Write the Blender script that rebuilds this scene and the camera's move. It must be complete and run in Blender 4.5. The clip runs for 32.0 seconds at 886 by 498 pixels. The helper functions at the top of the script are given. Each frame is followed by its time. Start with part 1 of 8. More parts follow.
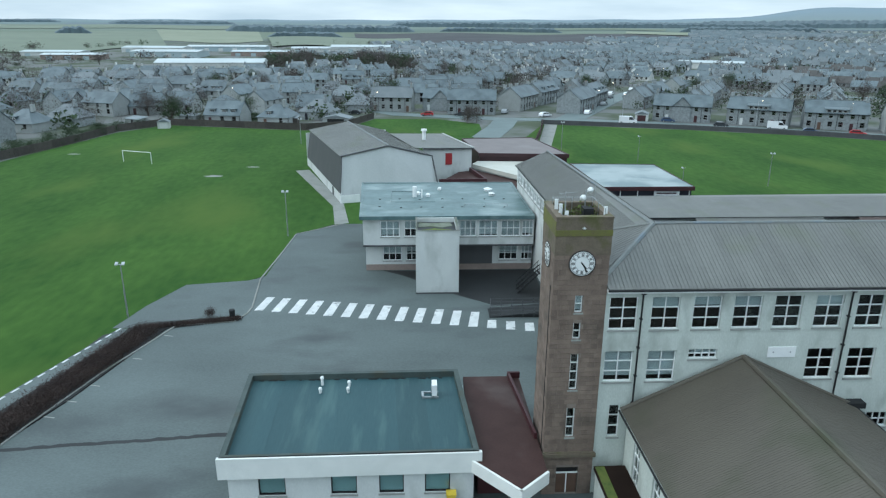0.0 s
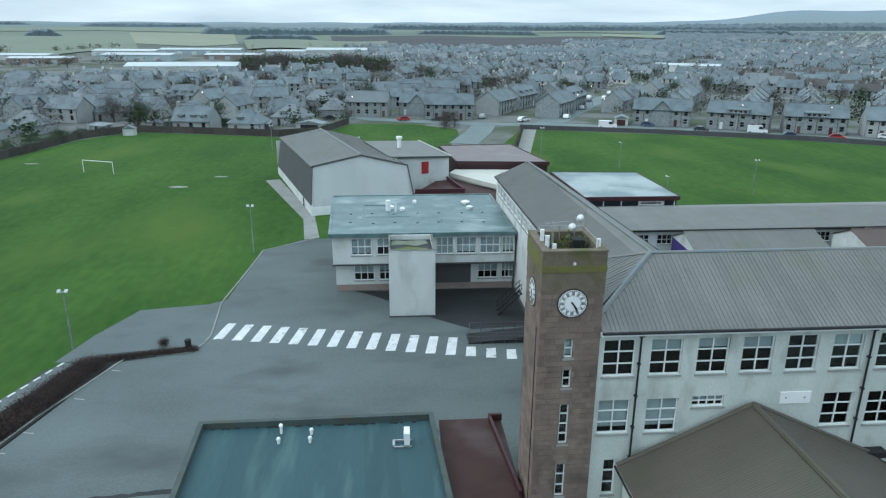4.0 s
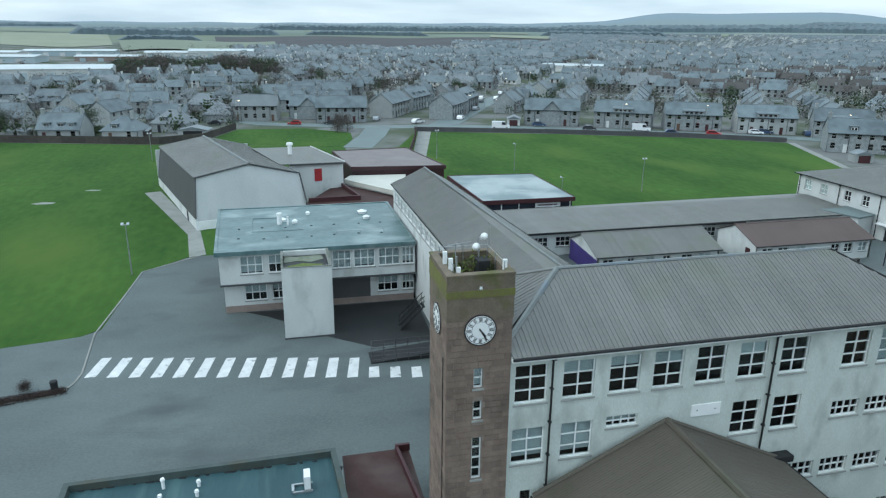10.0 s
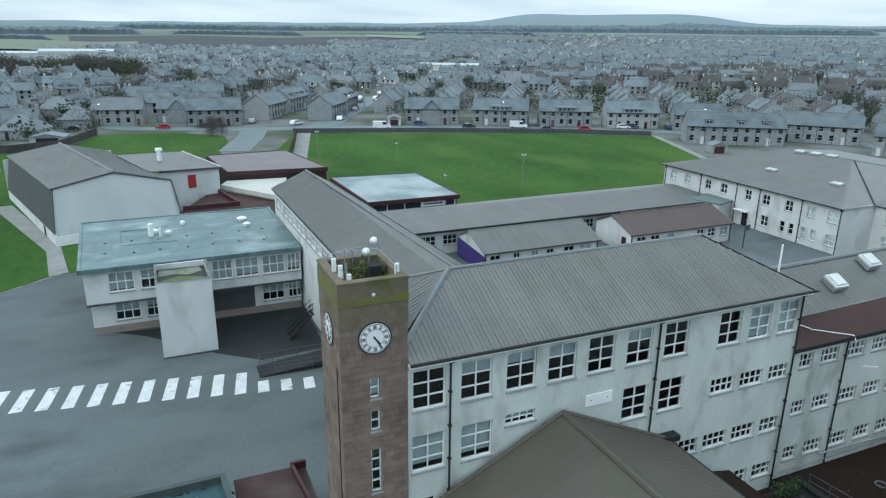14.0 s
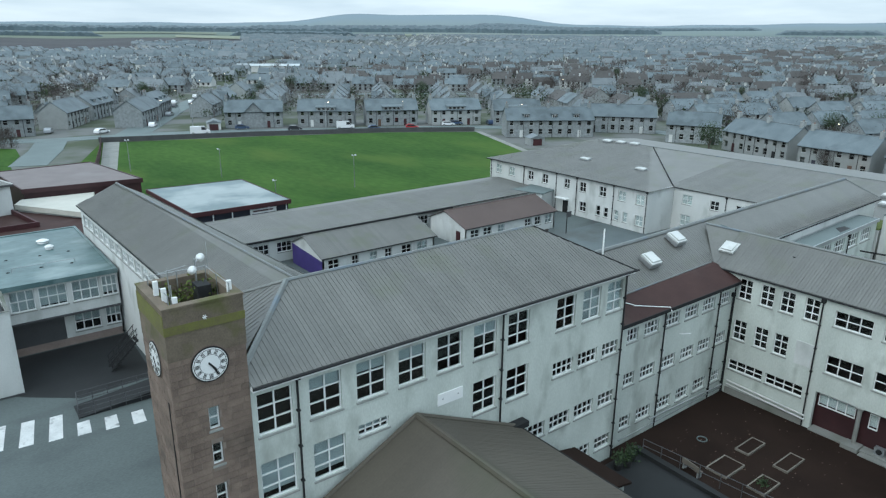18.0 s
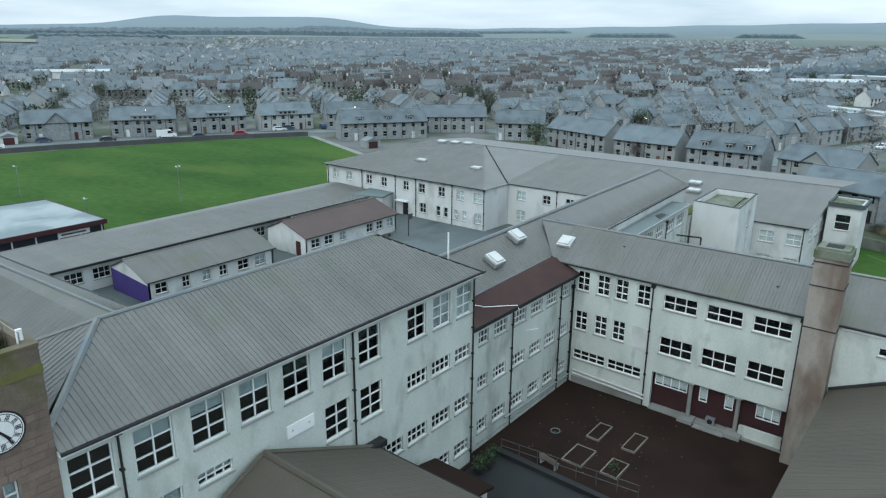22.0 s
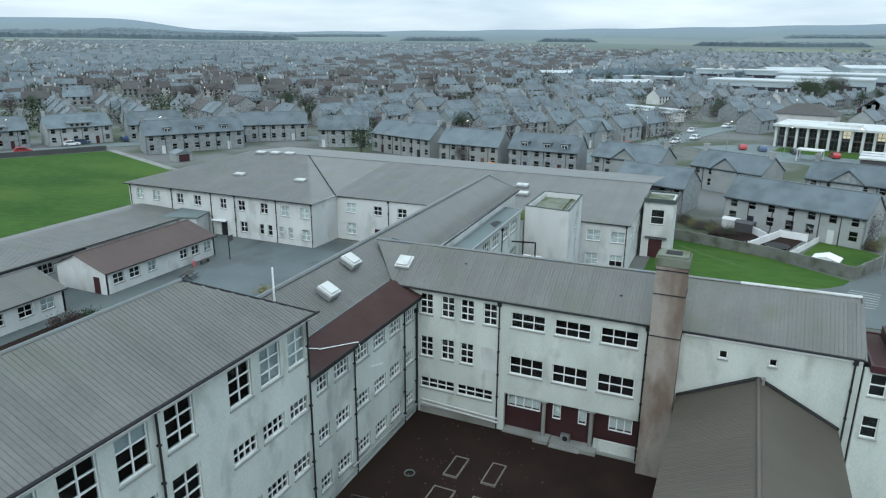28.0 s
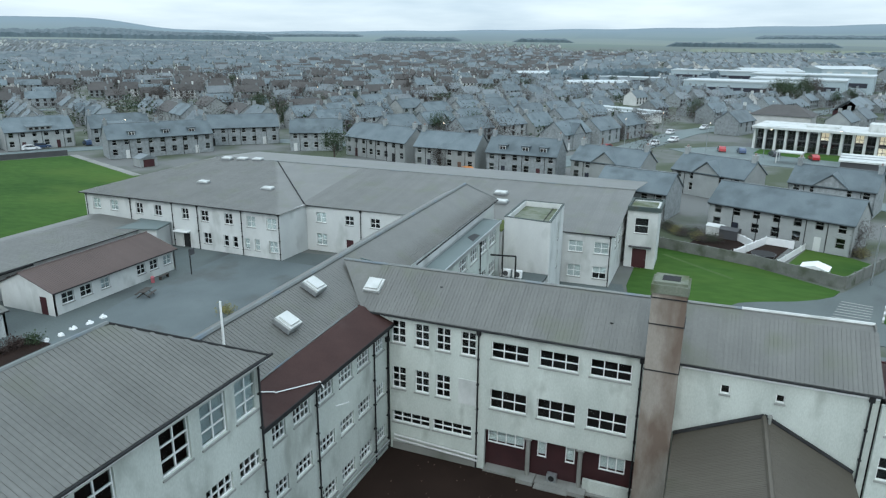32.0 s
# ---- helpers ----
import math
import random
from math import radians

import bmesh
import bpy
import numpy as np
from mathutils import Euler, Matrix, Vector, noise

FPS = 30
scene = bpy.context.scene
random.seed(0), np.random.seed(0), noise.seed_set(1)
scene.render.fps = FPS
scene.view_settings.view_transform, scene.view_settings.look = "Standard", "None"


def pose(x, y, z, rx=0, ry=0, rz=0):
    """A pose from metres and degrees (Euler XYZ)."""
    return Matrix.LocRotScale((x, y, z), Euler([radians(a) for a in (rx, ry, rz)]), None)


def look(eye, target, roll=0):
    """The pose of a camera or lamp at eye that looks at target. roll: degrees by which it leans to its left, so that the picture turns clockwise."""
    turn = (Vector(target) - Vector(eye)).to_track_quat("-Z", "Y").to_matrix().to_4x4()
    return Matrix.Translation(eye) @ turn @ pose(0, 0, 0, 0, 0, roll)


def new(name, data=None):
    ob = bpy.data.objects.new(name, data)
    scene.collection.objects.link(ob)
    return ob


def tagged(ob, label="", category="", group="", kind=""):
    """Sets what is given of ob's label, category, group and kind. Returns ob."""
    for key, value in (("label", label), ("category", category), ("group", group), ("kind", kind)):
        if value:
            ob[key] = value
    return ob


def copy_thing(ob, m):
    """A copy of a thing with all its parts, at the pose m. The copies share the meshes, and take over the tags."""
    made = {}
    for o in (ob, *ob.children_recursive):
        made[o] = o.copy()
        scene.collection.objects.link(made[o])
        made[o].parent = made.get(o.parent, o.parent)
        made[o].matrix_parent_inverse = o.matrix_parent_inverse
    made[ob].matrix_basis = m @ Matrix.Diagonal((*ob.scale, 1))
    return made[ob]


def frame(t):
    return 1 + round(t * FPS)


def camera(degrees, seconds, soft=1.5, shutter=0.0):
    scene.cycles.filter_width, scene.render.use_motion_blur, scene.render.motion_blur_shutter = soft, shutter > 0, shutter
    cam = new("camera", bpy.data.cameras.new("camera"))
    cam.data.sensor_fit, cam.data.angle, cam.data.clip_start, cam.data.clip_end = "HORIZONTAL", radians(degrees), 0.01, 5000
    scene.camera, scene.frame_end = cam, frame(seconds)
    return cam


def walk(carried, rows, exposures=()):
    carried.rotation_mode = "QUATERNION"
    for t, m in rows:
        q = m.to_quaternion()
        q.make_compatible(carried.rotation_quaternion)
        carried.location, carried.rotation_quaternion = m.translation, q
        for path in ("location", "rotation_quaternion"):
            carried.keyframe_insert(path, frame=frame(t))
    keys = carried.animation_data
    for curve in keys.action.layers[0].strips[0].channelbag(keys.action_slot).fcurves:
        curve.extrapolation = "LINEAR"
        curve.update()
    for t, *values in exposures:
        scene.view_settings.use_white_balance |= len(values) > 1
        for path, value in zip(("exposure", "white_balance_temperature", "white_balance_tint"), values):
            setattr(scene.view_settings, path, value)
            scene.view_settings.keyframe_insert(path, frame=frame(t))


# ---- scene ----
cam = camera(66.22, 32.0, soft=1.25)
EXPOSURE = [(0, 0.13, 5900, 3), (32, 0.12, 6100, 6)]
# seconds, x, y, z, yaw, pitch, roll
PATH = [
    (0, -7.726, -34.887, 27.289, -2.623, -17.946, 0.341),
    (0.5, -7.548, -34.220, 27.300, -2.591, -17.946, 0.325),
    (1, -7.442, -33.630, 27.300, -2.614, -17.884, 0.346),
    (1.5, -7.371, -33.010, 27.340, -2.648, -17.871, 0.352),
    (2, -7.306, -32.396, 27.382, -2.677, -17.852, 0.354),
    (2.5, -7.193, -31.657, 27.347, -2.678, -17.775, 0.337),
    (3, -7.119, -30.952, 27.392, -3.110, -17.762, 0.332),
    (3.5, -7.073, -30.317, 27.442, -3.767, -17.753, 0.337),
    (5.5, -6.882, -28.435, 27.568, -6.467, -17.698, 0.369),
    (6, -6.834, -28.113, 27.623, -7.157, -17.703, 0.384),
    (6.5, -6.802, -27.817, 27.659, -7.881, -17.706, 0.395),
    (7, -6.805, -27.610, 27.694, -8.678, -17.708, 0.452),
    (7.5, -6.747, -27.399, 27.703, -9.472, -17.691, 0.452),
    (8, -6.717, -27.242, 27.714, -10.257, -17.680, 0.467),
    (8.5, -6.691, -27.091, 27.689, -11.069, -17.651, 0.497),
    (9, -6.618, -26.926, 27.685, -11.868, -17.660, 0.477),
    (9.5, -6.555, -26.797, 27.660, -12.503, -17.619, 0.491),
    (10, -6.509, -26.682, 27.696, -13.285, -17.634, 0.491),
    (10.5, -6.474, -26.563, 27.702, -14.089, -17.655, 0.517),
    (11, -6.442, -26.433, 27.670, -14.939, -17.632, 0.498),
    (11.5, -6.414, -26.347, 27.648, -15.807, -17.603, 0.533),
    (12, -6.398, -26.198, 27.602, -16.827, -17.584, 0.552),
    (12.5, -6.380, -26.064, 27.541, -18.149, -17.545, 0.624),
    (13, -6.389, -25.919, 27.575, -19.798, -17.575, 0.608),
    (13.5, -6.354, -25.796, 27.549, -21.536, -17.534, 0.584),
    (14, -6.368, -25.681, 27.574, -23.289, -17.563, 0.614),
    (14.5, -6.337, -25.532, 27.543, -25.039, -17.539, 0.602),
    (16.5, -6.180, -25.033, 27.512, -32.212, -17.511, 0.520),
    (17, -6.110, -24.949, 27.522, -33.904, -17.515, 0.537),
    (17.5, -6.051, -24.818, 27.493, -35.931, -17.461, 0.421),
    (18, -5.990, -24.698, 27.473, -37.683, -17.446, 0.442),
    (18.5, -5.933, -24.615, 27.481, -39.698, -17.452, 0.472),
    (19, -5.790, -24.486, 27.490, -41.393, -17.449, 0.433),
    (19.5, -5.640, -24.359, 27.482, -43.295, -17.419, 0.386),
    (20, -5.492, -24.153, 27.462, -44.814, -17.390, 0.326),
    (20.5, -5.289, -23.942, 27.451, -46.568, -17.342, 0.384),
    (21, -5.092, -23.725, 27.449, -48.074, -17.300, 0.357),
    (21.5, -4.881, -23.444, 27.380, -49.794, -17.197, 0.386),
    (22, -4.625, -23.234, 27.369, -51.470, -17.156, 0.366),
    (22.5, -4.419, -23.007, 27.384, -53.152, -17.118, 0.389),
    (23, -4.159, -22.751, 27.388, -54.843, -17.092, 0.367),
    (23.5, -3.904, -22.434, 27.370, -56.562, -17.040, 0.405),
    (24, -3.597, -22.170, 27.356, -58.245, -16.982, 0.415),
    (24.5, -3.279, -21.900, 27.399, -59.910, -16.972, 0.366),
    (25, -2.916, -21.659, 27.441, -61.572, -16.958, 0.330),
    (25.5, -2.574, -21.409, 27.447, -63.292, -16.932, 0.343),
    (27.5, -0.752, -20.500, 27.492, -65.948, -16.863, 0.350),
    (28, -0.232, -20.262, 27.460, -66.224, -16.805, 0.425),
    (28.5, 0.272, -20.083, 27.495, -66.380, -16.797, 0.419),
    (29, 0.853, -19.853, 27.526, -66.716, -16.789, 0.440),
    (29.5, 1.343, -19.672, 27.581, -66.990, -16.817, 0.479),
    (30, 1.951, -19.471, 27.602, -67.277, -16.790, 0.504),
    (30.5, 2.490, -19.297, 27.633, -67.482, -16.816, 0.478),
    (31, 3.082, -19.083, 27.613, -67.759, -16.795, 0.491),
    (31.5, 3.639, -18.913, 27.608, -67.942, -16.805, 0.479),
    (32, 4.202, -18.663, 27.599, -68.165, -16.783, 0.520),
]
walk(cam, [(t, Matrix.Translation((x, y, z)) @ pose(0, 0, 0, 0, 0, yaw) @ pose(0, 0, 0, 90 + pitch, 0, 0) @ pose(0, 0, 0, 0, 0, roll))
      for t, x, y, z, yaw, pitch, roll in PATH], EXPOSURE)

# ---- world and light ----
world = bpy.data.worlds.new("world")
scene.world = world
world.use_nodes = True
wn, wl = world.node_tree.nodes, world.node_tree.links
bg = wn["Background"]
sky = wn.new("ShaderNodeTexSky")
sky.sky_type = "NISHITA"
sky.sun_disc = False
sky.sun_elevation, sky.sun_rotation = radians(38), radians(262)
sky.air_density, sky.dust_density = 1.0, 2.0
cloud = wn.new("ShaderNodeTexNoise")
cloud.inputs["Scale"].default_value, cloud.inputs["Detail"].default_value = 5.0, 6.0
squash = wn.new("ShaderNodeMapping")
squash.inputs["Scale"].default_value = (1.0, 1.0, 7.0)
wco = wn.new("ShaderNodeTexCoord")
wl.new(wco.outputs["Generated"], squash.inputs["Vector"])
wl.new(squash.outputs["Vector"], cloud.inputs["Vector"])
cramp = wn.new("ShaderNodeValToRGB")
cramp.color_ramp.elements[0].position, cramp.color_ramp.elements[0].color = 0.30, (6.0, 7.1, 8.0, 1)
cramp.color_ramp.elements[1].position, cramp.color_ramp.elements[1].color = 0.68, (8.6, 9.5, 10.0, 1)
wl.new(cloud.outputs["Fac"], cramp.inputs["Fac"])
veil = wn.new("ShaderNodeMix")
veil.data_type = "RGBA"
veil.inputs["Factor"].default_value = 0.88
wl.new(sky.outputs["Color"], veil.inputs["A"])
wl.new(cramp.outputs["Color"], veil.inputs["B"])
# an overcast dome is brighter overhead than at the horizon
split = wn.new("ShaderNodeSeparateXYZ")
wl.new(wco.outputs["Generated"], split.inputs["Vector"])
dome = wn.new("ShaderNodeMapRange")
dome.inputs["To Min"].default_value, dome.inputs["To Max"].default_value = 1.0, 2.1
wl.new(split.outputs["Z"], dome.inputs["Value"])
lift_up = wn.new("ShaderNodeVectorMath")
lift_up.operation = "SCALE"
wl.new(veil.outputs["Result"], lift_up.inputs[0])
wl.new(dome.outputs["Result"], lift_up.inputs["Scale"])
wl.new(lift_up.outputs["Vector"], bg.inputs["Color"])
bg.inputs["Strength"].default_value = 0.1
sun_data = bpy.data.lights.new("sun", "SUN")
sun_data.energy, sun_data.angle, sun_data.color = 0.8, radians(25), (1.0, 0.96, 0.9)
sun = new("sun", sun_data)
sun.matrix_world = look((-100, -14, 79), (0, 0, 0))


# ---- materials ----
def material(name, dark, light, scale=1.5, rough=0.8, metal=0.0, fine=30.0, bump=0.15, stain=None, stain_at=0.62, stain_scale=0.25, vary=0.0, stretch=(1, 1, 1), spec=0.5):
    """A surface with coarse and fine variation, fine relief, optional stains and a difference from piece to piece."""
    m = bpy.data.materials.new(name)
    m.use_nodes = True
    n, l = m.node_tree.nodes, m.node_tree.links
    b = n["Principled BSDF"]
    b.inputs["Roughness"].default_value, b.inputs["Metallic"].default_value = rough, metal
    b.inputs["Specular IOR Level"].default_value = spec
    co = n.new("ShaderNodeNewGeometry")
    mp = n.new("ShaderNodeMapping")
    mp.inputs["Scale"].default_value = stretch
    l.new(co.outputs["Position"], mp.inputs["Vector"])

    def tex(s, detail=5.0):
        t = n.new("ShaderNodeTexNoise")
        t.inputs["Scale"].default_value, t.inputs["Detail"].default_value = s, detail
        l.new(mp.outputs["Vector"], t.inputs["Vector"])
        return t

    coarse, grain = tex(scale), tex(fine, 3.0)
    add = n.new("ShaderNodeMix")
    add.inputs["Factor"].default_value = 0.4
    l.new(coarse.outputs["Fac"], add.inputs["A"])
    l.new(grain.outputs["Fac"], add.inputs["B"])
    ramp = n.new("ShaderNodeValToRGB")
    e = ramp.color_ramp.elements
    e[0].position, e[0].color, e[1].position, e[1].color = 0.33, (*dark, 1), 0.67, (*light, 1)
    l.new(add.outputs["Result"], ramp.inputs["Fac"])
    colour = ramp.outputs["Color"]
    if stain:
        blot = tex(stain_scale, 6.0)
        sr = n.new("ShaderNodeValToRGB")
        sr.color_ramp.elements[0].position, sr.color_ramp.elements[1].position = stain_at - 0.06, stain_at + 0.10
        l.new(blot.outputs["Fac"], sr.inputs["Fac"])
        mix = n.new("ShaderNodeMix")
        mix.data_type = "RGBA"
        l.new(sr.outputs["Color"], mix.inputs["Factor"])
        l.new(colour, mix.inputs["A"])
        mix.inputs["B"].default_value = (*stain, 1)
        colour = mix.outputs["Result"]
    if vary:
        info = n.new("ShaderNodeObjectInfo")
        isl = n.new("ShaderNodeMath")
        isl.operation = "ADD"
        l.new(info.outputs["Random"], isl.inputs[0])
        l.new(co.outputs["Random Per Island"], isl.inputs[1])
        fr = n.new("ShaderNodeMath")
        fr.operation = "FRACT"
        l.new(isl.outputs[0], fr.inputs[0])
        rng = n.new("ShaderNodeMapRange")
        rng.inputs["To Min"].default_value, rng.inputs["To Max"].default_value = 1 - vary, 1 + vary
        l.new(fr.outputs[0], rng.inputs["Value"])
        hsv = n.new("ShaderNodeHueSaturation")
        l.new(rng.outputs["Result"], hsv.inputs["Value"])
        l.new(colour, hsv.inputs["Color"])
        colour = hsv.outputs["Color"]
    l.new(colour, b.inputs["Base Color"])
    if bump:
        bp = n.new("ShaderNodeBump")
        bp.inputs["Strength"].default_value, bp.inputs["Distance"].default_value = bump, 0.02
        l.new(grain.outputs["Fac"], bp.inputs["Height"])
        l.new(bp.outputs["Normal"], b.inputs["Normal"])
    return m


def glass_material(name, tint):
    m = bpy.data.materials.new(name)
    m.use_nodes = True
    b = m.node_tree.nodes["Principled BSDF"]
    b.inputs["Base Color"].default_value = (*tint, 1)
    b.inputs["Roughness"].default_value, b.inputs["Transmission Weight"].default_value = 0.03, 1.0
    b.inputs["IOR"].default_value = 1.45
    return m


def glow_material(name, colour, strength):
    m = bpy.data.materials.new(name)
    m.use_nodes = True
    b = m.node_tree.nodes["Principled BSDF"]
    b.inputs["Emission Color"].default_value, b.inputs["Emission Strength"].default_value = (*colour, 1), strength
    return m


RENDER_W = material("grey_harling", (0.4001, 0.4358, 0.4027), (0.5557, 0.5964, 0.5551), 0.5, 0.9, fine=14, bump=0.3, stain=(0.3150, 0.3380, 0.3080), stain_at=0.6, stain_scale=0.6, stretch=(1, 1, 0.45))
WHITE_R = material("white_render", (0.4758, 0.4928, 0.4843), (0.5777, 0.5947, 0.5777), 0.5, 0.9, fine=14, bump=0.25, stain=(0.3738, 0.3908, 0.3738), stain_at=0.6, stain_scale=0.45, stretch=(1, 1, 0.5))
TOWER_S = material("brown_sandstone", (0.1161, 0.085, 0.06696), (0.2064, 0.155, 0.1242), 1.2, 0.9, fine=18, bump=0.5, stain=(0.086, 0.068, 0.054), stain_at=0.6, stain_scale=0.5, vary=0.16)
MORTAR = material("dark_mortar", (0.1615, 0.1313, 0.11), (0.228, 0.189, 0.1595), 2, 0.95, fine=30)
MOSSY = material("mossy_sandstone", (0.095, 0.078, 0.056), (0.17, 0.135, 0.10), 1.2, 0.95, fine=18, bump=0.5, stain=(0.080, 0.082, 0.026), stain_at=0.60, stain_scale=0.7)
MOSS_BAND = material("yellow_green_moss", (0.105, 0.088, 0.045), (0.140, 0.150, 0.030), 0.9, 0.95, fine=14, bump=0.5)
PLAY = material("worn_blue_grey_asphalt", (0.0720, 0.0900, 0.0940), (0.1080, 0.1300, 0.1330), 0.2, 0.75, fine=14, bump=0.2, stain=(0.060, 0.066, 0.062), stain_at=0.60, stain_scale=0.14)
CREAM_W = material("off_white_boarding", (0.60, 0.61, 0.585), (0.70, 0.705, 0.675), 1.0, 0.6, fine=20, bump=0.05, stain=(0.50, 0.51, 0.48), stain_at=0.64)
HFRAME = material("dull_window_frame", (0.26, 0.27, 0.26), (0.36, 0.37, 0.36), 2.0, 0.5, fine=25, bump=0.0, vary=0.5)
PINK = material("pink_plastic", (0.34, 0.09, 0.11), (0.42, 0.12, 0.14), 3, 0.5)
YELLOW = material("yellow_plastic", (0.55, 0.40, 0.03), (0.65, 0.48, 0.05), 3, 0.5)
STRAW = material("yellowed_grass", (0.16, 0.15, 0.05), (0.25, 0.23, 0.08), 3, 0.9)
MOSS = material("moss", (0.05, 0.085, 0.02), (0.13, 0.15, 0.03), 2.0, 0.95, fine=22, bump=0.6)
SEAM = material("grey_metal_roof", (0.1080, 0.1095, 0.1015), (0.1460, 0.1470, 0.1360), 0.35, 0.45, 0.15, fine=5, bump=0.05, stain=(0.1130, 0.1200, 0.0930), stain_at=0.60, stain_scale=0.3, vary=0.07)
SEAM_N = material("brownish_metal_roof", (0.07, 0.06034, 0.04714), (0.09243, 0.08079, 0.06251), 0.25, 0.6, 0.1, fine=9, bump=0.05, stain=(0.05321, 0.05388, 0.03177), stain_at=0.6, stain_scale=0.16, vary=0.04)
SEAM_B = material("red_brown_roof", (0.07477, 0.05215, 0.04557), (0.1008, 0.0702, 0.06213), 0.3, 0.6, 0.1, fine=9, bump=0.05, vary=0.04)
FLASH = material("pale_flashing", (0.1425, 0.152, 0.148), (0.1875, 0.2052, 0.1998), 1.0, 0.5, 0.3, fine=12, stain=(0.12, 0.1596, 0.1998), stain_at=0.6, stain_scale=0.5)
TEAL = material("teal_roofing_felt", (0.0400, 0.0820, 0.0860), (0.1150, 0.1800, 0.1820), 0.42, 0.4, fine=2.2, bump=0.1, stain=(0.2000, 0.2600, 0.2600), stain_at=0.58, stain_scale=0.3, stretch=(0.7, 1, 1))
TEAL_D = material("dark_teal_felt", (0.0252, 0.05962, 0.06926), (0.03629, 0.07675, 0.08528), 0.4, 0.6, fine=10, bump=0.1, stain=(0.052, 0.098, 0.102), stain_at=0.58, stain_scale=1.3, stretch=(1, 0.12, 1), vary=0.10, spec=0.25)
PALE_FELT = material("pale_wet_felt", (0.1795, 0.2285, 0.2339), (0.2611, 0.3046, 0.3046), 0.3, 0.3, fine=8, bump=0.08, stain=(0.0700, 0.1200, 0.1280), stain_at=0.50, stain_scale=0.16)
MAROON = material("maroon_felt", (0.03537, 0.01707, 0.01518), (0.0541, 0.02846, 0.02504), 0.6, 0.7, fine=12, bump=0.1, stain=(0.07072, 0.04933, 0.04553), stain_at=0.6, stain_scale=0.25, spec=0.2)
MAROON_L = material("faded_maroon_felt", (0.118, 0.094, 0.092), (0.160, 0.132, 0.128), 0.4, 0.55, fine=10, bump=0.1, stain=(0.174, 0.1551, 0.1496), stain_at=0.62, stain_scale=0.12)
CREAM = material("cream_roof_felt", (0.4212, 0.4212, 0.3721), (0.5054, 0.4984, 0.4493), 0.5, 0.8, fine=12)
WHITE_P = material("white_paint", (0.66, 0.68, 0.68), (0.78, 0.79, 0.78), 1.0, 0.55, fine=20, bump=0.05, stain=(0.55, 0.56, 0.54), stain_at=0.66)
FRAME = material("white_window_frame", (0.70, 0.72, 0.72), (0.80, 0.81, 0.80), 2.0, 0.45, fine=25, bump=0.0)
PANE = glass_material("window_glass", (0.82, 0.90, 0.90))
# near-black, so the gloom of unlit rooms sits in the colour itself
DARK_ROOM = material("unlit_room_black", (0.006, 0.006, 0.007), (0.014, 0.013, 0.014), 0.6, 0.9, bump=0.0)
BLIND = material("pale_blind", (0.42, 0.46, 0.47), (0.52, 0.56, 0.57), 0.8, 0.8, fine=20, bump=0.0, vary=0.12)
# teal reflection of the office panes, painted on a sheet behind the glass
REFLECT_T = material("teal_pane_reflection", (0.24, 0.37, 0.37), (0.31, 0.45, 0.45), 0.8, 0.7, fine=20, bump=0.0, vary=0.1)
STONE = material("concrete_sill", (0.22, 0.23, 0.22), (0.31, 0.32, 0.30), 2, 0.9, fine=24)
IRON = material("black_iron", (0.014, 0.015, 0.016), (0.028, 0.029, 0.030), 3, 0.75, spec=0.2)
FELT_KERB = material("mossy_felt_kerb", (0.035, 0.052, 0.050), (0.062, 0.082, 0.076), 1.0, 0.8, fine=12, bump=0.3, stain=(0.05, 0.056, 0.044), stain_at=0.58, stain_scale=0.6)
MOSSY_ROOF = material("mossy_flat_roof", (0.10, 0.12, 0.085), (0.17, 0.185, 0.145), 0.7, 0.9, fine=10, bump=0.3, stain=(0.065, 0.080, 0.030), stain_at=0.54, stain_scale=0.6)
TIMBER = material("weathered_board", (0.13, 0.115, 0.095), (0.21, 0.19, 0.16), 1.0, 0.85, fine=12, vary=0.12)
STEEL = material("galvanised_steel", (0.30, 0.32, 0.33), (0.42, 0.44, 0.45), 4, 0.4, 0.7)
ASPHALT = material("grey_asphalt", (0.0573, 0.0706, 0.0701), (0.1067, 0.1293, 0.1273), 0.12, 0.75, fine=9, bump=0.25, stain=(0.050, 0.059, 0.061), stain_at=0.6, stain_scale=0.16, stretch=(0.6, 1, 1))
ASPHALT_L = material("pale_asphalt", (0.101, 0.1301, 0.1299), (0.1385, 0.1749, 0.1731), 0.15, 0.75, fine=26, bump=0.2, stain=(0.07862, 0.1004, 0.09962), stain_at=0.62, stain_scale=0.1)
CONCRETE = material("pale_concrete", (0.18, 0.1845, 0.171), (0.261, 0.2655, 0.2475), 0.5, 0.9, fine=20, stain=(0.135, 0.144, 0.1215), stain_at=0.6)
TARMAC_B = material("brown_tarmac", (0.0165, 0.0100, 0.0077), (0.0256, 0.0157, 0.0121), 0.3, 0.85, fine=24, bump=0.25, stain=(0.01423, 0.008577, 0.00657), stain_at=0.58, stain_scale=0.2, spec=0.12)
PAINT_LINE = material("worn_white_paint", (0.44, 0.45, 0.45), (0.62, 0.63, 0.62), 0.8, 0.8, fine=8, stain=(0.16, 0.17, 0.17), stain_at=0.63, stain_scale=1.3)
LINE_GREY = material("faded_line_paint", (0.22, 0.225, 0.21), (0.34, 0.345, 0.32), 1, 0.85, fine=9)
GRASS = material("mown_grass", (0.0225, 0.0610, 0.0120), (0.0560, 0.1120, 0.0225), 0.075, 0.95, fine=0.9, bump=0.6, stain=(0.0640, 0.1080, 0.0230), stain_at=0.58, stain_scale=0.06, stretch=(1, 0.42, 1), spec=0.1)
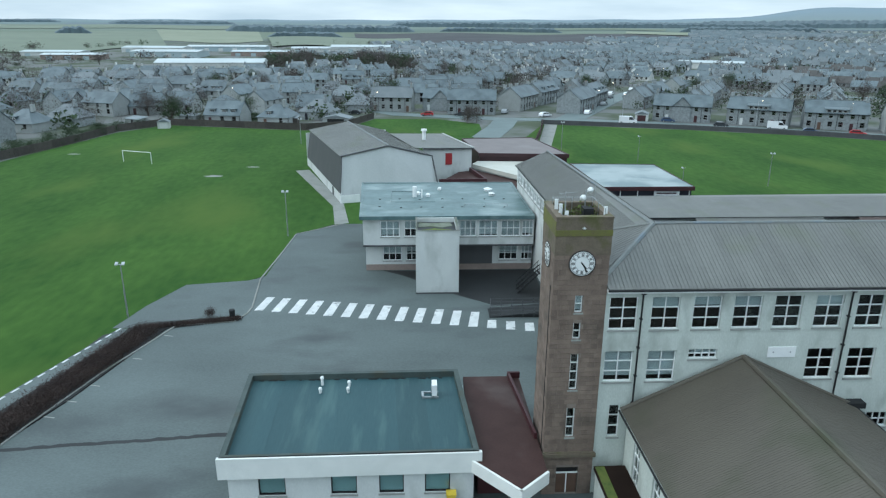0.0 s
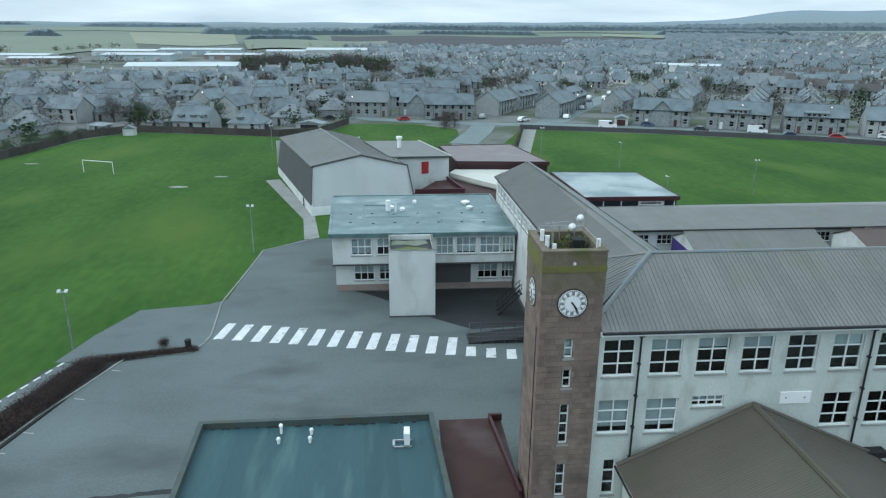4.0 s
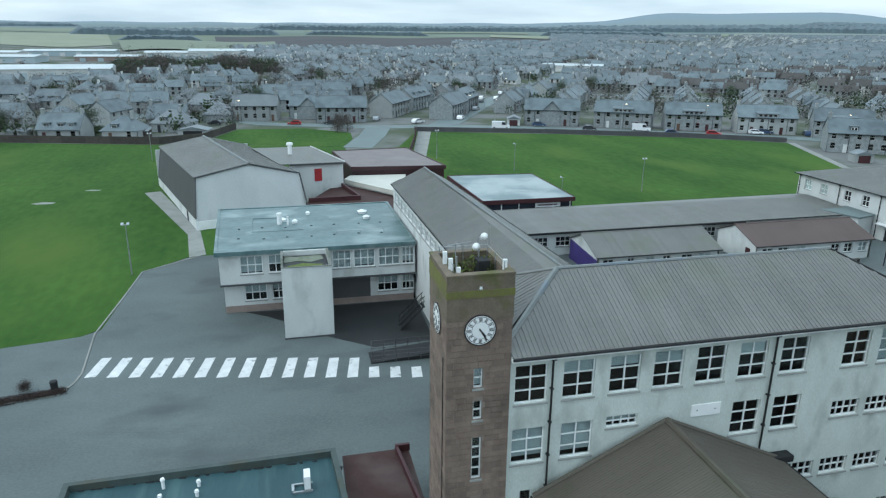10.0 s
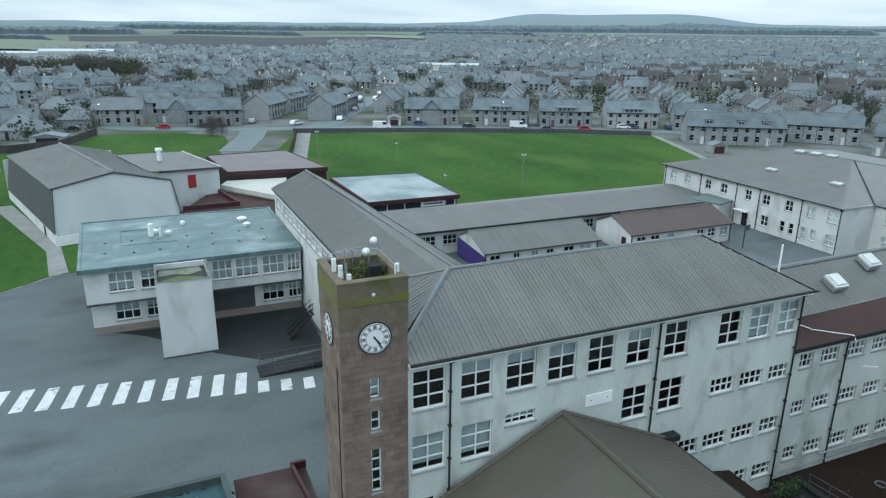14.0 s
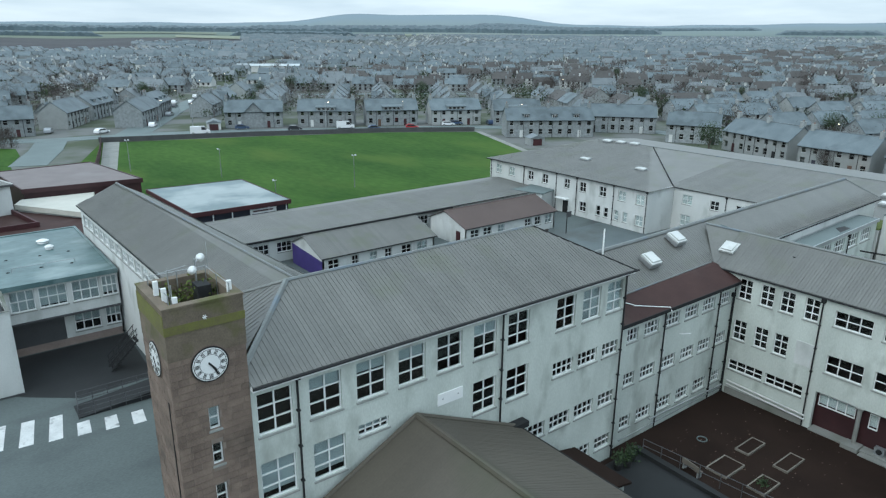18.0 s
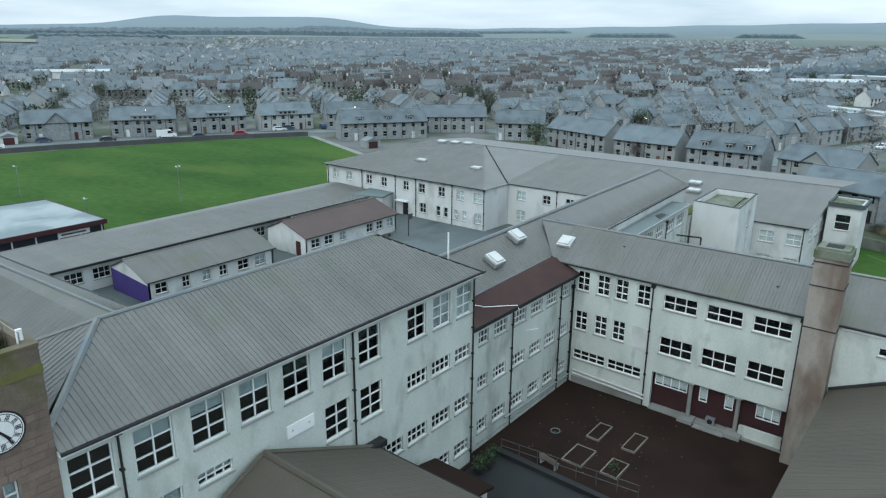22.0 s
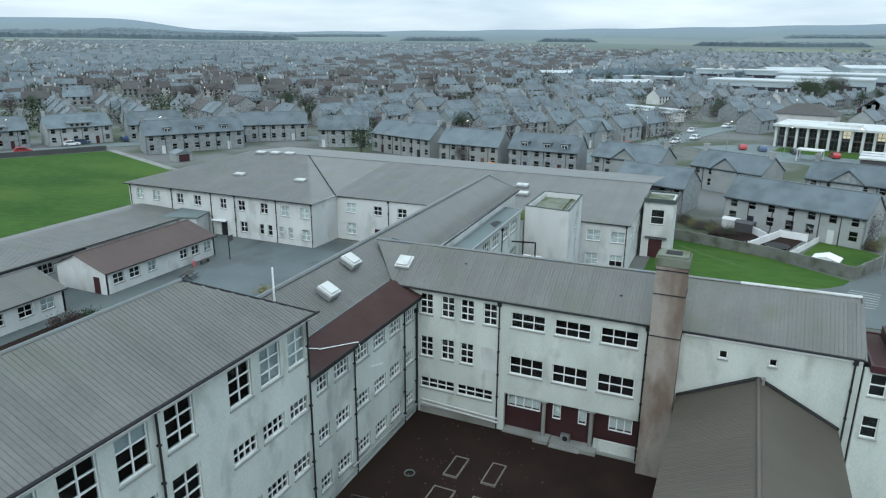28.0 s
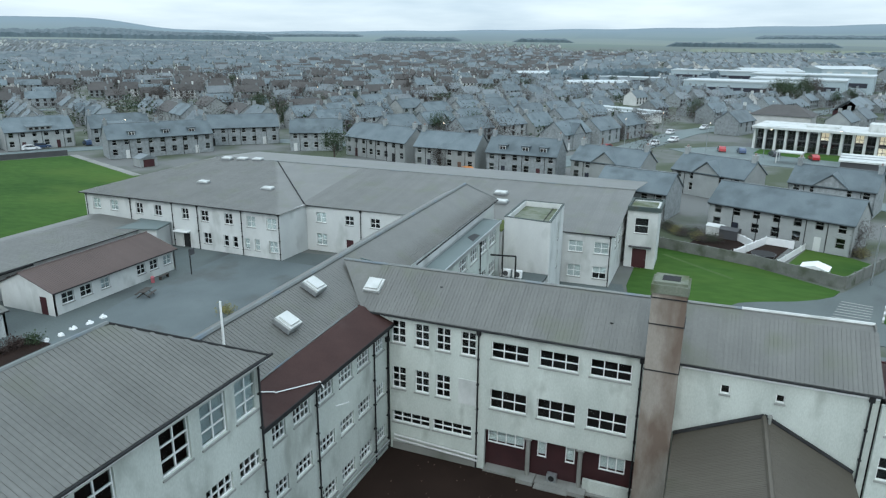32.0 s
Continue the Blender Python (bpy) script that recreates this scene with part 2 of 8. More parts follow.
BLOCKWORK = material("weathered_blockwork", (0.105, 0.112, 0.100), (0.175, 0.182, 0.165), 0.6, 0.92, fine=14, stain=(0.075, 0.088, 0.062), stain_at=0.55, stain_scale=0.5)
GRASS_W = material("worn_grass", (0.050, 0.094, 0.026), (0.072, 0.112, 0.038), 0.3, 0.95, fine=3, bump=0.4, spec=0.1)
PURPLE = material("purple_paint", (0.035, 0.022, 0.13), (0.05, 0.032, 0.17), 1, 0.6)
NAVY = material("dark_navy_panel", (0.012, 0.014, 0.024), (0.022, 0.026, 0.042), 1, 0.5)
RED = material("red_paint", (0.26, 0.014, 0.018), (0.34, 0.024, 0.027), 1, 0.5)
OXBLOOD = material("oxblood_panel", (0.033, 0.006, 0.0084), (0.051, 0.0108, 0.0132), 1, 0.6)
CLAD = material("dark_grey_cladding", (0.0527, 0.0544, 0.0578), (0.0748, 0.0765, 0.08075), 0.5, 0.6, 0.1, stretch=(1, 1, 0.3))
BRICK_P = material("pinkish_brick", (0.20, 0.155, 0.135), (0.29, 0.23, 0.205), 0.8, 0.9, fine=9, stain=(0.17, 0.14, 0.125))
CHIM = material("stained_chimney_render", (0.2275, 0.2012, 0.1701), (0.3174, 0.2875, 0.2522), 0.6, 0.9, fine=14, bump=0.3, stain=(0.145, 0.108, 0.084), stain_at=0.53, stain_scale=0.5, stretch=(1, 1, 0.4))
SLATE = material("blue_grey_slate", (0.080, 0.106, 0.120), (0.125, 0.158, 0.172), 0.4, 0.55, fine=7, bump=0.3, stain=(0.064, 0.086, 0.096), stain_at=0.56, stain_scale=0.25, vary=0.16)
SLATE_B = material("brown_tile", (0.05046, 0.04752, 0.04485), (0.07371, 0.06883, 0.06555), 0.4, 0.75, fine=7, bump=0.3, vary=0.16)
SLATE_L = material("pale_slate", (0.105, 0.125, 0.135), (0.150, 0.172, 0.182), 0.4, 0.5, fine=7, bump=0.2, vary=0.14)
GRANITE = material("granite_rubble", (0.158, 0.176, 0.182), (0.300, 0.326, 0.332), 1.6, 0.9, fine=9, bump=0.5, vary=0.12)
HARL = material("buff_harling", (0.235, 0.252, 0.248), (0.315, 0.335, 0.330), 0.5, 0.92, fine=12, bump=0.3, vary=0.14)
HARL_W = material("pale_harling", (0.44, 0.45, 0.44), (0.58, 0.59, 0.57), 0.5, 0.92, fine=12, bump=0.2, vary=0.12)
BARK = material("bark", (0.045, 0.036, 0.028), (0.085, 0.070, 0.056), 3, 0.95, fine=20)
TWIGS = material("winter_twigs", (0.048, 0.041, 0.038), (0.088, 0.075, 0.068), 0.4, 0.95, fine=6, vary=0.25)
HEDGE_T = material("dark_hedge_twigs", (0.024, 0.016, 0.014), (0.064, 0.042, 0.035), 0.4, 0.95, fine=6, vary=0.25)
LEAF = material("dark_leaves", (0.014, 0.032, 0.012), (0.036, 0.062, 0.020), 0.5, 0.8, fine=6, vary=0.3)
GYM_W = material("grey_white_panel", (0.36, 0.38, 0.375), (0.44, 0.46, 0.455), 0.3, 0.8, fine=8, bump=0.1, stain=(0.31, 0.33, 0.32), stain_at=0.62, stain_scale=0.3, stretch=(1, 1, 0.3))
# pale blue cast of distance haze is mixed into this woodland colour
WOODS = material("hazed_woodland", (0.060, 0.088, 0.102), (0.092, 0.124, 0.140), 0.01, 0.95, fine=0.2, bump=0, vary=0.12)
ASPHALT_D = material("dark_asphalt", (0.0144, 0.01575, 0.01665), (0.0261, 0.0279, 0.02925), 0.3, 0.6, fine=20, bump=0.2, spec=0.3)
WOOD_F = material("weathered_fence_wood", (0.0385, 0.0336, 0.0294), (0.0665, 0.0588, 0.0518), 1.0, 0.9, fine=12, vary=0.2)
PORCH_RED = material("dark_red_boarding", (0.026, 0.008, 0.010), (0.042, 0.012, 0.014), 1, 0.6)
DOOR_W = material("brown_door", (0.075, 0.042, 0.028), (0.12, 0.07, 0.048), 2, 0.6)
RUBBER = material("black_rubber", (0.012, 0.012, 0.012), (0.02, 0.02, 0.02), 3, 0.8)
LAMP_ON = glow_material("lit_lamp", (1.0, 0.74, 0.46), 8.0)
LIT_ROOM = glow_material("lit_room", (1.0, 0.72, 0.42), 0.5)


# ---- mesh helpers ----
class Build:
    """Collects the faces of one mesh."""

    def __init__(self):
        self.v, self.f = [], []

    def face(self, *pts):
        k = len(self.v)
        self.v += [tuple(p) for p in pts]
        self.f.append(tuple(range(k, k + len(pts))))
        return self

    def box(self, x0, y0, z0, x1, y1, z1):
        k = len(self.v)
        self.v += [(x0, y0, z0), (x1, y0, z0), (x1, y1, z0), (x0, y1, z0), (x0, y0, z1), (x1, y0, z1), (x1, y1, z1), (x0, y1, z1)]
        self.f += [tuple(k + i for i in q) for q in ((3, 2, 1, 0), (4, 5, 6, 7), (0, 1, 5, 4), (1, 2, 6, 5), (2, 3, 7, 6), (3, 0, 4, 7))]
        return self

    def prism(self, ring, z0, z1):
        """A slab over a ring of (x, y), counter-clockwise."""
        k, n = len(self.v), len(ring)
        self.v += [(x, y, z0) for x, y in ring] + [(x, y, z1) for x, y in ring]
        self.f += [tuple(range(k + n - 1, k - 1, -1)), tuple(range(k + n, k + 2 * n))]
        self.f += [(k + i, k + (i + 1) % n, k + n + (i + 1) % n, k + n + i) for i in range(n)]
        return self

    def solid(self, ring, step):
        """A ring of 3D points swept by a vector."""
        k, n = len(self.v), len(ring)
        self.v += [tuple(p) for p in ring] + [tuple(Vector(p) + Vector(step)) for p in ring]
        self.f += [tuple(range(k + n - 1, k - 1, -1)), tuple(range(k + n, k + 2 * n))]
        self.f += [(k + i, k + (i + 1) % n, k + n + (i + 1) % n, k + n + i) for i in range(n)]
        return self

    def rod(self, a, b, r0, r1=None, n=8):
        a, b = Vector(a), Vector(b)
        r1 = r0 if r1 is None else r1
        q = (b - a).to_track_quat("Z", "Y")
        ring = [q @ Vector((math.cos(i * math.tau / n), math.sin(i * math.tau / n), 0)) for i in range(n)]
        k = len(self.v)
        self.v += [tuple(a + p * r0) for p in ring] + [tuple(b + p * r1) for p in ring]
        self.f += [(k + i, k + (i + 1) % n, k + n + (i + 1) % n, k + n + i) for i in range(n)]
        self.f += [tuple(range(k + n - 1, k - 1, -1)), tuple(range(k + n, k + 2 * n))]
        return self

    def welded(self, name):
        """The mesh with its equal corners joined, so that it is one piece."""
        seen, at = {}, []
        for p in self.v:
            at.append(seen.setdefault(tuple(round(c, 4) for c in p), len(seen)))
        self.v, self.f = list(seen), [tuple(at[i] for i in f_) for f_ in self.f]
        return self.mesh(name)

    def mesh(self, name):
        me = bpy.data.meshes.new(name)
        me.from_pydata(self.v, [], self.f)
        me.update()
        return me


def part(name, b, mat, parent=None, label="", m=None):
    """One mesh object, under a thing or a part. b: a Build or a shared mesh."""
    me = b if isinstance(b, bpy.types.Mesh) else b.mesh(name)
    if not me.materials:
        me.materials.append(mat)
    ob = new(name, me)
    if m is not None:
        ob.matrix_basis = m
    if parent is not None:
        ob.parent = parent
    if label:
        ob["label"] = label
    return ob


def thing(name, label, category, group="", kind="", m=None):
    ob = new(name)
    if m is not None:
        ob.matrix_basis = m
    return tagged(ob, label, category, group, kind)


def setting(name, b, mat, label, category):
    return tagged(part(name, b, mat), label, category, "", "structure")


# A wall stands in its own frame: u along it, w outward, v up; base is the frame's pose.
def wall_frame(x0, y0, x1, y1):
    """Frame of a wall from (x0, y0) to (x1, y1), with its outer face on the right of that way."""
    a = math.atan2(y1 - y0, x1 - x0)
    return pose(x0, y0, 0, 0, 0, math.degrees(a)), math.hypot(x1 - x0, y1 - y0)


def wall_build(length, z0, z1, holes, thick=0.3):
    """A wall slab with openings; its outer face lies at y = 0, its inner one at y = thick."""
    us = sorted({0.004, length - 0.004, *(min(max(c, 0.004), length - 0.004) for h in holes for c in (h[0], h[1]))})
    vs = sorted({z0, z1, *(c for h in holes for c in (h[2], h[3]) if z0 < c < z1)})
    b = Build()
    for u0, u1 in zip(us, us[1:]):
        for v0, v1 in zip(vs, vs[1:]):
            cu, cv = (u0 + u1) / 2, (v0 + v1) / 2
            if any(h[0] < cu < h[1] and h[2] < cv < h[3] for h in holes):
                continue
            b.face((u0, 0, v0), (u1, 0, v0), (u1, 0, v1), (u0, 0, v1))
            b.face((u1, thick, v0), (u0, thick, v0), (u0, thick, v1), (u1, thick, v1))
    for a0, a1, c0, c1 in holes:
        b.face((a0, 0, c0), (a0, thick, c0), (a1, thick, c0), (a1, 0, c0))
        b.face((a0, 0, c1), (a1, 0, c1), (a1, thick, c1), (a0, thick, c1))
        b.face((a0, 0, c0), (a0, 0, c1), (a0, thick, c1), (a0, thick, c0))
        b.face((a1, 0, c0), (a1, thick, c0), (a1, thick, c1), (a1, 0, c1))
    u0, u1 = 0.004, length - 0.004
    b.face((u0, 0, z1), (u1, 0, z1), (u1, thick, z1), (u0, thick, z1))
    b.face((u0, 0, z0), (u0, 0, z1), (u0, thick, z1), (u0, thick, z0))
    b.face((u1, 0, z0), (u1, thick, z0), (u1, thick, z1), (u1, 0, z1))
    return b


MESHES = {}


def frame_mesh(w, h, cols, rows, bar=0.07, depth=0.09):
    key = ("frame", round(w, 2), round(h, 2), cols, rows, bar)
    if key not in MESHES:
        lights = [(w * i / cols + bar * (0.75 if i == 0 else 0.42), w * (i + 1) / cols - bar * (0.75 if i == cols - 1 else 0.42), h * j / rows + bar * (0.95 if j == 0 else 0.42), h * (j + 1) / rows - bar * (0.75 if j == rows - 1 else 0.42)) for i in range(cols) for j in range(rows)]
        MESHES[key] = wall_build(w, 0, h, lights, depth).welded("window")
    return MESHES[key]


def box_mesh(*size):
    key = ("box", *(round(s, 2) for s in size))
    if key not in MESHES:
        MESHES[key] = Build().box(*size).mesh("block")
    return MESHES[key]


def window(parent, base, u, v, w, h, cols, rows, inset=0.1, blind=0.0, sill=True, frame_mat=None, room=True, bar=0.07, blind_mat=None):
    """A window in an opening: frame with its glazing bars, pane, sill, and the dim room behind it."""
    f = part("window", frame_mesh(w, h, cols, rows, bar), frame_mat or FRAME, parent, "", base @ pose(u, inset, v))
    p = part("pane", box_mesh(0.02, 0.035, 0.02, w - 0.02, 0.047, h - 0.02), PANE, f)
    p.visible_shadow = False
    if blind:
        q = Build().box(0.05, 0.13, h * (1 - blind), w - 0.05, 0.15, h - 0.03)
        part("blind", q, blind_mat or BLIND, f, "pale blind behind the glass")
    if sill:
        part("sill", box_mesh(-0.06, -0.17, -0.10, w + 0.06, 0.02, -0.005), STONE, f, "grey concrete sill")
    return f


def make_wall(parent, x0, y0, x1, y1, z0, z1, wins, mat, thick=0.3, blinds=(), name="wall", sill=True, doors=(), back=True, bar=0.07, gaps=(), frame_mat=None, blind_mat=None):
    """A wall with its windows (u, v, w, h, cols, rows) and doors (u, w, h, material)."""
    base, length = wall_frame(x0, y0, x1, y1)
    holes = [(u, u + w, v, v + h) for u, v, w, h, *_ in wins] + [(u, u + w, z0, z0 + h) for u, w, h, *_ in doors] + list(gaps)
    part(name, wall_build(length, z0, z1, holes, thick), mat, parent, "", base)
    for k, (u, v, w, h, c, r) in enumerate(wins):
        window(parent, base, u, v, w, h, c, r, blind=blinds[k % len(blinds)] if blinds else 0.0, sill=sill, bar=bar, frame_mat=frame_mat, blind_mat=blind_mat)
    for u, w, h, dm in doors:
        d = part("door", Build().box(0.06, 0, 0, w - 0.06, 0.06, h - 0.06), dm, parent, "", base @ pose(u, 0.12, z0))
        part("door_frame", Build().box(0, -0.03, 0, 0.06, 0.08, h).box(w - 0.06, -0.03, 0, w, 0.08, h).box(0, -0.032, h - 0.06, w, 0.078, h), FRAME, d)
        part("door_handle", Build().box(w - 0.2, -0.06, 0.98, w - 0.16, 0, 1.12), STEEL, d)
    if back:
        # black sheet behind the openings stands in for the room's shade
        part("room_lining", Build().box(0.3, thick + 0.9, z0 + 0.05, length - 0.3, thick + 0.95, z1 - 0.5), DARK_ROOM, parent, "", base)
    return base


def pipe(parent, base, u, z0, z1):
    b = Build().rod((u, -0.12, z0), (u, -0.12, z1), 0.055, n=8).box(u - 0.13, -0.24, z1 - 0.05, u + 0.13, -0.005, z1 + 0.25)
    for k in range(int((z1 - z0) / 1.8)):
        b.box(u - 0.08, -0.19, z0 + 0.8 + k * 1.8, u + 0.08, -0.003, z0 + 0.88 + k * 1.8)
    return part("downpipe", b, IRON, parent, "", base)


def gutter(parent, a, b_, mat=None):
    return part("gutter", Build().rod(a, b_, 0.065, n=8), mat or IRON, parent)


def slope(parent, e0, e1, r0, r1, mat, pitch=0.6, thick=0.06, panels=True, name="roof", cut=0.0):
    """A roof plane between eave e0-e1 and ridge r0-r1, laid with seamed panels that run from eave to ridge."""
    e0, e1, r0, r1 = (Vector(p) for p in (e0, e1, r0, r1))
    if (e1 - e0).cross((r0 + r1) / 2 - e0).z < 0:
        e0, e1, r0, r1 = e1, e0, r1, r0
    rib = 0.022 if mat is SEAM_N else 0.04
    nrm = (e1 - e0).cross(r0 - e0 if (r0 - e0).length > 0.01 else r1 - e0).normalized()
    flat = [p for i, p in enumerate((e0, e1, r1, r0)) if i == 0 or (p - (e0, e1, r1, r0)[i - 1]).length > 0.01]
    if cut:
        foot = (r0 - e0).dot((e1 - e0).normalized())
        flat = [e0 + (e1 - e0).normalized() * cut] + flat[1:] + [e0 + (r0 - e0) * (cut / foot)]
    deck = part(name, Build().solid([p - nrm * thick for p in flat], nrm * thick), mat, parent)
    if not panels:
        return deck
    n = max(1, round((e1 - e0).length / pitch))
    along = (e1 - e0).normalized()
    up = (nrm.cross(along)).normalized()
    # heights of the plane at each seam, for planes whose ridge is shorter than the eave
    s0, s1, h = (r0 - e0).dot(along), (r1 - e0).dot(along), (r0 - e0).dot(up)
    length, joined = (e1 - e0).length, Build()
    turn = Matrix((along, up, nrm)).transposed().to_4x4()
    for i in range(n):
        u0, u1 = length * i / n, length * (i + 1) / n
        top = h
        for u in (u0 + 0.02, u1 - 0.02):
            if u < s0 and s0 > 0.01:
                top = min(top, h * u / s0)
            if u > s1 and length - s1 > 0.01:
                top = min(top, h * (length - u) / (length - s1))
        if top < 0.25 or u0 < cut - 0.01:
            continue
        w = u1 - u0
        if top > h - 0.01:
            key = ("panel", round(w, 3), round(h, 2), mat.name)
            if key not in MESHES:
                MESHES[key] = Build().box(0.012, 0.01, 0.004, w - 0.012, h - 0.01, 0.014).box(-0.02, 0.01, 0.004, 0.02, h - 0.01, rib).box(w / 2 - 0.015, 0.01, 0.005, w / 2 + 0.015, h - 0.01, rib * 0.8)
                if mat is SEAM_N:
                    for q in (0.25, 0.75):
                        MESHES[key].box(w * q - 0.012, 0.01, 0.005, w * q + 0.012, h - 0.01, rib)
                MESHES[key] = MESHES[key].mesh("roof_panel")
            part("roof_panel", MESHES[key], mat, deck, "", Matrix.Translation(e0 + along * u0) @ turn)
        else:
            k = len(joined.v)
            joined.box(0.012, 0.01, 0.004, w - 0.012, top - 0.01, 0.014).box(-0.02, 0.01, 0.004, 0.02, top - 0.01, rib).box(w / 2 - 0.015, 0.01, 0.005, w / 2 + 0.015, top - 0.01, rib * 0.8)
            m = Matrix.Translation(e0 + along * u0) @ turn
            joined.v[k:] = [tuple(m @ Vector(p)) for p in joined.v[k:]]
    if joined.f:
        tagged(part("cut_panel", joined, mat, deck), "", "", "", "stuff")
    return deck


def ridge_cap(parent, a, b, mat=None, r=0.10, name="ridge_cap"):
    a, b = Vector(a), Vector(b)
    return part(name, Build().rod(a + Vector((0, 0, 0.0)), b + Vector((0, 0, 0.0)), r, n=6), mat or FLASH, parent)


def flat_roof(parent, ring, z, mat, edge, kerb=0.3, drop=0.35, width=0.3, name="roof"):
    """A felted deck inside a raised edge; ring counter-clockwise."""
    c = Vector((sum(p[0] for p in ring) / len(ring), sum(p[1] for p in ring) / len(ring)))
    deck = [(x + (0.06 if x < c.x else -0.06), y + (0.06 if y < c.y else -0.06)) for x, y in ring]
    r = part(name, Build().prism(deck, z - drop, z - kerb), mat, parent)
    n = len(ring)
    for i in range(n):
        a, b_ = Vector(ring[i]), Vector(ring[(i + 1) % n])
        d = (b_ - a).normalized()
        inn = Vector((-d.y, d.x)) * width
        part("edge_trim", Build().prism([tuple(a - d * 0.0), tuple(b_), tuple(b_ + inn - d * width), tuple(a + inn + d * width)], z - drop - 0.01, z + 0.02), edge, r)
    return r

# ---- the ground ----
def rise(x, y):
    """Height of the land: flat round the school, climbing gently, with a long two-topped hill to the north-east."""
    r, az = math.hypot(x, y), math.degrees(math.atan2(x, y))
    near_ = max(0.0, min(r, 3000) - 520) * 0.0185
    if r < 2200:
        return near_
    sky_ = min(0.47 + 0.006 * (az + 30), 0.80) + max(0.0, min(az, 110) - 54) * 0.0152 + 0.03 * math.sin(az * 0.9)
    for c, w_, top in ((30.9, 4.5, 0.70), (35.8, 3.6, 0.24), (41.0, 4.9, 0.76)):
        sky_ += top * math.exp(-((az - c) / w_) ** 2)
    k = max(0.0, min(1.0, (r - 2200) / 2400))
    return near_ + (27.5 + 4600 * math.tan(radians(sky_)) - 45.9) * k * k * (3 - 2 * k)


gb = Build()
RADII = [0, 120, 260, 400, 520, 640, 780, 950, 1150, 1400, 1700, 2050, 2450, 2900, 3250, 3550, 3850, 4150, 4400, 4600, 4750]
STEPS = 360
for r in RADII:
    for k in range(STEPS):
        a = k * math.tau / STEPS
        x, y = r * math.sin(a), r * math.cos(a)
        gb.v.append((x, y, rise(x, y) - 0.06))
for i in range(len(RADII) - 1):
    for k in range(STEPS):
        q = (i * STEPS + k, i * STEPS + (k + 1) % STEPS, (i + 1) * STEPS + (k + 1) % STEPS, (i + 1) * STEPS + k)
        gb.f.append(tuple(reversed(q)))


def land_material():
    """Town gardens and yards near by, a patchwork of fields farther out, hazed grey-blue with distance."""
    m = bpy.data.materials.new("open_land")
    m.use_nodes = True
    n, l = m.node_tree.nodes, m.node_tree.links
    b = n["Principled BSDF"]
    b.inputs["Roughness"].default_value, b.inputs["Specular IOR Level"].default_value = 0.95, 0.1
    co = n.new("ShaderNodeNewGeometry")
    mp = n.new("ShaderNodeMapping")
    mp.inputs["Scale"].default_value, mp.inputs["Rotation"].default_value = (0.0014, 0.0022, 0), (0, 0, 0.5)
    l.new(co.outputs["Position"], mp.inputs["Vector"])
    cell = n.new("ShaderNodeTexVoronoi")
    cell.inputs["Scale"].default_value, cell.inputs["Randomness"].default_value = 1.0, 0.8
    l.new(mp.outputs["Vector"], cell.inputs["Vector"])
    sep = n.new("ShaderNodeSeparateColor")
    l.new(cell.outputs["Color"], sep.inputs["Color"])
    fields = n.new("ShaderNodeValToRGB")
    fields.color_ramp.interpolation = "CONSTANT"
    cols = [(0.0, (0.145, 0.172, 0.130)), (0.22, (0.120, 0.150, 0.118)), (0.4, (0.172, 0.188, 0.145)), (0.58, (0.110, 0.130, 0.125)), (0.7, (0.150, 0.175, 0.135)), (0.86, (0.125, 0.145, 0.130))]
    e = fields.color_ramp.elements
    e[0].position, e[0].color = 0.0, (*cols[0][1], 1)
    e[1].position, e[1].color = cols[1][0], (*cols[1][1], 1)
    for p, c in cols[2:]:
        k = e.new(p)
        k.color = (*c, 1)
    l.new(sep.outputs["Red"], fields.inputs["Fac"])
    noi = n.new("ShaderNodeTexNoise")
    noi.inputs["Scale"].default_value, noi.inputs["Detail"].default_value = 0.045, 8.0
    l.new(co.outputs["Position"], noi.inputs["Vector"])
    town = n.new("ShaderNodeValToRGB")
    t = town.color_ramp.elements
    t[0].position, t[0].color, t[1].position, t[1].color = 0.42, (0.075, 0.090, 0.060, 1), 0.56, (0.15, 0.155, 0.15, 1)
    l.new(noi.outputs["Fac"], town.inputs["Fac"])
    dist = n.new("ShaderNodeVectorMath")
    dist.operation = "LENGTH"
    l.new(co.outputs["Position"], dist.inputs[0])
    far = n.new("ShaderNodeMapRange")
    far.inputs["From Min"].default_value, far.inputs["From Max"].default_value = 900, 1150
    l.new(dist.outputs["Value"], far.inputs["Value"])
    mix = n.new("ShaderNodeMix")
    mix.data_type = "RGBA"
    l.new(far.outputs["Result"], mix.inputs["Factor"])
    l.new(town.outputs["Color"], mix.inputs["A"])
    l.new(fields.outputs["Color"], mix.inputs["B"])
    # aerial haze painted in: base colour shifts to grey-blue from 1500 m outwards
    haze_span = n.new("ShaderNodeMapRange")
    haze_span.inputs["From Min"].default_value, haze_span.inputs["From Max"].default_value, haze_span.inputs["To Max"].default_value = 1500, 3600, 0.93
    l.new(dist.outputs["Value"], haze_span.inputs["Value"])
    haze_mix = n.new("ShaderNodeMix")
    haze_mix.data_type = "RGBA"
    haze_mix.inputs["B"].default_value = (0.185, 0.235, 0.268, 1)
    l.new(haze_span.outputs["Result"], haze_mix.inputs["Factor"])
    l.new(mix.outputs["Result"], haze_mix.inputs["A"])
    l.new(haze_mix.outputs["Result"], b.inputs["Base Color"])
    return m


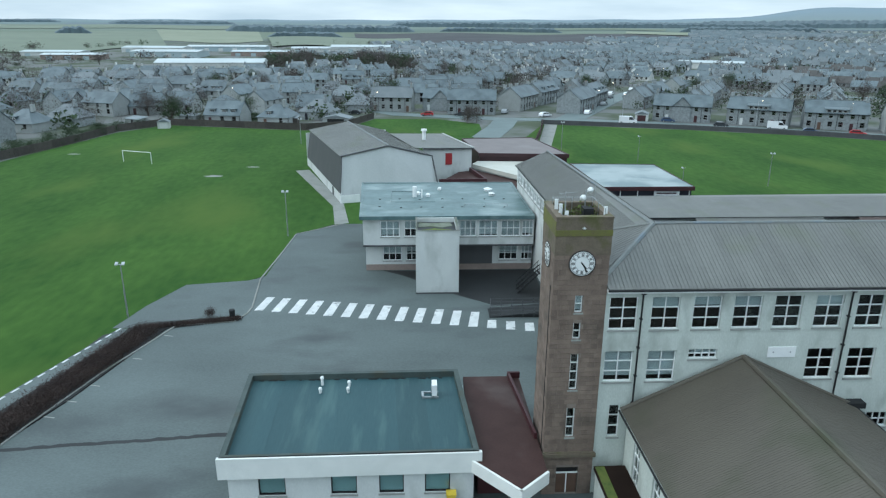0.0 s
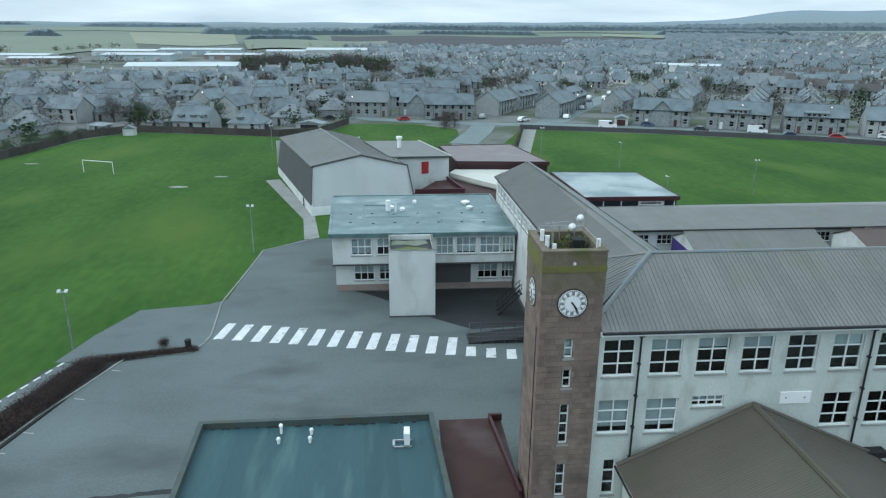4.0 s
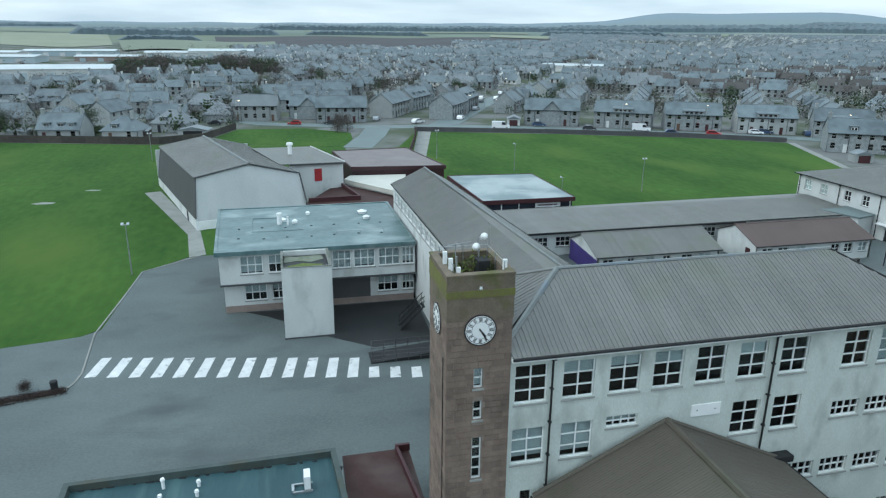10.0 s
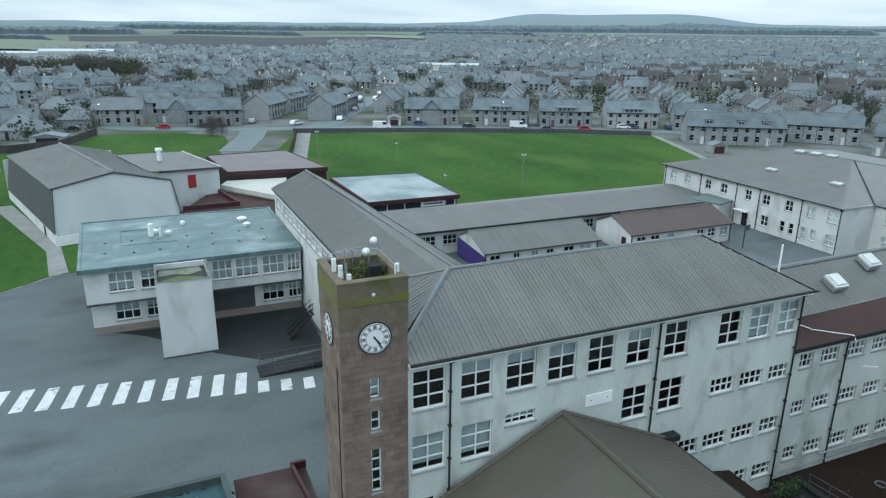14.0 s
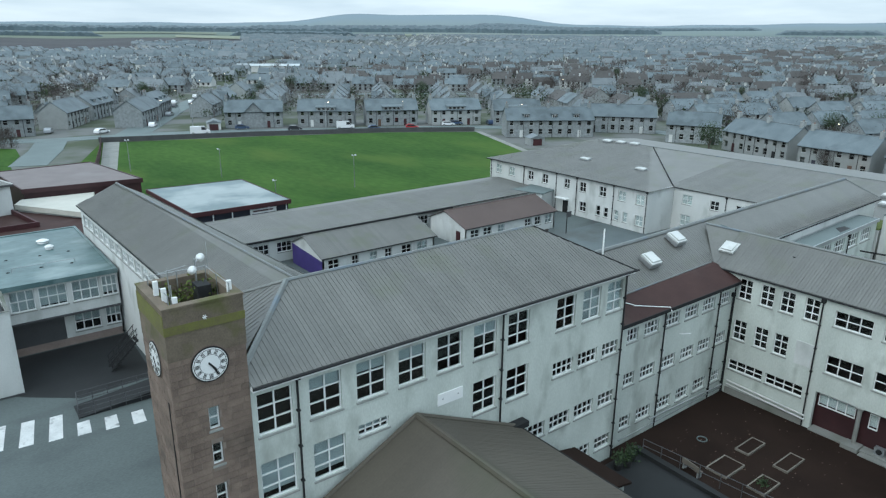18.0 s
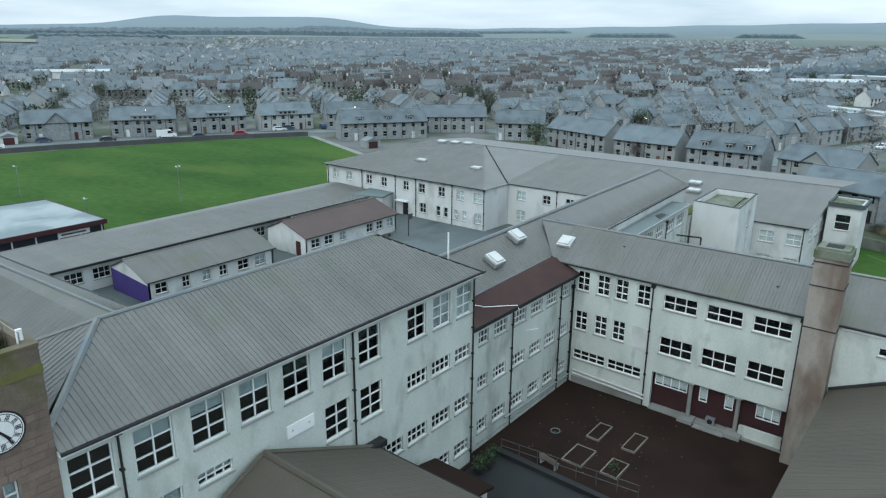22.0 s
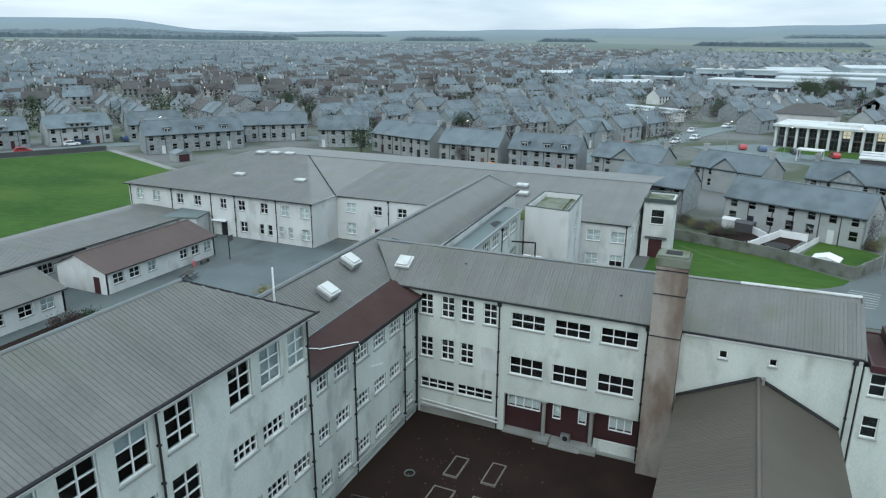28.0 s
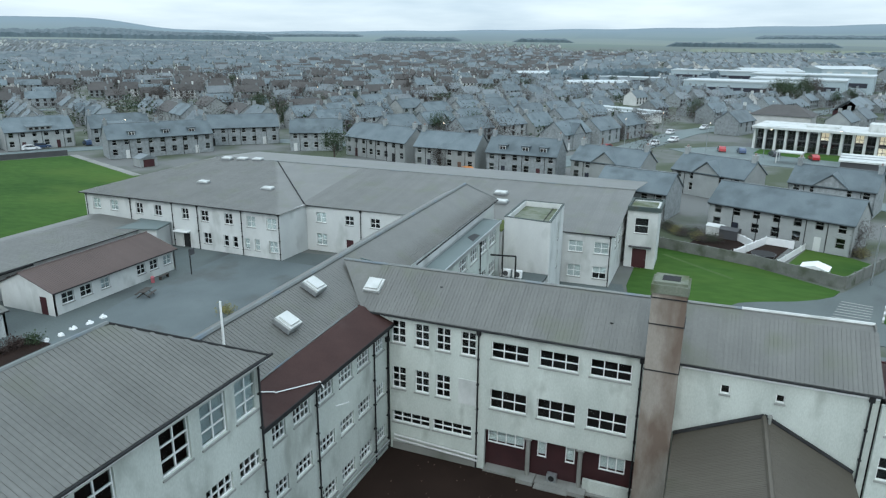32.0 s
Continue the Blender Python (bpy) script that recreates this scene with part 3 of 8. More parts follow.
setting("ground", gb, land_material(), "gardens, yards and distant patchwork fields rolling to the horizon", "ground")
PLOUGH = material("ploughed_earth", (0.062, 0.062, 0.066), (0.090, 0.090, 0.094), 0.01, 0.95, fine=0.08, bump=0, spec=0.1)
PASTURE = material("pale_pasture", (0.148, 0.172, 0.135), (0.188, 0.212, 0.165), 0.006, 0.95, fine=0.05, bump=0, spec=0.1)
STUBBLE = material("straw_stubble", (0.195, 0.215, 0.160), (0.245, 0.262, 0.200), 0.006, 0.95, fine=0.05, bump=0, spec=0.1)
for az0, az1, r0, r1, mt, what in ((-5, 27, 900, 1480, PLOUGH, "wide dark ploughed field beyond the town"), (17, 27, 1500, 1720, STUBBLE, "pale straw-coloured field"), (-12, -0.5, 800, 1150, PASTURE, "pale green pasture on a low rise"), (-34, -20, 760, 1500, PASTURE, "pale rough pasture"), (-20, -12.5, 1000, 1700, STUBBLE, "pale grassy field"),
                                   (-34, -8, 1800, 2300, PASTURE, "far green field"), (33, 38, 1950, 2150, STUBBLE, "small pale field under the hill"), (2, 20, 1900, 2150, PASTURE, "far green field"), (88, 110, 1350, 1650, PASTURE, "pale grassy field"), (97, 110, 800, 1200, PASTURE, "green field at the edge of the town")):
    fb_, lift_f = Build(), 0.5 + 0.35 * (az0 % 5)
    na, nr = max(2, round((az1 - az0) / 1.0)), max(2, round((r1 - r0) / 130))
    for i in range(na):
        for j in range(nr):
            quad = []
            for di, dj in ((0, 0), (1, 0), (1, 1), (0, 1)):
                a_, q_ = az0 + (az1 - az0) * (i + di) / na, (j + dj) / nr
                q_ = r0 + (r1 - r0) * q_ + 60 * math.sin(a_ * 0.5) * (1 if j + dj in (0, nr) else 0.5)
                x, y = q_ * math.sin(radians(a_)), q_ * math.cos(radians(a_))
                quad.append((x, y, rise(x, y) + lift_f))
            fb_.face(*reversed(quad))
    setting("field", fb_, mt, what, "field")
FIELD_W = [(-43, -20), (-39, 13), (-36, 25), (-30.3, 26.4), (-24.6, 28.6), (-26.4, 38.2), (-24.8, 40), (-24.4, 48), (-23.9, 56.4), (-19.5, 61.3), (-13, 61.5), (-13, 75), (-2, 78), (8, 118), (8.5, 146),
           (-10, 153), (-37, 157.5), (-79, 169), (-88, 154), (-95, 111), (-110, 40), (-115, -20)]
setting("playing_field_west", Build().prism(FIELD_W, -0.3, 0.0), GRASS, "mown green playing field with worn paler bands", "playing field")
FIELD_E = [(18, 66), (75, 66), (80, 70), (104, 72), (113.7, 96), (127, 131.5), (105, 145), (68.6, 159.5), (31.5, 170.5), (17, 130), (14, 118), (18, 116)]
setting("playing_field_east", Build().prism(FIELD_E, -0.3, 0.0), GRASS, "mown green playing field behind the huts", "playing field")
setting("lawn_north", Build().prism([(-26.5, 163.5), (-37, 158.2), (-10, 153.5), (8.4, 146.4), (12, 160), (12.5, 172), (0, 183.5), (-19.5, 184)], -0.3, -0.004), GRASS, "small lawn beyond the games hall", "lawn")
setting("lawn_south_east", Build().prism([(91.8, -34.2), (98, -25), (102.6, -12.5), (104, 20), (99, 20), (99, -10.5), (84, -10.5), (76, -12), (76, -22), (81.5, -22), (83, -23), (84.2, -25), (86, -29), (87.6, -31.4), (89.3, -33.1)], -0.3, 0.0), GRASS, "strip of lawn below the garden wall", "lawn")
YARD = [(-42, -60), (-36.1, 6.4), (-34, 12.7), (-31.1, 25.4), (-36.4, 25.6), (-35.2, 31), (-33, 37), (-26.4, 38.2), (-24.8, 39.5), (-24.4, 48), (-23.9, 56.4), (-17.8, 61.5), (-11, 61.5), (-11, 66), (30, 66),
        (76, 66), (80, 30), (84, -10), (76, -12), (70, -60)]
setting("pavement_yard", Build().prism(YARD, -0.3, 0.03), ASPHALT, "worn grey asphalt school yard with stains", "pavement")
setting("pavement_playground", Build().prism([(45, 12.5), (75.4, 12.5), (75.4, 41), (57, 40.5), (45, 38)], 0.0, 0.045), PLAY, "worn blue-grey asphalt playground", "pavement")
setting("pavement_courtyard", Build().prism([(18.8, -22), (42.2, -22), (42.2, 0.53), (27.8, 0.53), (27.8, -0.02), (18.8, -0.02)], 0.0, 0.05), TARMAC_B, "dark brown tarmac courtyard", "pavement")
setting("pavement_path", Build().prism([(-19.2, 61.2), (-17.2, 62.0), (-19.0, 73.4), (-28.6, 101.8), (-31.2, 101.0), (-20.6, 72.0)], -0.1, 0.035), CONCRETE, "narrow concrete path along the games hall", "path")
setting("pavement_damp", Build().prism([(-3, 33), (0.5, 30.2), (6.2, 30.6), (6.5, 41), (-2.6, 41), (-8, 40.8), (-11.5, 41.2), (-9, 39.4)], 0.0, 0.036), ASPHALT_D, "darker asphalt under the wing overhang", "pavement")
tr_, trng = [], random.Random(23)
for i in range(34):
    tr_.append((-37.2 + i * 0.503, 5.55 + i * 0.0455 + trng.uniform(-0.07, 0.07), 0.42 + trng.uniform(-0.08, 0.08)))
setting("pavement_trench", Build().prism([(x, y) for x, y, w in tr_] + [(x, y + w) for x, y, w in reversed(tr_)], 0.0, 0.034), ASPHALT_D, "dark reinstated trench line across the yard", "pavement")
setting("pavement_patch", Build().prism([(-20.3, 20.4), (-12.5, 18.6), (-12.3, 19.5), (-20.1, 21.2)], 0.0, 0.034), ASPHALT, "darker patched strip of asphalt", "pavement")
kerb = Build()
line = [(-36.6, 3.5), (-35.5, 8.6), (-33.5, 16.7), (-30.5, 25.9), (-25.2, 26.7), (-24.4, 28.6), (-24.2, 30.3), (-25.1, 38.5), (-24.4, 48), (-23.9, 56.4), (-17.8, 61.5)]
for (ax, ay), (bx, by) in zip(line, line[1:]):
    d = Vector((bx - ax, by - ay, 0)).normalized()
    s = Vector((-d.y, d.x, 0)) * 0.15
    kerb.solid([(ax, ay, 0), (bx, by, 0), (bx + s.x, by + s.y, 0), (ax + s.x, ay + s.y, 0)], (0, 0, 0.09))
setting("kerb", kerb, CONCRETE, "low concrete kerb between yard and grass", "kerb")

# zebra crossing
for i in range(16):
    s = i / 12
    cx, cy = -23.2 + s * 21.4, 31.25 - s * 4.6
    far = 0.4 if i > 12 else 1.0
    z = Build().prism([(cx - 0.72, cy - 1.75), (cx + 0.18, cy - 1.8), (cx + 0.18 + 0.54 * far, cy + 1.75 * far - (1 - far)), (cx - 0.66 + 0.54 * far, cy + 1.8 * far - (1 - far))], 0.03, 0.037)
    tagged(part("crossing_stripe", z, PAINT_LINE), "worn white zebra crossing stripe on asphalt", "road marking", "zebra crossing stripes", "structure")
# worn patches and puddle in the grass
for x, y, w, d in ((-46.2, 96.1, 1.6, 0.8), (-40.6, 105.1, 1.2, 0.5), (-84, 120.8, 1.4, 0.5)):
    ring = [(x + w * math.cos(a * 0.5) * (1 + 0.2 * math.sin(a * 2.3)), y + d * math.sin(a * 0.5) * (1 + 0.2 * math.cos(a * 1.7))) for a in [i * math.tau / 9 for i in range(18)]]
    setting("bare_patch", Build().prism(ring, -0.02, 0.008), CONCRETE, "pale bare patch in the grass", "ground")
for x, y in ((-30.5, 23.8), (-31.6, 19.2), (-33.2, 14.6), (-33.9, 12.2), (-34.5, 10.0)):
    tagged(part("bay_mark", Build().prism([(x - 0.45, y - 0.02), (x + 0.4, y - 0.22), (x + 0.4, y - 0.12), (x - 0.45, y + 0.08)], 0.03, 0.037), LINE_GREY), "short worn white bay mark by the kerb", "road marking", "bay marks", "structure")
# dark hedge line with dashed edging
b = Build()
for i in range(18):
    x, y = -42.2 + i * 0.385, 4.0 + i * 1.24
    d = Vector((0.30, 0.95, 0)) * 0.36
    b.solid([(x - d.x - 0.09, y - d.y + 0.03, -0.05), (x - d.x + 0.09, y - d.y - 0.03, -0.05), (x + d.x + 0.09, y + d.y - 0.03, -0.05), (x + d.x - 0.09, y + d.y + 0.03, -0.05)], (0, 0, 0.12))
setting("edging", b, PAINT_LINE, "dashed white edging stones beside the hedge", "kerb")


def clump(b, c, size, n, rng, flat=1.0, leaf=0.25, thin=0.6):
    """Adds n small leaves or twigs in an uneven cloud round c."""
    for _ in range(n):
        u = Vector((rng.gauss(0, 0.5), rng.gauss(0, 0.5), rng.gauss(0, 0.45) * flat)) * size
        p = Vector(c) + u
        q = Vector((rng.uniform(-1, 1), rng.uniform(-1, 1), rng.uniform(-1, 1))).normalized() * leaf
        w = q.cross(Vector((rng.uniform(-1, 1), rng.uniform(-1, 1), rng.uniform(-1, 1)))).normalized() * leaf * thin
        b.face(p - q, p + w, p + q, p - w)


rng = random.Random(4)
hb = Build()
for i in range(150):
    s = i / 149
    if s < 0.75:
        q = s / 0.75
        x, y = -38.2 + q * 4.9, 6 + q * 19.2
    else:
        q = (s - 0.75) / 0.25
        x, y = -33.3 + q * 8.3, 25.4 + q * 1.9
    size = 0.9 if s < 0.75 else 0.45
    clump(hb, (x, y, size * 0.42), size, 210, rng, 0.5, 0.10, 0.22)
    if s < 0.75:
        clump(hb, (x + 1.0, y - 0.3, size * 0.38), size * 0.9, 180, rng, 0.5, 0.10, 0.22)
hedge = thing("hedge", "low dark leafless hedge along the yard edge", "hedge")
tagged(part("brushwood", hb, HEDGE_T, hedge), "", "", "", "stuff")
part("soil", Build().prism([(-40, 4), (-36.4, 5.8), (-34.2, 12.7), (-31.3, 25.2), (-24.7, 27.2), (-25, 28.1), (-33.2, 26.9), (-36.6, 24)], -0.2, 0.05), ASPHALT_D, hedge)
setting("pavement_hedge_path", Build().prism([(-42.4, 4.2), (-40.6, 3.8), (-34.4, 25.2), (-35.7, 25.5)], -0.1, 0.056), ASPHALT, "narrow asphalt strip between hedge and edging stones", "path")
bush = thing("bush", "round leafless brown bush at the hedge end", "bush")
bb = Build()
clump(bb, (-27.9, 28.1, 0.5), 0.46, 1300, rng, 0.9, 0.08, 0.16)
tagged(part("brushwood", bb, HEDGE_T, bush), "", "", "", "stuff")
bin_ = thing("litter_bin", "black litter bin on the yard kerb", "bin")
part("body", Build().rod((-25.6, 27.6, 0), (-25.6, 27.6, 0.85), 0.26, 0.29, 12), IRON, bin_)
part("lid", Build().rod((-25.6, 27.6, 0.85), (-25.6, 27.6, 0.95), 0.31, 0.27, 12), IRON, bin_)

# ---- clock tower ----
tower = thing("clock_tower", "square brown sandstone clock tower with mossy parapet", "tower")
TW, TD, TH = 3.04, 3.5, 17.65
slits = [(1.28, 12.15, 0.44, 1.02), (1.28, 10.5, 0.44, 1.0), (1.26, 7.25, 0.48, 2.3), (1.25, 4.05, 0.5, 1.98)]
f, L = wall_frame(0, 0, TW, 0)
holes = [(u, u + w, v, v + h) for u, v, w, h in slits] + [(0.85, 2.2, 0.05, 1.95)]
core = part("wall", wall_build(TW, 0, TH - 2.1, holes, 0.35), MORTAR, tower, "", f)
part("wall", Build().box(0, 0.35, 0, 0.35, TD, TH - 2.1).box(TW - 0.35, 0.35, 0, TW, TD, TH - 2.1).box(0.35, TD - 0.35, 0, TW - 0.35, TD, TH - 2.1), MORTAR, tower)
# black sheet painting the unlit inside of the tower
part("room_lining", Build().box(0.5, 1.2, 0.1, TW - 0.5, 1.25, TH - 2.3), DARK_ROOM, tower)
for k, (u, v, w, h) in enumerate(slits):
    window(tower, f, u, v, w, h, 1, 2 if h < 1.5 else (4 if k == 2 else 3), inset=0.12, sill=True, bar=0.075, blind=0.9 if k == 0 else 0)
d = part("door", Build().box(0.9, 0.14, 0.05, 1.51, 0.2, 1.45).box(1.53, 0.14, 0.05, 2.15, 0.2, 1.45), DOOR_W, tower, "brown double door")
part("fanlight", Build().box(0.9, 0.14, 1.55, 2.15, 0.18, 1.92), DARK_ROOM, d)
part("door_frame", Build().box(0.85, 0.1, 1.45, 2.2, 0.22, 1.55).box(1.49, 0.1, 0.05, 1.55, 0.22, 1.45), FRAME, d)
part("ledge", Build().box(-0.12, -0.18, 2.75, TW + 0.12, 0, 2.98).box(-0.06, -0.1, 2.98, TW + 0.06, 0, 3.06), MOSSY, tower, "mossy stone ledge over the door")
for q in ((-0.03, TD - 0.3, TW + 0.03, TD + 0.03), (-0.03, 0.3, 0.3, TD - 0.3), (TW - 0.3, 0.3, TW + 0.03, TD - 0.3), (-0.03, -0.03, TW + 0.03, 0.3)):
    cap = part("parapet", Build().box(q[0], q[1], TH - 2.1, q[2], q[3], TH), MOSSY, tower, "moss-stained parapet")
part("coping", Build().box(-0.06, -0.06, TH, TW + 0.06, 0.32, TH + 0.09).box(-0.06, TD - 0.32, TH, TW + 0.06, TD + 0.06, TH + 0.09).box(-0.06, 0.32, TH, 0.32, TD - 0.32, TH + 0.09).box(TW - 0.32, 0.32, TH, TW + 0.06, TD - 0.32, TH + 0.09), MOSSY, cap)
part("string_course", Build().box(-0.055, -0.055, TH - 1.0, TW + 0.055, -0.031, TH - 0.66), MOSS_BAND, cap, "moss-covered string course")
part("string_course", Build().box(-0.055, -0.03, TH - 1.0, -0.031, TD + 0.03, TH - 0.2), MOSS_BAND, cap, "moss-covered string course")
part("tower_deck", Build().box(0.3, 0.3, TH - 1.3, TW - 0.3, TD - 0.3, TH - 1.1), MOSS, tower, "mossy deck behind the parapet")


def clock_face(m, name="clock"):
    """A white dial with black ring, hour marks and two hands' shapes pointing to about half past four."""
    c = part(name, Build().rod((0, 0, 0), (0, 0, 0.05), 0.75, n=40), IRON, tower, "white clock dial with black numerals and hands", m)
    part("dial", Build().rod((0, 0, 0.05), (0, 0, 0.06), 0.69, n=40), WHITE_P, c)
    for r0, r1 in ((0.63, 0.655), (0.40, 0.415)):
        inner = Build()
        for i in range(48):
            a0, a1 = i * math.tau / 48, (i + 1) * math.tau / 48
            inner.face(*[(r * math.cos(a), r * math.sin(a), 0.064) for r, a in ((r0, a0), (r1, a0), (r1, a1), (r0, a1))])
        part("minute_ring", inner, IRON, c)
    for i in range(12):
        a = i * math.tau / 12
        q = Build()
        for s in ((-0.045, 0.0, 0.045) if i % 3 else (-0.06, -0.02, 0.02, 0.06)):
            q.box(s - 0.012, 0.43, 0.062, s + 0.012, 0.61, 0.068)
        part("numeral", q, IRON, c, "", pose(0, 0, 0, 0, 0, -math.degrees(a)))
    part("minute_pointer", Build().box(-0.025, -0.12, 0.075, 0.025, 0.58, 0.085), IRON, c, "", pose(0, 0, 0, 0, 0, -150))
    part("hour_pointer", Build().box(-0.04, -0.1, 0.088, 0.04, 0.38, 0.098), IRON, c, "", pose(0, 0, 0, 0, 0, -142))
    part("rim", Build().rod((0, 0, -0.05), (0, 0, 0.02), 0.82, 0.80, n=40), TOWER_S, c)
    return c


clock_face(pose(1.52, -0.03, 15.09, 90, 0, 0))
clock_face(pose(-0.03, 1.7, 15.09, 90, 0, -90))
part("lightning_strip", Build().box(-0.05, 0.55, 3.0, -0.0, 0.62, 13.6), IRON, tower)
star = Build()
for k in range(3):
    star.rod((1.5 - 0.09 * math.cos(k * 1.05), -0.07, 17.1 - 0.09 * math.sin(k * 1.05)), (1.5 + 0.09 * math.cos(k * 1.05), -0.07, 17.1 + 0.09 * math.sin(k * 1.05)), 0.018, n=5)
part("wall_star", star, WHITE_P, tower)
# blocks: courses of random ashlar
stones = random.Random(11)
SW = [0.42, 0.5, 0.58, 0.66, 0.76]
front, rest = 0, Build()
CH = 0.30
for face in ("front", "side"):
    L = TW if face == "front" else TD
    z = 0.02
    while z < TH - 2.15:
        u = -stones.choice([0.0, 0.2, 0.33])
        while u < L - 0.02:
            w = stones.choice(SW)
            a, e = max(u, 0.0), min(u + w, L)
            u += w
            if L - e < 0.2:
                e, u = L, L
            if e - a < 0.08:
                continue
            if face == "front" and any(a < h[1] + 0.02 and e > h[0] - 0.02 and z < h[3] + 0.03 and z + CH > h[2] - 0.03 for h in holes):
                c0 = [h for h in holes if a < h[1] + 0.02 and e > h[0] - 0.02 and z < h[3] + 0.03 and z + CH > h[2] - 0.03][0]
                if a < c0[0] - 0.12:
                    e = c0[0] - 0.02
                elif e > c0[1] + 0.12:
                    a = c0[1] + 0.02
                else:
                    continue
            w2, out = round(e - a, 2), stones.choice([0.012, 0.018, 0.026])
            if face == "front" and z > 3.1 and front < 298:
                key = ("stone", w2, out)
                if key not in MESHES:
                    MESHES[key] = Build().box(0.008, -out, 0.008, w2 - 0.008, 0.02, CH - 0.008).mesh("stone_block")
                part("stone_block", MESHES[key], TOWER_S, core, "", pose(a, 0, z))
                front += 1
            elif face == "front":
                rest.box(a + 0.008, -out, z + 0.008, e - 0.008, 0.02, z + CH - 0.008)
            else:
                rest.box(-out, L - e + 0.008, z + 0.008, 0.02, L - a - 0.008, z + CH - 0.008)
        z += CH
tagged(part("masonry", rest, TOWER_S, tower), "", "", "", "stuff")
# aerials and railing on the tower
for x, y in ((0.35, 0.4), (0.35, 1.8), (0.35, 3.1), (1.5, 3.1), (2.7, 3.1), (2.7, 1.8), (2.7, 0.4)):
    part("rail_post", Build().rod((x, y, TH - 1.1), (x, y, TH + 0.45), 0.022, n=6), STEEL, tower)
part("rail", Build().rod((0.35, 0.4, TH + 0.42), (0.35, 3.1, TH + 0.42), 0.016, n=6).rod((0.35, 3.1, TH + 0.42), (2.7, 3.1, TH + 0.42), 0.016, n=6).rod((2.7, 3.1, TH + 0.42), (2.7, 0.4, TH + 0.42), 0.016, n=6), STEEL, tower)
aerial = thing("antenna_mast", "cluster of white panel antennas and dishes on the tower", "antenna")
part("mast", Build().rod((0.55, 0.6, TH - 1.1), (0.55, 0.6, TH + 0.75), 0.03, n=8), STEEL, aerial)
part("mast", Build().rod((2.15, 2.65, TH - 1.1), (2.15, 2.65, TH + 0.95), 0.04, n=8).rod((2.15, 2.65, TH + 0.8), (2.5, 3.0, TH + 0.85), 0.025, n=6).rod((2.15, 2.65, TH + 0.5), (2.0, 2.6, TH + 0.5), 0.025, n=6), STEEL, aerial)
part("whip", Build().rod((2.75, 2.9, TH - 1.1), (2.75, 2.9, TH + 1.5), 0.012, n=5), STEEL, aerial)
for x, y, z in ((0.62, 0.5, -0.3), (0.36, 0.9, 0.0), (0.26, 1.6, 0.1), (2.78, 0.6, -0.1)):
    part("panel", Build().box(x - 0.09, y - 0.06, TH + z, x + 0.09, y + 0.06, TH + z + 0.58), WHITE_P, aerial)
for x, y, z in ((2.0, 2.6, 0.5), (2.5, 3.0, 0.85)):
    dish = Build()
    for i in range(4):
        dish.rod((x, y, TH + z), (x - 0.02 * i, y - 0.05 * (i + 1), TH + z), 0.19 - 0.04 * i, 0.15 - 0.04 * i, 14)
    part("dish", dish, WHITE_P, aerial)
part("yagi", Build().rod((0.3, 1.3, TH + 1.05), (1.5, 1.7, TH + 1.05), 0.014, n=5).rod((0.4, 1.0, TH + 1.05), (0.4, 1.7, TH + 1.05), 0.008, n=4).rod((0.8, 1.1, TH + 1.05), (0.8, 1.8, TH + 1.05), 0.008, n=4).rod((0.7, 1.42, TH - 0.5), (0.7, 1.42, TH + 1.1), 0.02, n=6), STEEL, aerial)
part("equipment_box", Build().box(1.85, 1.6, TH - 1.1, 2.4, 2.3, TH + 0.1), IRON, aerial)
tb = Build()
clump(tb, (2.2, 2.4, TH - 0.3), 0.6, 160, random.Random(2), 0.8, 0.09)
clump(tb, (1.1, 2.9, TH - 0.5), 0.7, 160, random.Random(3), 0.7, 0.09)
tower_weeds = thing("weeds", "green weeds growing on the tower deck", "plants")
tagged(part("foliage", tb, MOSS, tower_weeds), "", "", "", "stuff")

# ---- main classroom block ----
main = thing("classroom_block", "grey harled four-storey classroom block with grey metal roof", "school building")
MX0, MX1, MY0, MY1, ME = TW, 27.75, 0.06, 9.4, 13.6
cols = [3.3, 5.72, 8.14, 10.48, 12.84, 15.24, 17.7, 21.5, 23.76, 26.0]
wins = [(x - MX0, 11.02, 1.62, 2.0, 2, 3) for x in cols]
wins += [(x - MX0, 7.72, 1.66, 1.95, 2, 3) for x in (3.25, 5.78, 15.26, 17.72)]
wins += [(8.16 - MX0, 9.12, 1.7, 0.62, 4, 2)]
wins += [(x - MX0, 7.98, 1.76, 0.95, 4, 2) for x in (21.45, 23.66, 25.92)]
wins += [(x - MX0, 4.36, 1.76, 0.98, 4, 2) for x in (19.25, 21.45, 23.66, 25.92)]
wins += [(x - MX0, 1.12, 1.76, 0.95, 4, 2) for x in (19.25, 21.45, 23.66, 25.92)]
wins += [(0.75, 4.0, 0.66, 2.15, 1, 3)]
bl = [0.0, 0.34, 0.3, 0.33, 0, 0.33, 0, 0, 0.96, 0.97, 0.84, 0.84, 0, 0, 0.5, 0, 0, 0, 0, 0, 0, 0, 0, 0, 0, 0, 0]
base = make_wall(main, MX0, MY0, MX1, MY0, 0, ME, wins, RENDER_W, blinds=bl)
make_wall(main, MX1, MY0, MX1, MY1, 0, ME, [], RENDER_W, back=False)
make_wall(main, MX1, MY1, MX0 + 0.2, MY1, 0, ME, [], RENDER_W, back=False)
make_wall(main, 3.1, MY1, 3.1, TD + 0.02, 0, ME, [], RENDER_W, back=False)
part("wall_panel", Build().box(12.83 - MX0, -0.06, 9.16, 14.49 - MX0, 0, 9.82), WHITE_P, main, "blank white panel on the wall", base)
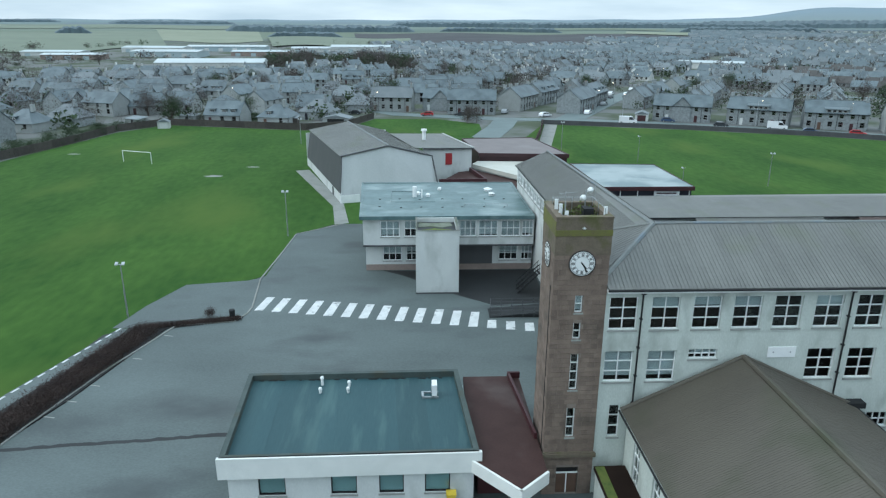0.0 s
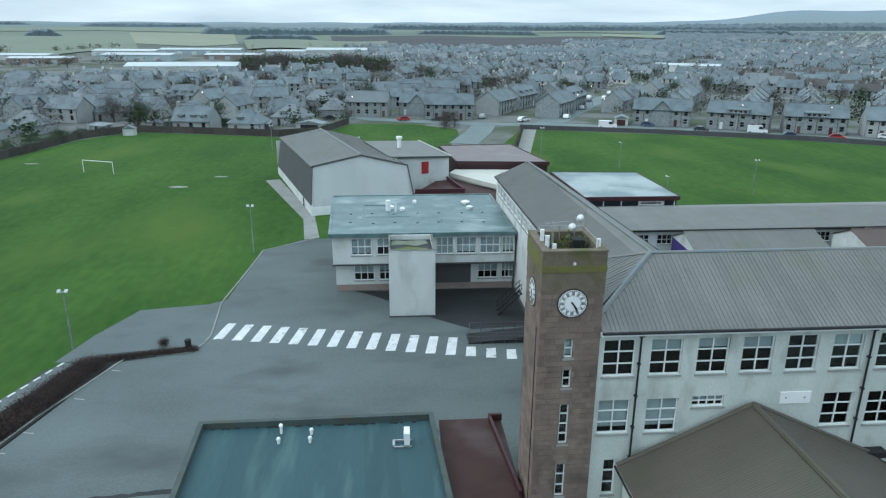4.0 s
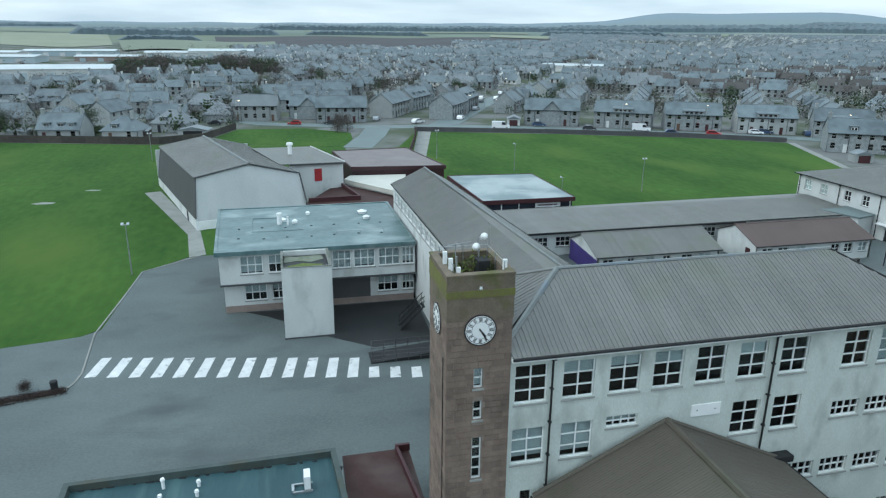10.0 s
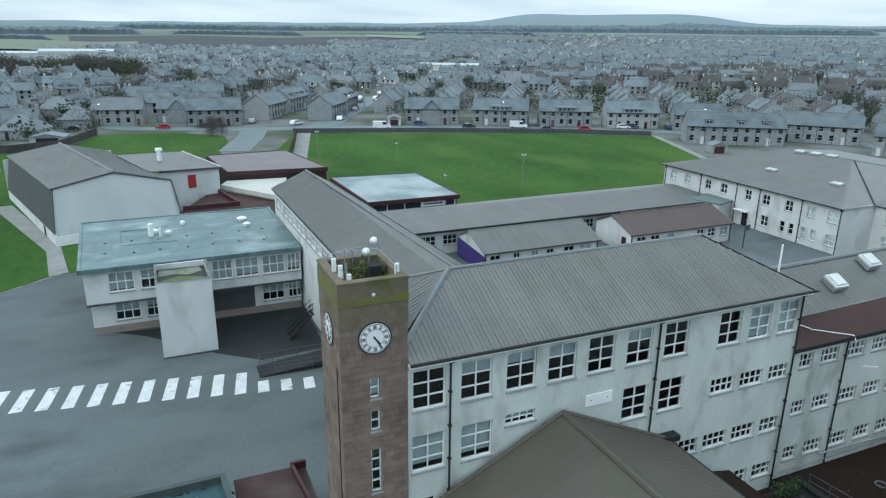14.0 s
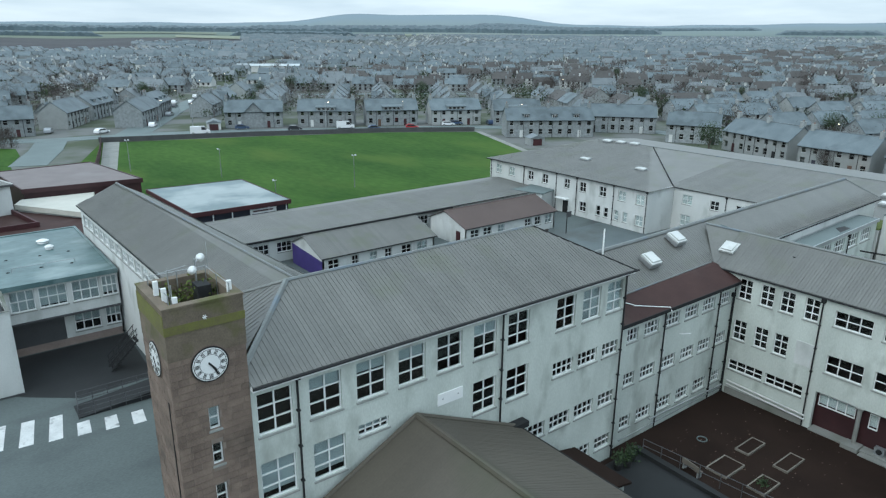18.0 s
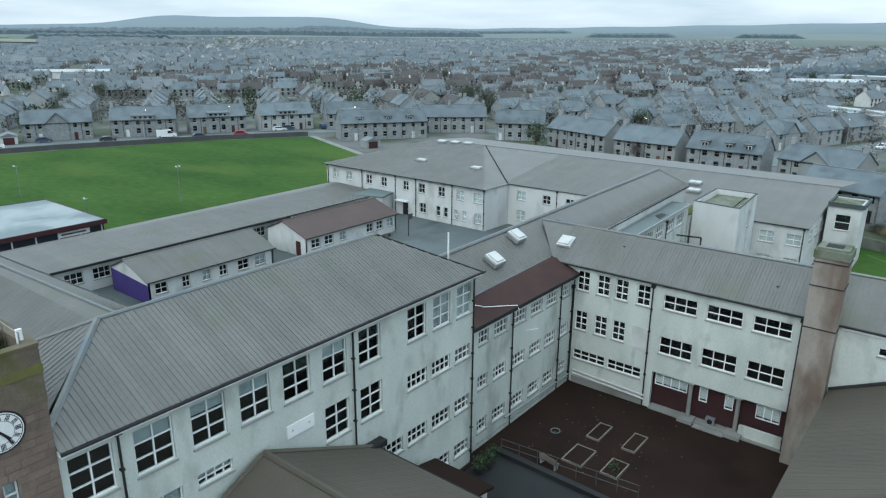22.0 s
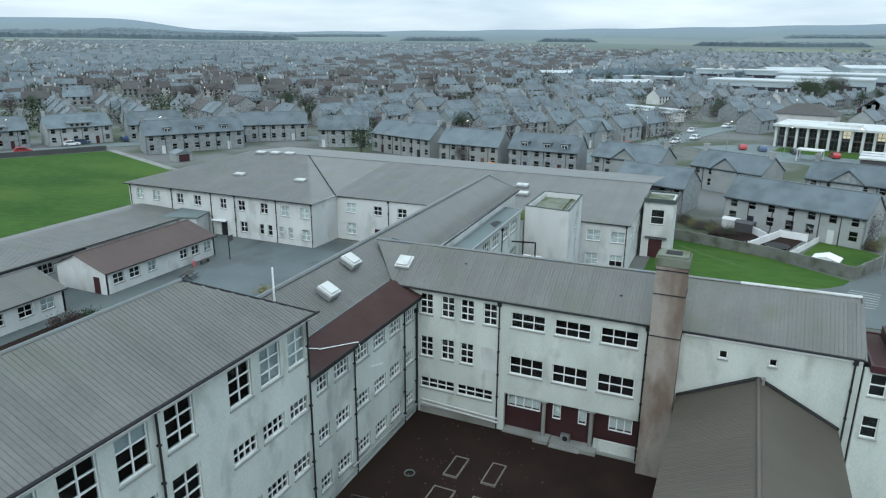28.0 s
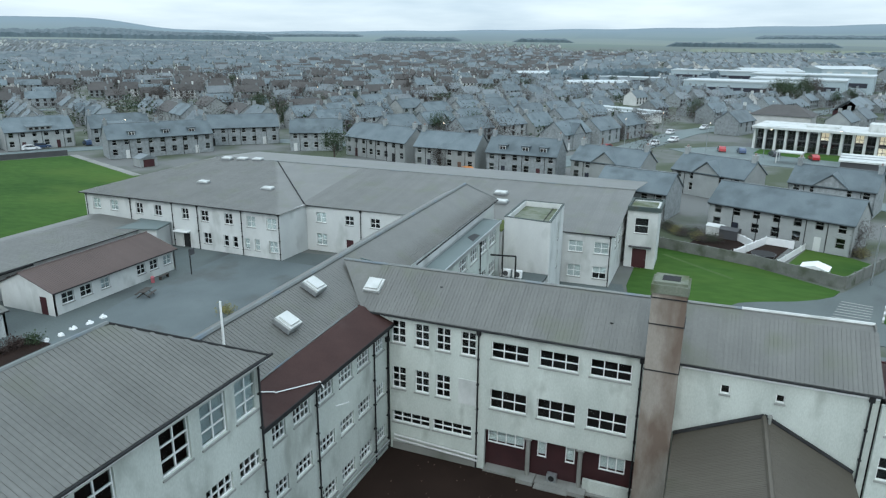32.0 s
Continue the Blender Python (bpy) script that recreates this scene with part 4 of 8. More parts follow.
for u in (13.15, 14.17):
    part("panel_stud", Build().rod((u - MX0, -0.075, 9.5), (u - MX0, -0.06, 9.5), 0.05, n=8), STEEL, main, "", base)
for u in (5.12, 17.15 + 0.05, 27.62):
    pipe(main, base, u - MX0, 0.1, 13.3)
slope(main, (2.15, -0.3, 13.61), (MX1 + 0.45, -0.3, 13.61), (7.0, 4.65, 16.0), (23.9, 4.72, 16.0), SEAM, pitch=0.46, cut=0.91)
slope(main, (MX1 + 0.45, 9.8, 13.55), (2.15, 9.8, 13.55), (23.9, 4.72, 16.0), (7.0, 4.65, 16.0), SEAM, panels=False)
slope(main, (MX1 + 0.45, -0.42, 13.55), (MX1 + 0.45, 9.8, 13.55), (23.9, 4.72, 16.0), (23.9, 4.721, 16.0), SEAM, panels=False)
slope(main, (2.15, 9.8, 13.55), (2.15, 0.5, 13.55), (7.0, 4.651, 16.0), (7.0, 4.65, 16.0), SEAM)
ridge_cap(main, (7, 4.65, 16.02), (23.9, 4.72, 16.02))
ridge_cap(main, (3.05, 0.62, 14.06), (7, 4.65, 16.02), r=0.15)
ridge_cap(main, (2.2, 9.7, 13.6), (7, 4.65, 16.02), r=0.08)
ridge_cap(main, (MX1 + 0.35, -0.35, 13.58), (23.9, 4.72, 16.0), IRON, 0.07)
gutter(main, (MX0, -0.36, 13.55), (MX1 + 0.6, -0.36, 13.55))
part("fascia", Build().box(MX0 + 0.02, -0.27, 13.36, MX1 + 0.4, MY0 + 0.01, 13.52), WHITE_P, main)

# north wing behind the main block
nwing = thing("north_wing", "classroom wing with pitched grey metal roof and clerestory windows", "school building")
slope(nwing, (6.1, 54.6, 10.0), (6.9, 9.6, 10.0), (10.2, 54.6, 11.9), (12.6, 9.6, 11.9), SEAM, pitch=0.5)
slope(nwing, (16.2, 9.6, 10.0), (13.5, 54.6, 10.0), (12.6, 9.6, 11.9), (10.2, 54.6, 11.9), SEAM)
ridge_cap(nwing, (12.6, 9.6, 11.92), (10.2, 54.6, 11.92))
make_wall(nwing, 6.3, 54.4, 7.1, 9.6, 0, 10.0, [(1.0 + i * 2.1, 8.0, 1.7, 1.2, 4, 2) for i in range(20)], WHITE_R, blinds=[0, 0.4, 0])
make_wall(nwing, 15.9, 9.6, 13.2, 54.4, 0, 10.0, [(2 + i * 2.3, 7.7, 1.8, 1.5, 4, 2) for i in range(17)], WHITE_R, back=False)
part("gable", Build().solid([(6.3, 54.4, 0), (13.2, 54.4, 0), (13.2, 54.4, 10.0), (10.2, 54.4, 11.8), (6.3, 54.4, 10.0)], (0, -0.3, 0)), WHITE_R, nwing)
gutter(nwing, (6.02, 54.6, 9.95), (6.82, 9.6, 9.95))

# science wing with teal flat roof
sci = thing("science_wing", "two-storey white wing with teal felt flat roof", "school building")
SX0, SX1, SY0, SY1 = -13.5, 6.3, 40.4, 57.6
up_x = [(-11.5, 2.2), (-8.75, 2.2), (-2.35, 1.9), (-0.15, 2.2), (2.45, 2.2), (4.9, 1.3)]
make_wall(sci, SX0, SY0, SX1, SY0, 3.35, 6.6, [(x - SX0, 4.4, w, 1.9, 3, 2) for x, w in up_x], WHITE_R, blinds=[0.9, 0.5, 0.94, 0.9, 0.94, 0.85], bar=0.1)
make_wall(sci, SX0 + 0.2, SY0 + 0.9, SX1, SY0 + 0.9, 0, 3.3, [(x - SX0, 1.2, w, 1.75, 3, 2) for x, w in ((-11.5, 2.2), (-8.75, 1.9), (2.2, 2.2), (4.85, 1.3))], WHITE_R, blinds=[0.5, 0.4, 0.45], bar=0.1, doors=[(11.0, 1.1, 2.05, OXBLOOD)])
part("plinth", Build().box(SX0 + 0.2, SY0 + 0.85, 0, SX1, SY0 + 0.895, 0.75), BRICK_P, sci, "pinkish brick plinth")
# flat dark sheet paints the shaded recess beneath the overhang
part("dark_panel", Build().box(-2.6, SY0 + 0.85, 0.75, 1.6, SY0 + 0.896, 3.2), CLAD, sci, "flat dark grey sheet painted as the shaded recess")
make_wall(sci, SX0 - 0.9, SY1, SX0, SY0, 3.35, 6.6, [(1.5 + i * 2.6, 4.4, 1.8, 1.7, 3, 2) for i in range(5)], WHITE_R)
make_wall(sci, SX0 - 0.7, SY1, SX0 + 0.2, SY0 + 0.9, 0, 3.3, [], WHITE_R, back=False)
part("soffit", Build().prism([(SX0 - 0.88, SY1), (SX0 + 0.02, SY0 + 0.02), (SX1, SY0 + 0.02), (SX1, SY1)], 3.3, 3.346), CLAD, sci)
make_wall(sci, SX1, SY1, SX0 - 0.9, SY1, 0, 6.6, [], WHITE_R, back=False)
# dark strip added for the shadow under the upper floor
part("floor_band", Build().box(SX0 - 0.06, SY0 - 0.12, 3.24, SX1, SY0 + 0.02, 3.42), CLAD, sci, "dark strip painted as the shadow line between the floors")
flat_roof(sci, [(SX0 - 0.35, SY0 - 0.45), (SX1, SY0 - 0.45), (SX1 - 0.2, SY1 + 0.4), (SX0 - 1.3, SY1 + 0.4)], 6.95, TEAL, TEAL, 0.06, 0.4, 0.28)
for x, y, w in ((-7.2, 51, 0.5), (-5.8, 50, 0.35), (2.2, 53, 0.6), (2.4, 50.4, 0.45), (-4.2, 53.5, 0.3)):
    part("roof_vent", Build().rod((x, y, 6.85), (x, y, 7.15), w * 0.8, w * 0.7, 10).rod((x, y, 7.15), (x, y, 7.3), w, w * 0.4, 10), WHITE_P, sci)
part("flue", Build().rod((-7.5, 49.8, 6.85), (-7.5, 49.8, 8.2), 0.28, n=10).rod((-6.6, 49.2, 6.85), (-6.6, 49.2, 7.9), 0.1, n=8), WHITE_P, sci)
part("roof_rail", Build().rod((-1.5, 44.2, 7.3), (3.6, 44.2, 7.3), 0.03, n=5).rod((-1.5, 44.2, 6.8), (-1.5, 44.2, 7.3), 0.03, n=5).rod((1, 44.2, 6.8), (1, 44.2, 7.3), 0.03, n=5).rod((3.6, 44.2, 6.8), (3.6, 44.2, 7.3), 0.03, n=5), STEEL, sci)
fr = random.Random(23)
for i in range(14):
    x, y = -12 + (i % 7) * 2.6 + fr.uniform(-0.3, 0.3), (44.5 if i < 7 else 48.5) + fr.uniform(-0.3, 0.3)
    part("roof_outlet", Build().rod((x, y, 6.885), (x, y, 6.93), 0.16, 0.12, 8), IRON, sci)
part("cable_run", Build().rod((-10.5, 47.0, 6.93), (-10.5, 52.6, 6.93), 0.03, n=5).rod((-10.5, 52.6, 6.93), (-7.6, 52.6, 6.93), 0.03, n=5).rod((-10.5, 47.0, 6.93), (-5.0, 47.0, 6.93), 0.03, n=5), PALE_FELT, sci)
shaft = thing("lift_shaft", "plain white rendered lift shaft with mossy flat top", "lift shaft")
make_wall(shaft, -7.45, 33.6, -2.85, 33.75, 0, 7.1, [], WHITE_R, thick=0.16, back=False)
make_wall(shaft, -2.85, 33.75, -2.95, 38.9, 0, 7.1, [], WHITE_R, thick=0.16, back=False)
make_wall(shaft, -7.45, 38.9, -7.45, 33.6, 0, 7.1, [], WHITE_R, thick=0.16, back=False)
make_wall(shaft, -2.95, 38.9, -7.45, 38.9, 0, 7.1, [], WHITE_R, thick=0.16, back=False)
part("shaft_roof", Build().box(-7.28, 33.78, 6.3, -3.12, 38.73, 6.6), ASPHALT_D, shaft, "dark recessed wet roof with moss")
part("moss_patch", Build().prism([(-6.9, 34.1), (-5.8, 34.1), (-5.2, 35.0), (-4.0, 34.6), (-3.5, 35.6), (-5.4, 36.2), (-6.9, 35.6)], 6.6, 6.63), MOSS, shaft)
part("moss_patch", Build().prism([(-7.2, 36.6), (-5.9, 36.9), (-4.6, 36.4), (-3.4, 37.2), (-3.6, 38.5), (-6.0, 38.2), (-7.1, 38.6)], 6.6, 6.64), MOSSY_ROOF, shaft)
part("base_course", Build().box(-7.5, 33.52, 0, -2.8, 33.59, 0.16), CLAD, shaft)
part("coping", Build().box(-7.47, 33.58, 7.1, -2.83, 33.8, 7.13).box(-7.47, 33.8, 7.1, -7.27, 38.92, 7.13).box(-3.1, 33.8, 7.1, -2.83, 38.92, 7.13), BLOCKWORK, shaft, "weathered grey coping")
part("link_bridge", Build().box(-6.6, 38.9, 3.4, -3.8, 40.4, 6.3), WHITE_R, shaft)
ramp = thing("ramp_railing", "grey steel railing beside an access ramp", "railing")
for x in range(6):
    part("post", Build().rod((-0.2 + x * 1.1, 26.9, 0), (-0.2 + x * 1.1, 26.9, 1.15), 0.03, n=6), CLAD, ramp)
    part("post", Build().rod((0.1 + x * 1.1, 29.2, 0), (0.1 + x * 1.1, 29.2, 1.15), 0.03, n=6), CLAD, ramp)
part("ramp_slab", Build().solid([(-0.2, 26.95, 0), (5.6, 26.95, 0), (5.6, 26.95, 0.62), (-0.2, 26.95, 0.08)], (0, 2.2, 0)), ASPHALT_D, ramp)
for z in (0.4, 0.78, 1.15):
    part("rail", Build().rod((-0.2, 26.9, z), (5.3, 26.9, z), 0.028, n=6).rod((0.1, 29.2, z), (5.6, 29.2, z), 0.028, n=6).rod((-0.2, 26.9, z), (0.1, 29.2, z), 0.028, n=6), CLAD, ramp)
stair = thing("fire_stair", "dark metal fire stair against the wing", "stair")
for i in range(10):
    part("tread", Build().box(3.7 + i * 0.22, 33.4, 0.2 + i * 0.22, 3.95 + i * 0.22, 34.5, 0.24 + i * 0.22), IRON, stair)
for y in (33.4, 34.5):
    part("stringer", Build().rod((3.5, y, 0.05), (5.9, y, 2.4), 0.06, n=6), IRON, stair)
    for z in (0.55, 1.05):
        part("rail", Build().rod((3.5, y, z), (5.9, y, 2.35 + z), 0.035, n=6), IRON, stair)
    for q in range(6):
        part("baluster", Build().rod((3.6 + q * 0.44, y, 0.1 + q * 0.43), (3.6 + q * 0.44, y, 1.15 + q * 0.43), 0.025, n=5), IRON, stair)

# ---- games hall, rotated against the rest ----
GM = pose(-19.55, 74.0, 0, 0, 0, 17)
gym = thing("games_hall", "large games hall with grey roof and white gable wall", "sports hall", m=GM)
GW, GD, GE, GR = 17.0, 35.0, 7.25, 8.6
part("end_wall", Build().solid([(0, 0, 0), (GW, 0, 0), (GW - 0.6, 2.6, GE - 0.6), (GW / 2 + 0.4, 2.9, GR), (0.9, 2.6, GE)], (0, 0.4, 0)), GYM_W, gym, "sloping white end wall")
part("side_wall", Build().solid([(0, 0, 0), (0.0, GD, 0), (0.0, GD, 1.6), (0.0, 0.3, 1.6)], (0.3, 0, 0)), WHITE_R, gym)
part("side_cladding", Build().solid([(-0.02, 0.25, 1.6), (-0.02, GD, 1.6), (0.9, GD - 0.5, GE), (0.9, 2.55, GE)], (0.15, 0, 0)), CLAD, gym, "dark sloping side cladding")
part("side_wall", Build().solid([(GW, 0.1, 0), (GW, GD, 0), (GW - 0.7, GD, GE - 0.6), (GW - 0.6, 2.7, GE - 0.6)], (-0.3, 0, 0)), CLAD, gym)
part("end_wall", Build().box(0, GD - 0.3, 0, GW, GD, GE - 0.6), WHITE_R, gym)
slope(gym, (0.7, GD + 0.2, GE), (0.7, 2.4, GE), (GW / 2 + 0.4, GD + 0.2, GR), (GW / 2 + 0.4, 2.7, GR), SEAM, pitch=1.0)
slope(gym, (GW - 0.4, 2.4, GE - 0.7), (GW - 0.4, GD + 0.2, GE - 0.7), (GW / 2 + 0.4, 2.7, GR), (GW / 2 + 0.4, GD + 0.2, GR), SEAM, pitch=1.0)
ridge_cap(gym, (GW / 2 + 0.4, 2.6, GR + 0.03), (GW / 2 + 0.4, GD + 0.2, GR + 0.03), r=0.2)
part("verge", Build().rod((0.7, 2.45, GE), (GW / 2 + 0.4, 2.7, GR), 0.13, n=6).rod((GW / 2 + 0.4, 2.7, GR), (GW - 0.4, 2.45, GE - 0.7), 0.13, n=6).rod((GW - 0.4, 2.45, GE - 0.7), (GW + 0.02, 0.1, 1.2), 0.13, n=6), CLAD, gym)
part("plinth", Build().box(-0.05, -0.12, 0, 3.2, 0.0, 1.3), WHITE_P, gym)
part("door", Build().box(-0.06, 6.0, 0.05, -0.01, 6.9, 1.5), IRON, gym)
annex = thing("games_hall_annex", "low white annex with grey mono-pitch roof and red door", "annex", m=GM)
make_wall(annex, GW + 0.1, 9.0, GW + 9.6, 9.0, 0, 6.3, [], WHITE_R, back=False)
part("door", Build().box(GW + 4.4, 8.93, 3.5, GW + 5.7, 8.995, 5.6), RED, annex, "bright red door")
make_wall(annex, GW + 9.6, 9.0, GW + 9.6, 26, 0, 6.3, [], WHITE_R, back=False)
part("wall", Build().solid([(GW + 0.1, 9.0, 6.3), (GW + 9.6, 9.0, 6.3), (GW + 0.1, 9.0, 6.76)], (0, 0.3, 0)), WHITE_R, annex)
slope(annex, (GW - 1.5, 8.7, 6.9), (GW + 9.9, 8.7, 6.4), (GW - 1.5, 26, 7.1), (GW + 9.9, 26, 6.6), SEAM, pitch=0.9)
part("verge", Build().rod((GW + 9.85, 8.7, 6.48), (GW + 9.85, 26, 6.68), 0.1, n=6), WHITE_R, annex)
part("fascia", Build().solid([(GW + 0.1, 8.6, 6.55), (GW + 9.9, 8.6, 6.12), (GW + 9.9, 8.6, 6.4), (GW + 0.1, 8.6, 6.83)], (0, 0.09, 0)), CLAD, annex)
part("vent_stack", Build().rod((GW + 3.2, 18, 6.8), (GW + 3.2, 18, 8.5), 0.4, n=10).rod((GW + 3.2, 18, 8.5), (GW + 3.2, 18, 8.9), 0.62, 0.55, 10), WHITE_P, annex)
pool = thing("dining_block", "flat-roofed block with faded maroon felt and dark fascia", "school building")
flat_roof(pool, [(5.0, 95.0), (22.3, 93.5), (18.7, 115), (3.0, 113.6)], 4.55, MAROON_L, PORCH_RED, 0.08, 0.7, 0.2)
part("wall", Build().prism([(5.3, 95.3), (22, 93.8), (18.5, 114.7), (3.3, 113.3)], 0, 3.9), PORCH_RED, pool)
store = thing("kitchen_store", "low store with cream felt roof", "outbuilding")
part("wall", Build().prism([(3.8, 91.6), (11.5, 80.5), (14.5, 94), (5, 94.5)], 0, 2.3), HARL, store)
part("roof", Build().prism([(3.5, 91.8), (11.4, 79.9), (14.9, 94.2), (4.8, 94.9)], 2.3, 3.05), CREAM, store)
link = thing("maroon_link", "low link building with maroon felt roof", "link building")
part("wall", Build().prism([(-3.5, 79.5), (10, 60), (20, 66), (16, 92), (2, 92)], 0, 1.7), OXBLOOD, link)
part("roof", Build().prism([(-3.7, 79.4), (10, 59.8), (20.2, 66), (16.2, 92), (2, 92.2)], 1.7, 2.0), MAROON, link)
part("parapet", Build().solid([(-3.2, 79.8, 2.0), (4.8, 80.2, 2.0), (4.8, 80.2, 2.7), (-3.2, 79.8, 2.7)], (0, 0.3, 0)).solid([(4.8, 80.2, 2.0), (2.6, 91.5, 2.0), (2.6, 91.5, 2.7), (4.8, 80.2, 2.7)], (0.3, 0, 0)), OXBLOOD, link)

# hut with pale felt roof
hut = thing("nursery_hut", "dark panelled hut with red fascia and pale felt roof", "hut")
HX0, HX1, HY0, HY1 = 21.6, 35.6, 66.7, 84.5
make_wall(hut, HX0, HY0, HX1, HY0, 0, 3.7, [(8.0, 1.6, 1.9, 1.1, 2, 2), (10.1, 1.6, 1.9, 1.1, 3, 2)], NAVY, blinds=[0.9], sill=False)
for i in range(6):
    part("post", Build().box(HX0 + i * 2.72, HY0 - 0.1, 0, HX0 + i * 2.72 + 0.14, HY0 - 0.004, 3.7), WHITE_P, hut)
make_wall(hut, HX1, HY0, HX1, HY1, 0, 3.7, [], NAVY, back=False)
make_wall(hut, HX0, HY1, HX0, HY0, 0, 3.7, [], NAVY, back=False)
part("sign_board", Build().box(HX0 + 8.1, HY0 - 0.08, 2.85, HX0 + 12.1, HY0 - 0.02, 3.5), WHITE_P, hut, "pale sign board")
part("sign_bar", Build().box(HX0 + 8.5, HY0 - 0.1, 3.1, HX0 + 11.6, HY0 - 0.085, 3.3), OXBLOOD, hut)
flat_roof(hut, [(HX0 - 0.3, HY0 - 0.5), (HX1 + 0.3, HY0 - 0.5), (HX1 + 0.1, HY1), (HX0 - 1.0, HY1 + 1)], 4.3, PALE_FELT, OXBLOOD, 0.03, 0.6, 0.15)

# long low link roof and the two sheds
low = thing("covered_corridor", "long low corridor block with shallow grey metal roof", "corridor block")
slope(low, (15, 51.9, 3.3), (74.5, 52.3, 3.3), (15, 61.8, 3.62), (74.5, 63.2, 3.62), SEAM, pitch=0.6)
slope(low, (74.5, 65, 3.4), (15, 64, 3.4), (74.5, 63.2, 3.62), (15, 61.8, 3.62), SEAM, panels=False)
make_wall(low, 15, 52.4, 74, 52.8, 0, 3.2, [(3 + i * 3.1, 1.2, 2.0, 1.3, 3, 2) for i in range(17)], WHITE_R)
# no board: black strip paints the shadow gap below the eave
part("fascia", Build().box(15.3, 51.86, 3.05, 55, 51.96, 3.28), IRON, low)
gutter(low, (15, 51.85, 3.25), (74, 52.25, 3.25))


stubroof = thing("corridor_end", "low corridor end with pale flat roof", "corridor block")
part("wall", Build().prism([(72.0, 50.3), (75.4, 51.2), (75.4, 56.2), (69.8, 55.6)], 0, 3.2), WHITE_R, stubroof)
part("roof", Build().prism([(71.9, 50.0), (75.5, 51.0), (75.5, 56.4), (69.5, 55.8)], 3.2, 3.42), ASPHALT_L, stubroof)


def shed(name, label, x0, x1, roof, door_mat, wins, gable_panel=None):
    s = thing(name, label, "classroom hut", "classroom huts")
    y0, y1, e, r = 43.2, 51.4, 2.7, 4.3
    ym = 47.6
    make_wall(s, x0, y0, x1, y0, 0, e, wins, WHITE_R, blinds=[0, 0, 0.9])
    make_wall(s, x1, y1 - 0.4, x0, y1 - 0.4, 0, e, [], WHITE_R, back=False)
    part("gable", Build().solid([(x0, y0, 0), (x0, y1 - 0.4, 0), (x0, y1 - 0.4, e), (x0, ym, r - 0.1), (x0, y0, e)], (0.25, 0, 0)), WHITE_R, s)
    part("gable", Build().solid([(x1, y0, 0), (x1, y1 - 0.4, 0), (x1, y1 - 0.4, e), (x1, ym, r - 0.1), (x1, y0, e)], (-0.25, 0, 0)), WHITE_R, s)
    if gable_panel:
        part("gable_panel", Build().solid([(x0 - 0.04, y0, 0), (x0 - 0.04, y1 - 0.4, 0), (x0 - 0.04, y1 - 0.4, 2.66), (x0 - 0.04, y0, 2.2)], (0.03, 0, 0)), gable_panel, s, "purple painted lower gable")
    part("door", Build().box(x0 - 0.05, y0 + 1.0, 0.05, x0 - 0.01, y0 + 1.9, 2.0), door_mat, s)
    slope(s, (x0 - 0.25, y0 - 0.35, e - 0.05), (x1 + 0.25, y0 - 0.35, e - 0.05), (x0 - 0.25, ym, r), (x1 + 0.25, ym, r), roof, pitch=0.5)
    slope(s, (x1 + 0.25, y1, e - 0.05), (x0 - 0.25, y1, e - 0.05), (x1 + 0.25, ym, r), (x0 - 0.25, ym, r), roof, panels=False)
    ridge_cap(s, (x0 - 0.25, ym, r + 0.02), (x1 + 0.25, ym, r + 0.02), roof, 0.09)
    gutter(s, (x0 - 0.2, y0 - 0.42, e - 0.1), (x1 + 0.2, y0 - 0.42, e - 0.1))
    return s


shed("classroom_hut", "white hut with grey roof and purple gable", 28.7, 45.0, SEAM, PURPLE, [(0.8, 1.0, 1.4, 1.2, 2, 2), (4.0, 0.9, 0.9, 1.3, 2, 2), (6.5, 1.0, 1.0, 1.2, 2, 2), (8.7, 1.0, 1.0, 1.2, 2, 2), (11.2, 1.0, 1.5, 1.2, 2, 2), (13.6, 1.0, 1.5, 1.2, 2, 2)], PURPLE)
shed("classroom_hut", "white hut with red-brown metal roof", 50.2, 67.5, SEAM_B, OXBLOOD, [(1.0, 1.0, 1.5, 1.2, 2, 2), (3.3, 1.0, 1.5, 1.2, 2, 2), (6.0, 1.0, 1.2, 1.2, 2, 2), (11.2, 1.0, 1.3, 1.2, 2, 2), (13.2, 1.0, 1.3, 1.2, 2, 2), (15.4, 1.0, 1.3, 1.2, 2, 2)])

# ---- east range, red strip roof, south wing ----
east = thing("east_range", "long range with grey metal roof and white skylights", "school building")
slope(east, (MX1 - 0.5, 2.2, 10.55), (77.6, 4.0, 10.55), (MX1 - 0.5, 5.6, 12.5), (75.3, 7.15, 12.5), SEAM, pitch=0.5)
slope(east, (77.6, 11.0, 10.55), (MX1 - 0.5, 9.2, 10.55), (75.3, 7.15, 12.5), (MX1 - 0.5, 5.6, 12.5), SEAM, panels=False)
slope(east, (77.6, 4.0, 10.55), (77.6, 11.0, 10.55), (75.3, 7.15, 12.5), (75.3, 7.16, 12.5), SEAM, panels=False)
ridge_cap(east, (MX1, 5.6, 12.52), (75.3, 7.15, 12.52), r=0.16)
ridge_cap(east, (75.3, 7.15, 12.5), (77.5, 4.1, 10.6))
gutter(east, (52, 2.75, 10.5), (77.5, 3.93, 10.5))
make_wall(east, 50.7, 3.0, 77.2, 4.3, 0, 10.5, [], WHITE_R, back=False)
make_wall(east, 77.2, 10.7, MX1, 9.0, 0, 10.5, [(2 + i * 3, 6.2, 1.7, 1.3, 3, 2) for i in range(15)], WHITE_R)
make_wall(east, 77.2, 4.3, 77.2, 10.7, 0, 10.5, [], WHITE_R, back=False)
